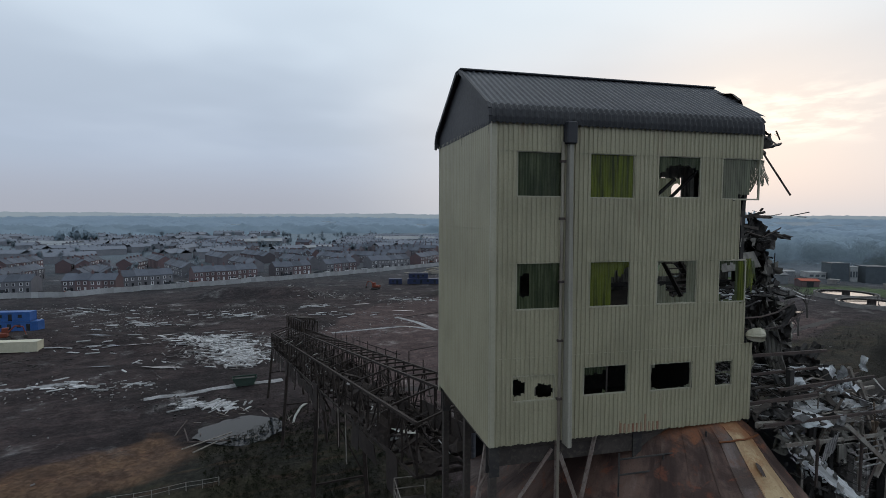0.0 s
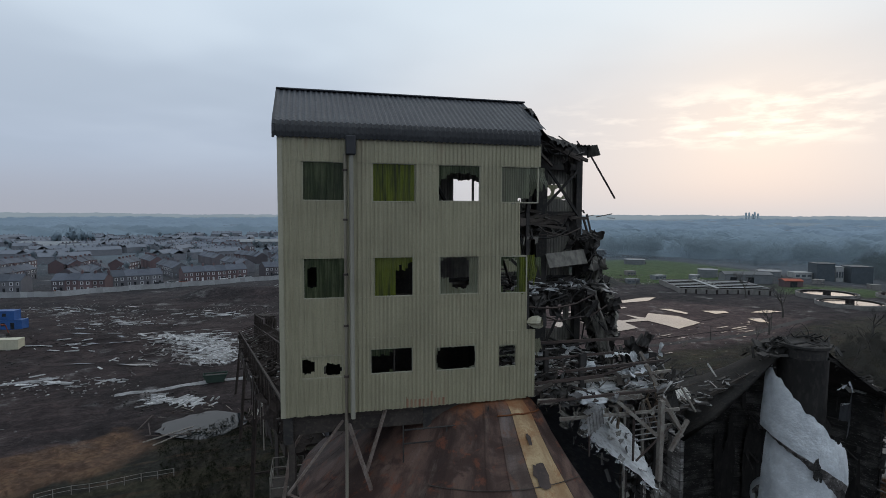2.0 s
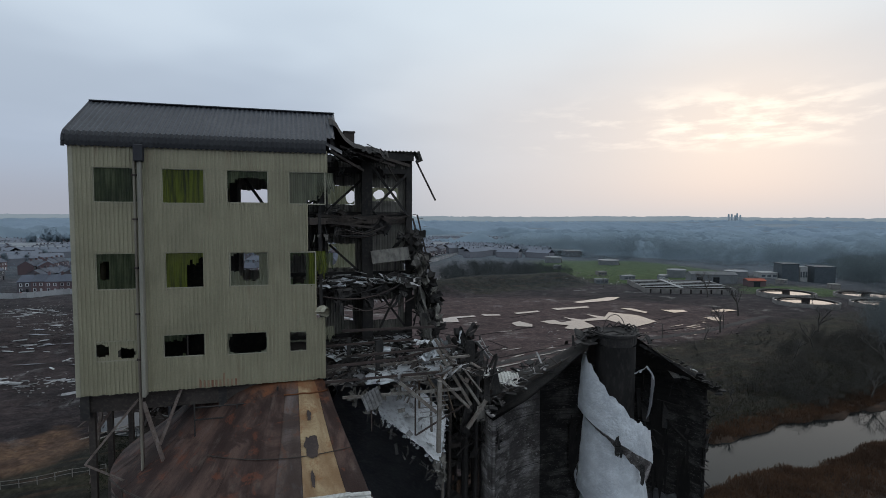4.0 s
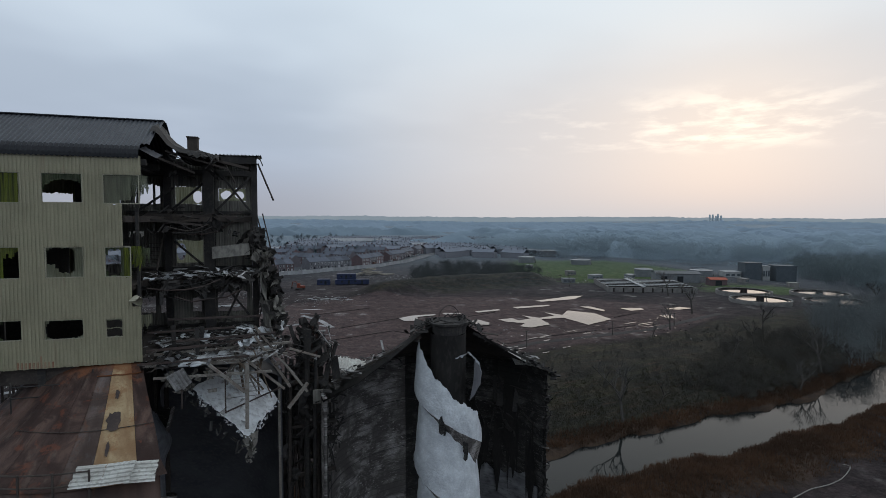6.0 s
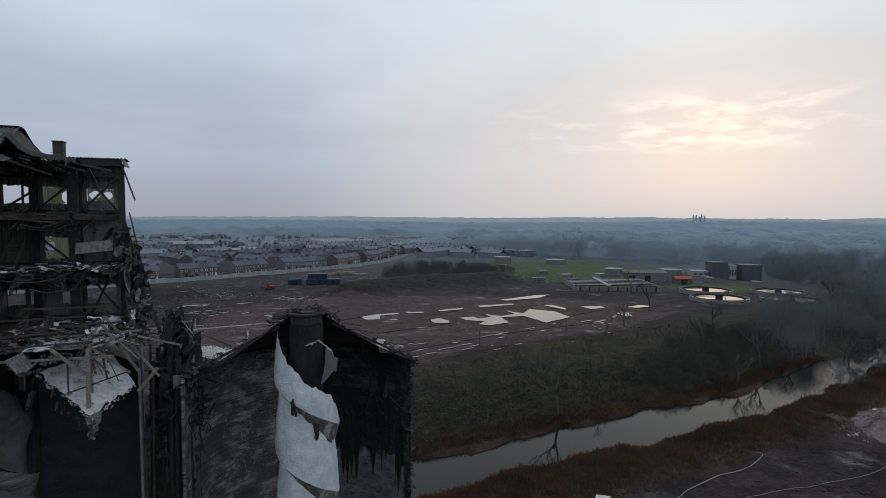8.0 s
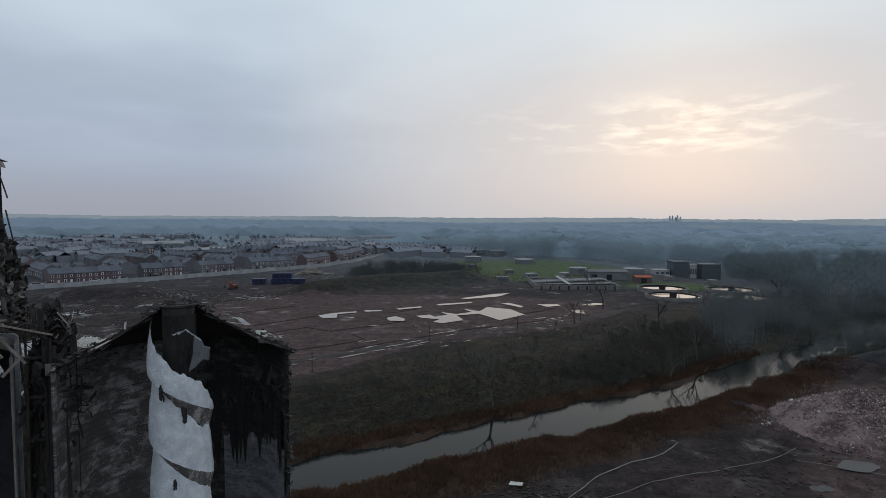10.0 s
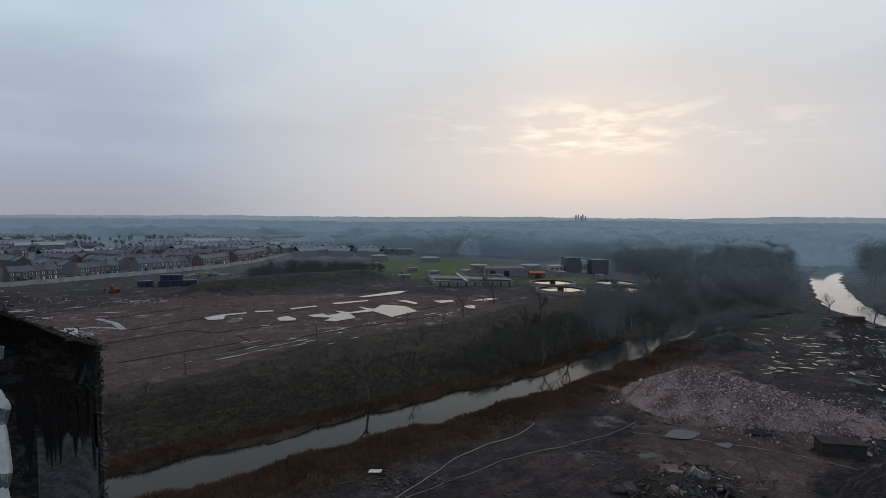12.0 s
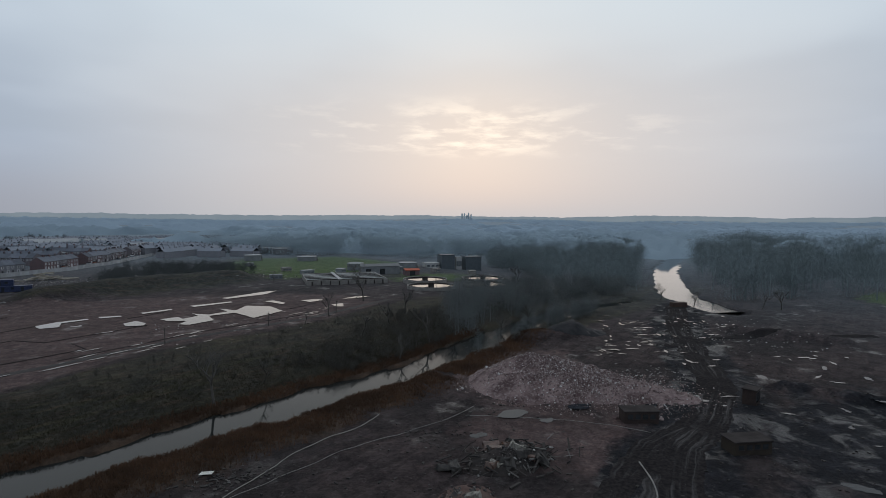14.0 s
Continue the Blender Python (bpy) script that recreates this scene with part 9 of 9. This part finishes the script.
def wood(name, trees, material, twigs, size, label, seed, trunk=True, heart=True):
    """Many leafless trees as one stuff: each a trunk and a crown of small slanted slips in clumps."""
    rs = np.random.RandomState(seed)
    V, F = [], []
    o = 0
    for x, y, h in trees:
        z = top(x, y)
        k = max(4, int(twigs * rs.uniform(0.8, 1.2)))
        clumps = rs.normal(0, 1, (9, 3)) * (h * 0.15, h * 0.15, h * 0.13) + (0, 0, h * 0.62)
        c = clumps[rs.randint(0, 9, k)] + rs.normal(0, 1, (k, 3)) * (h * 0.075, h * 0.075, h * 0.085)
        c[:, 2] = np.clip(c[:, 2], h * 0.12, h * 1.02)
        low = rs.random_sample(k) < 0.3
        c[low] = np.stack([rs.normal(0, h * 0.20, k), rs.normal(0, h * 0.20, k), h * (0.02 + 0.45 * rs.random_sample(k))], 1)[low]
        a, b = rs.normal(0, 1, (k, 3)), rs.normal(0, 1, (k, 3))
        a[:, 2] = np.abs(a[:, 2]) + 0.3
        a *= (size / np.linalg.norm(a, axis=1))[:, None]
        b *= (size * 0.38 / np.linalg.norm(b, axis=1))[:, None]
        c += (x, y, z)
        V.append(np.stack([c - a - b, c + a * 0.8, c - a + b], 1).reshape(-1, 3))
        F.append((np.arange(k * 3) + o).reshape(-1, 3))
        o += k * 3
        if heart:
            # the dense middle of the crown
            d = BALL * (1 + 0.45 * rs.normal(0, 1, (len(BALL), 1)))
            V.append(d * (h * 0.13, h * 0.13, h * 0.20) + (x, y, z + h * 0.52))
            F.append(BALL_FACES[rs.random_sample(len(BALL_FACES)) < 0.8] + o)
            o += len(BALL)
        if trunk:
            r = h * 0.018
            V.append(np.array([(x - r, y, z - 0.3), (x + r, y, z - 0.3), (x, y + r, z - 0.3), (x, y, z + h * 0.7)]))
            F.append(np.array([(0, 1, 3), (1, 2, 3), (2, 0, 3)]) + o)
            o += 4
    ob = sheet(name, np.concatenate(V), np.concatenate(F), material, None, "", True)
    return tagged(ob, label, "woodland", kind="stuff")


def fill(poly, n, h0, h1, seed, avoid=0):
    """Random places inside an outline, kept off the water."""
    rs = random.Random(seed)
    xs, ys = [p[0] for p in poly], [p[1] for p in poly]
    out = []
    tries = 0
    while len(out) < n and tries < n * 40:
        tries += 1
        x, y = rs.uniform(min(xs), max(xs)), rs.uniform(min(ys), max(ys))
        if not inside(np.array(x), np.array(y), poly):
            continue
        if path_distance(np.array(x), np.array(y), POOL_LINE)[0] < 15 or path_distance(np.array(x), np.array(y), RIVER_LINE)[0] < 7:
            continue
        out.append((x, y, rs.uniform(h0, h1) * (0.75 + 0.5 * (noise.noise((x * 0.03, y * 0.03, 2)) + 0.5))))
    return out


bank_trees = fill([(124, 112), (138, 140), (158, 170), (214, 184), (254, 182), (236, 150), (160, 128)], 190, 6, 11, 1)
wood("riverside_wood", bank_trees, NEAR_WOOD, 900, 0.20, "dense leafless wood beside the river", 1, True, False)
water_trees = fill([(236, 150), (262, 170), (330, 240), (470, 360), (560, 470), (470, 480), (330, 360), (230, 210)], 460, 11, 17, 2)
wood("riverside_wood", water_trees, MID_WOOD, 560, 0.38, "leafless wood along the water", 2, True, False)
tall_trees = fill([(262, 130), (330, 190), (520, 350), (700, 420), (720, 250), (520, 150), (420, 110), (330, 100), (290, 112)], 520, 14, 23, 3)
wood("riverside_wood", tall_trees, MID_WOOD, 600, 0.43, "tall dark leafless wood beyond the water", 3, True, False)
wood("riverside_wood", fill([(116, 98), (136, 108), (166, 126), (196, 138), (200, 131), (160, 114), (138, 102), (120, 93)], 60, 3.5, 7.5, 21), NEAR_WOOD, 520, 0.18, "leafless bushes on the near river bank", 21, True, False)
THICKET = foliage("dark_bund_thicket", (0.080, 0.090, 0.092), (0.060, 0.068, 0.070), 0.05, 0.3, 1.8)
BRUSH = foliage("bare_brown_brush", (0.088, 0.083, 0.075), (0.066, 0.064, 0.060), 0.08, 0.3, 1.8)
wood("scrub", fill([(78, 100), (94, 116), (118, 142), (136, 140), (126, 112), (106, 98), (90, 92)], 330, 1.6, 4.2, 4), BRUSH, 190, 0.16, "bare brown thicket on the river slope", 4, False, False)
wood("scrub", fill([(8, 84), (30, 96), (58, 119), (94, 137), (118, 156), (118, 142), (78, 100), (52, 88), (30, 78)], 190, 0.7, 2.0, 6), BRUSH, 110, 0.12, "low bare brush and bramble on the slope", 6, False, False)
IVY = foliage("dark_evergreen_growth", (0.013, 0.016, 0.010), (0.011, 0.013, 0.008), 0.2, 0.3, 1.0)
wood("scrub", fill([(-33, 70), (-24, 90), (-12, 88), (-2, 76), (2, 60), (2, 40), (-14, 44), (-27, 60)], 1500, 0.6, 1.5, 9), IVY, 60, 0.08, "dark green bramble and ivy under the gantry", 9, False, False)
works_side = fill([(245, 225), (340, 365), (320, 395), (262, 330), (248, 280)], 170, 8, 14, 12)
wood("riverside_wood", works_side, MID_WOOD, 310, 0.42, "bare wood beside the works", 12, True, False)
bund_scrub = fill([(20, 244), (38, 258), (82, 276), (96, 300), (86, 340), (40, 350), (20, 310)], 380, 3.5, 8.0, 5)
wood("scrub", bund_scrub, THICKET, 170, 0.26, "dark scrub behind the earth bund", 5, False, False)
# far woods: belts with open land between them, haze put into their colour
rs = random.Random(77)
near_belts, far_belts = [], []
for k in range(260):
    az, d = math.radians(rs.uniform(-50, 84)), 560 + 2900 * rs.random() ** 1.3
    cx, cy = math.sin(az) * d, math.cos(az) * d
    if cx < 190 and d < 900:
        continue
    if path_distance(np.array(cx), np.array(cy), POOL_LINE)[0] < 130:
        continue
    L, a = rs.uniform(50, 190) * (1 + d / 2500), rs.uniform(-0.35, 0.35) - az
    (near_belts if d < 1150 else far_belts).append((cx, cy, L, rs.uniform(10, 26) * (1 + d / 1500), a))
near_belts += [(300, 480, 130, 50, -0.35), (440, 400, 110, 50, -0.6), (560, 330, 120, 60, -0.9), (650, 480, 160, 70, -0.8), (230, 600, 150, 60, -0.2), (380, 560, 130, 50, -0.5), (330, 680, 170, 60, -0.3), (330, 790, 110, 40, 0.0), (430, 430, 110, 34, 0.75), (500, 640, 150, 60, -0.4)]
canopy("far_woodland", far_belts, 15, FAR_WOOD, "distant belts of bare woodland, tinted blue-grey as haze", 7)
canopy("far_woodland", near_belts, 17, BELT, "bare woodland beyond the green field, haze put into its colour", 8)
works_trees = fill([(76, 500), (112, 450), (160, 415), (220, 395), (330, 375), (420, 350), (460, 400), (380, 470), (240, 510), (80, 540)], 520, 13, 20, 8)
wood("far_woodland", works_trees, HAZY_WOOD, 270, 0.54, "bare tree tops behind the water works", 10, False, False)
town_trees = [(x, y, h) for x, y, h in fill([(-420, 300), (-150, 240), (-20, 380), (60, 600), (-100, 900), (-500, 800)], 230, 5, 11, 10)]
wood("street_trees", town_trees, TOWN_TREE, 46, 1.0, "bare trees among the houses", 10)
poplars = [(-395 + 7 * k + rs.uniform(-2, 2), 545 + rs.uniform(-6, 6), rs.uniform(20, 26)) for k in range(7)]
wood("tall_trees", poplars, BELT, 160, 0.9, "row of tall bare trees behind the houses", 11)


# ---- reeds and rough grass on the banks ----
def tufts(name, n, spot, material, label, seed, h=(0.3, 0.8)):
    q = np.random.RandomState(seed)
    V, F = [], []
    for k in range(n):
        x, y = spot(q)
        z = top(x, y)
        for j in range(5):
            a, ln = q.uniform(0, math.tau), q.uniform(*h)
            dx, dy = math.cos(a), math.sin(a)
            bx, by = x + q.normal(0, 0.25), y + q.normal(0, 0.25)
            o = len(V)
            V += [(bx - dy * 0.05, by + dx * 0.05, z - 0.05), (bx + dy * 0.05, by - dx * 0.05, z - 0.05), (bx + dx * ln * 0.5, by + dy * ln * 0.5, z + ln)]
            F.append((o, o + 1, o + 2))
    return tagged(sheet(name, V, F, material), label, "reeds", kind="stuff")


def bank_spot(side, lo, hi, s0, s1):
    def spot(q):
        x, y, a = along(RIVER_LINE, q.uniform(s0, s1))
        d = lo + (hi - lo) * q.beta(1.2, 2.2)
        return x - math.sin(a) * d * side, y + math.cos(a) * d * side
    return spot


tufts("reeds", 16000, bank_spot(-1, 5.0, 19, 255, 430), REED, "rust-brown dead reeds on the near river bank", 1)
tufts("reeds", 7000, bank_spot(1, 5.2, 10.5, 240, 430), REED, "rust-brown dead reeds on the far river bank", 2)

tufts("rough_grass", 9000, bank_spot(1, 8, 30, 250, 420), OLIVE, "dull olive rough grass on the slope", 3, (0.15, 0.4))


# ---- the far skyline ----
def skyline():
    verts, faces = [], []
    n = 700
    for k in range(n + 1):
        az = math.radians(-75 + 170 * k / n)
        r = 4200
        x, y = math.sin(az) * r, math.cos(az) * r
        h = 33 + 14 + 16 * noise.noise((az * 4, 1, 1)) + 9 * noise.noise((az * 15, 2, 2)) + 4 * noise.noise((az * 70, 3, 3)) + 5 * noise.noise((az * 190, 3, 3))
        verts += [(x, y, -20), (x, y, h)]
        if k:
            faces.append((2 * k - 2, 2 * k, 2 * k + 1, 2 * k - 1))
    # plain glowing backdrop: the haze is put into its emission colour
    m = bpy.data.materials.new("haze_glow_skyline")
    m.use_nodes = True
    w = Nodes(m.node_tree)
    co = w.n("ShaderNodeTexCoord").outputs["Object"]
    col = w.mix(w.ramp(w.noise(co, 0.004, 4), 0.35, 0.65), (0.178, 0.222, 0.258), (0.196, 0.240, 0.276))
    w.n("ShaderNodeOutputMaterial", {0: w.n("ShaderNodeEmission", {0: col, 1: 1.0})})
    return tagged(sheet("backdrop", verts, faces, m), "glowing backdrop of the far wooded skyline, haze in its colour", "backdrop", kind="structure")


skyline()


def far_towers():
    """A few tower blocks on the horizon."""
    q = random.Random(3)
    for k in range(5):
        az = math.radians(29.4) + 0.0042 * k + q.uniform(-0.001, 0.001)
        x, y = math.sin(az) * 3900, math.cos(az) * 3900
        t = thing("tower_block", "faint grey tower block on the far skyline", "building", pose(x, y, 10, 0, 0, 20), "far tower blocks")
        h = q.uniform(40, 58)
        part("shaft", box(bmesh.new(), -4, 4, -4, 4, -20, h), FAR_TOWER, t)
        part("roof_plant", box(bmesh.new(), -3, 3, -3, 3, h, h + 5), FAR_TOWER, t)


# concrete paled towards blue: the blocks' faintness in haze is painted
FAR_TOWER = mat("haze_paled_tower_concrete", (0.40, 0.46, 0.50), (0.38, 0.44, 0.48), None, 0.9, bump=0.0)
far_towers()
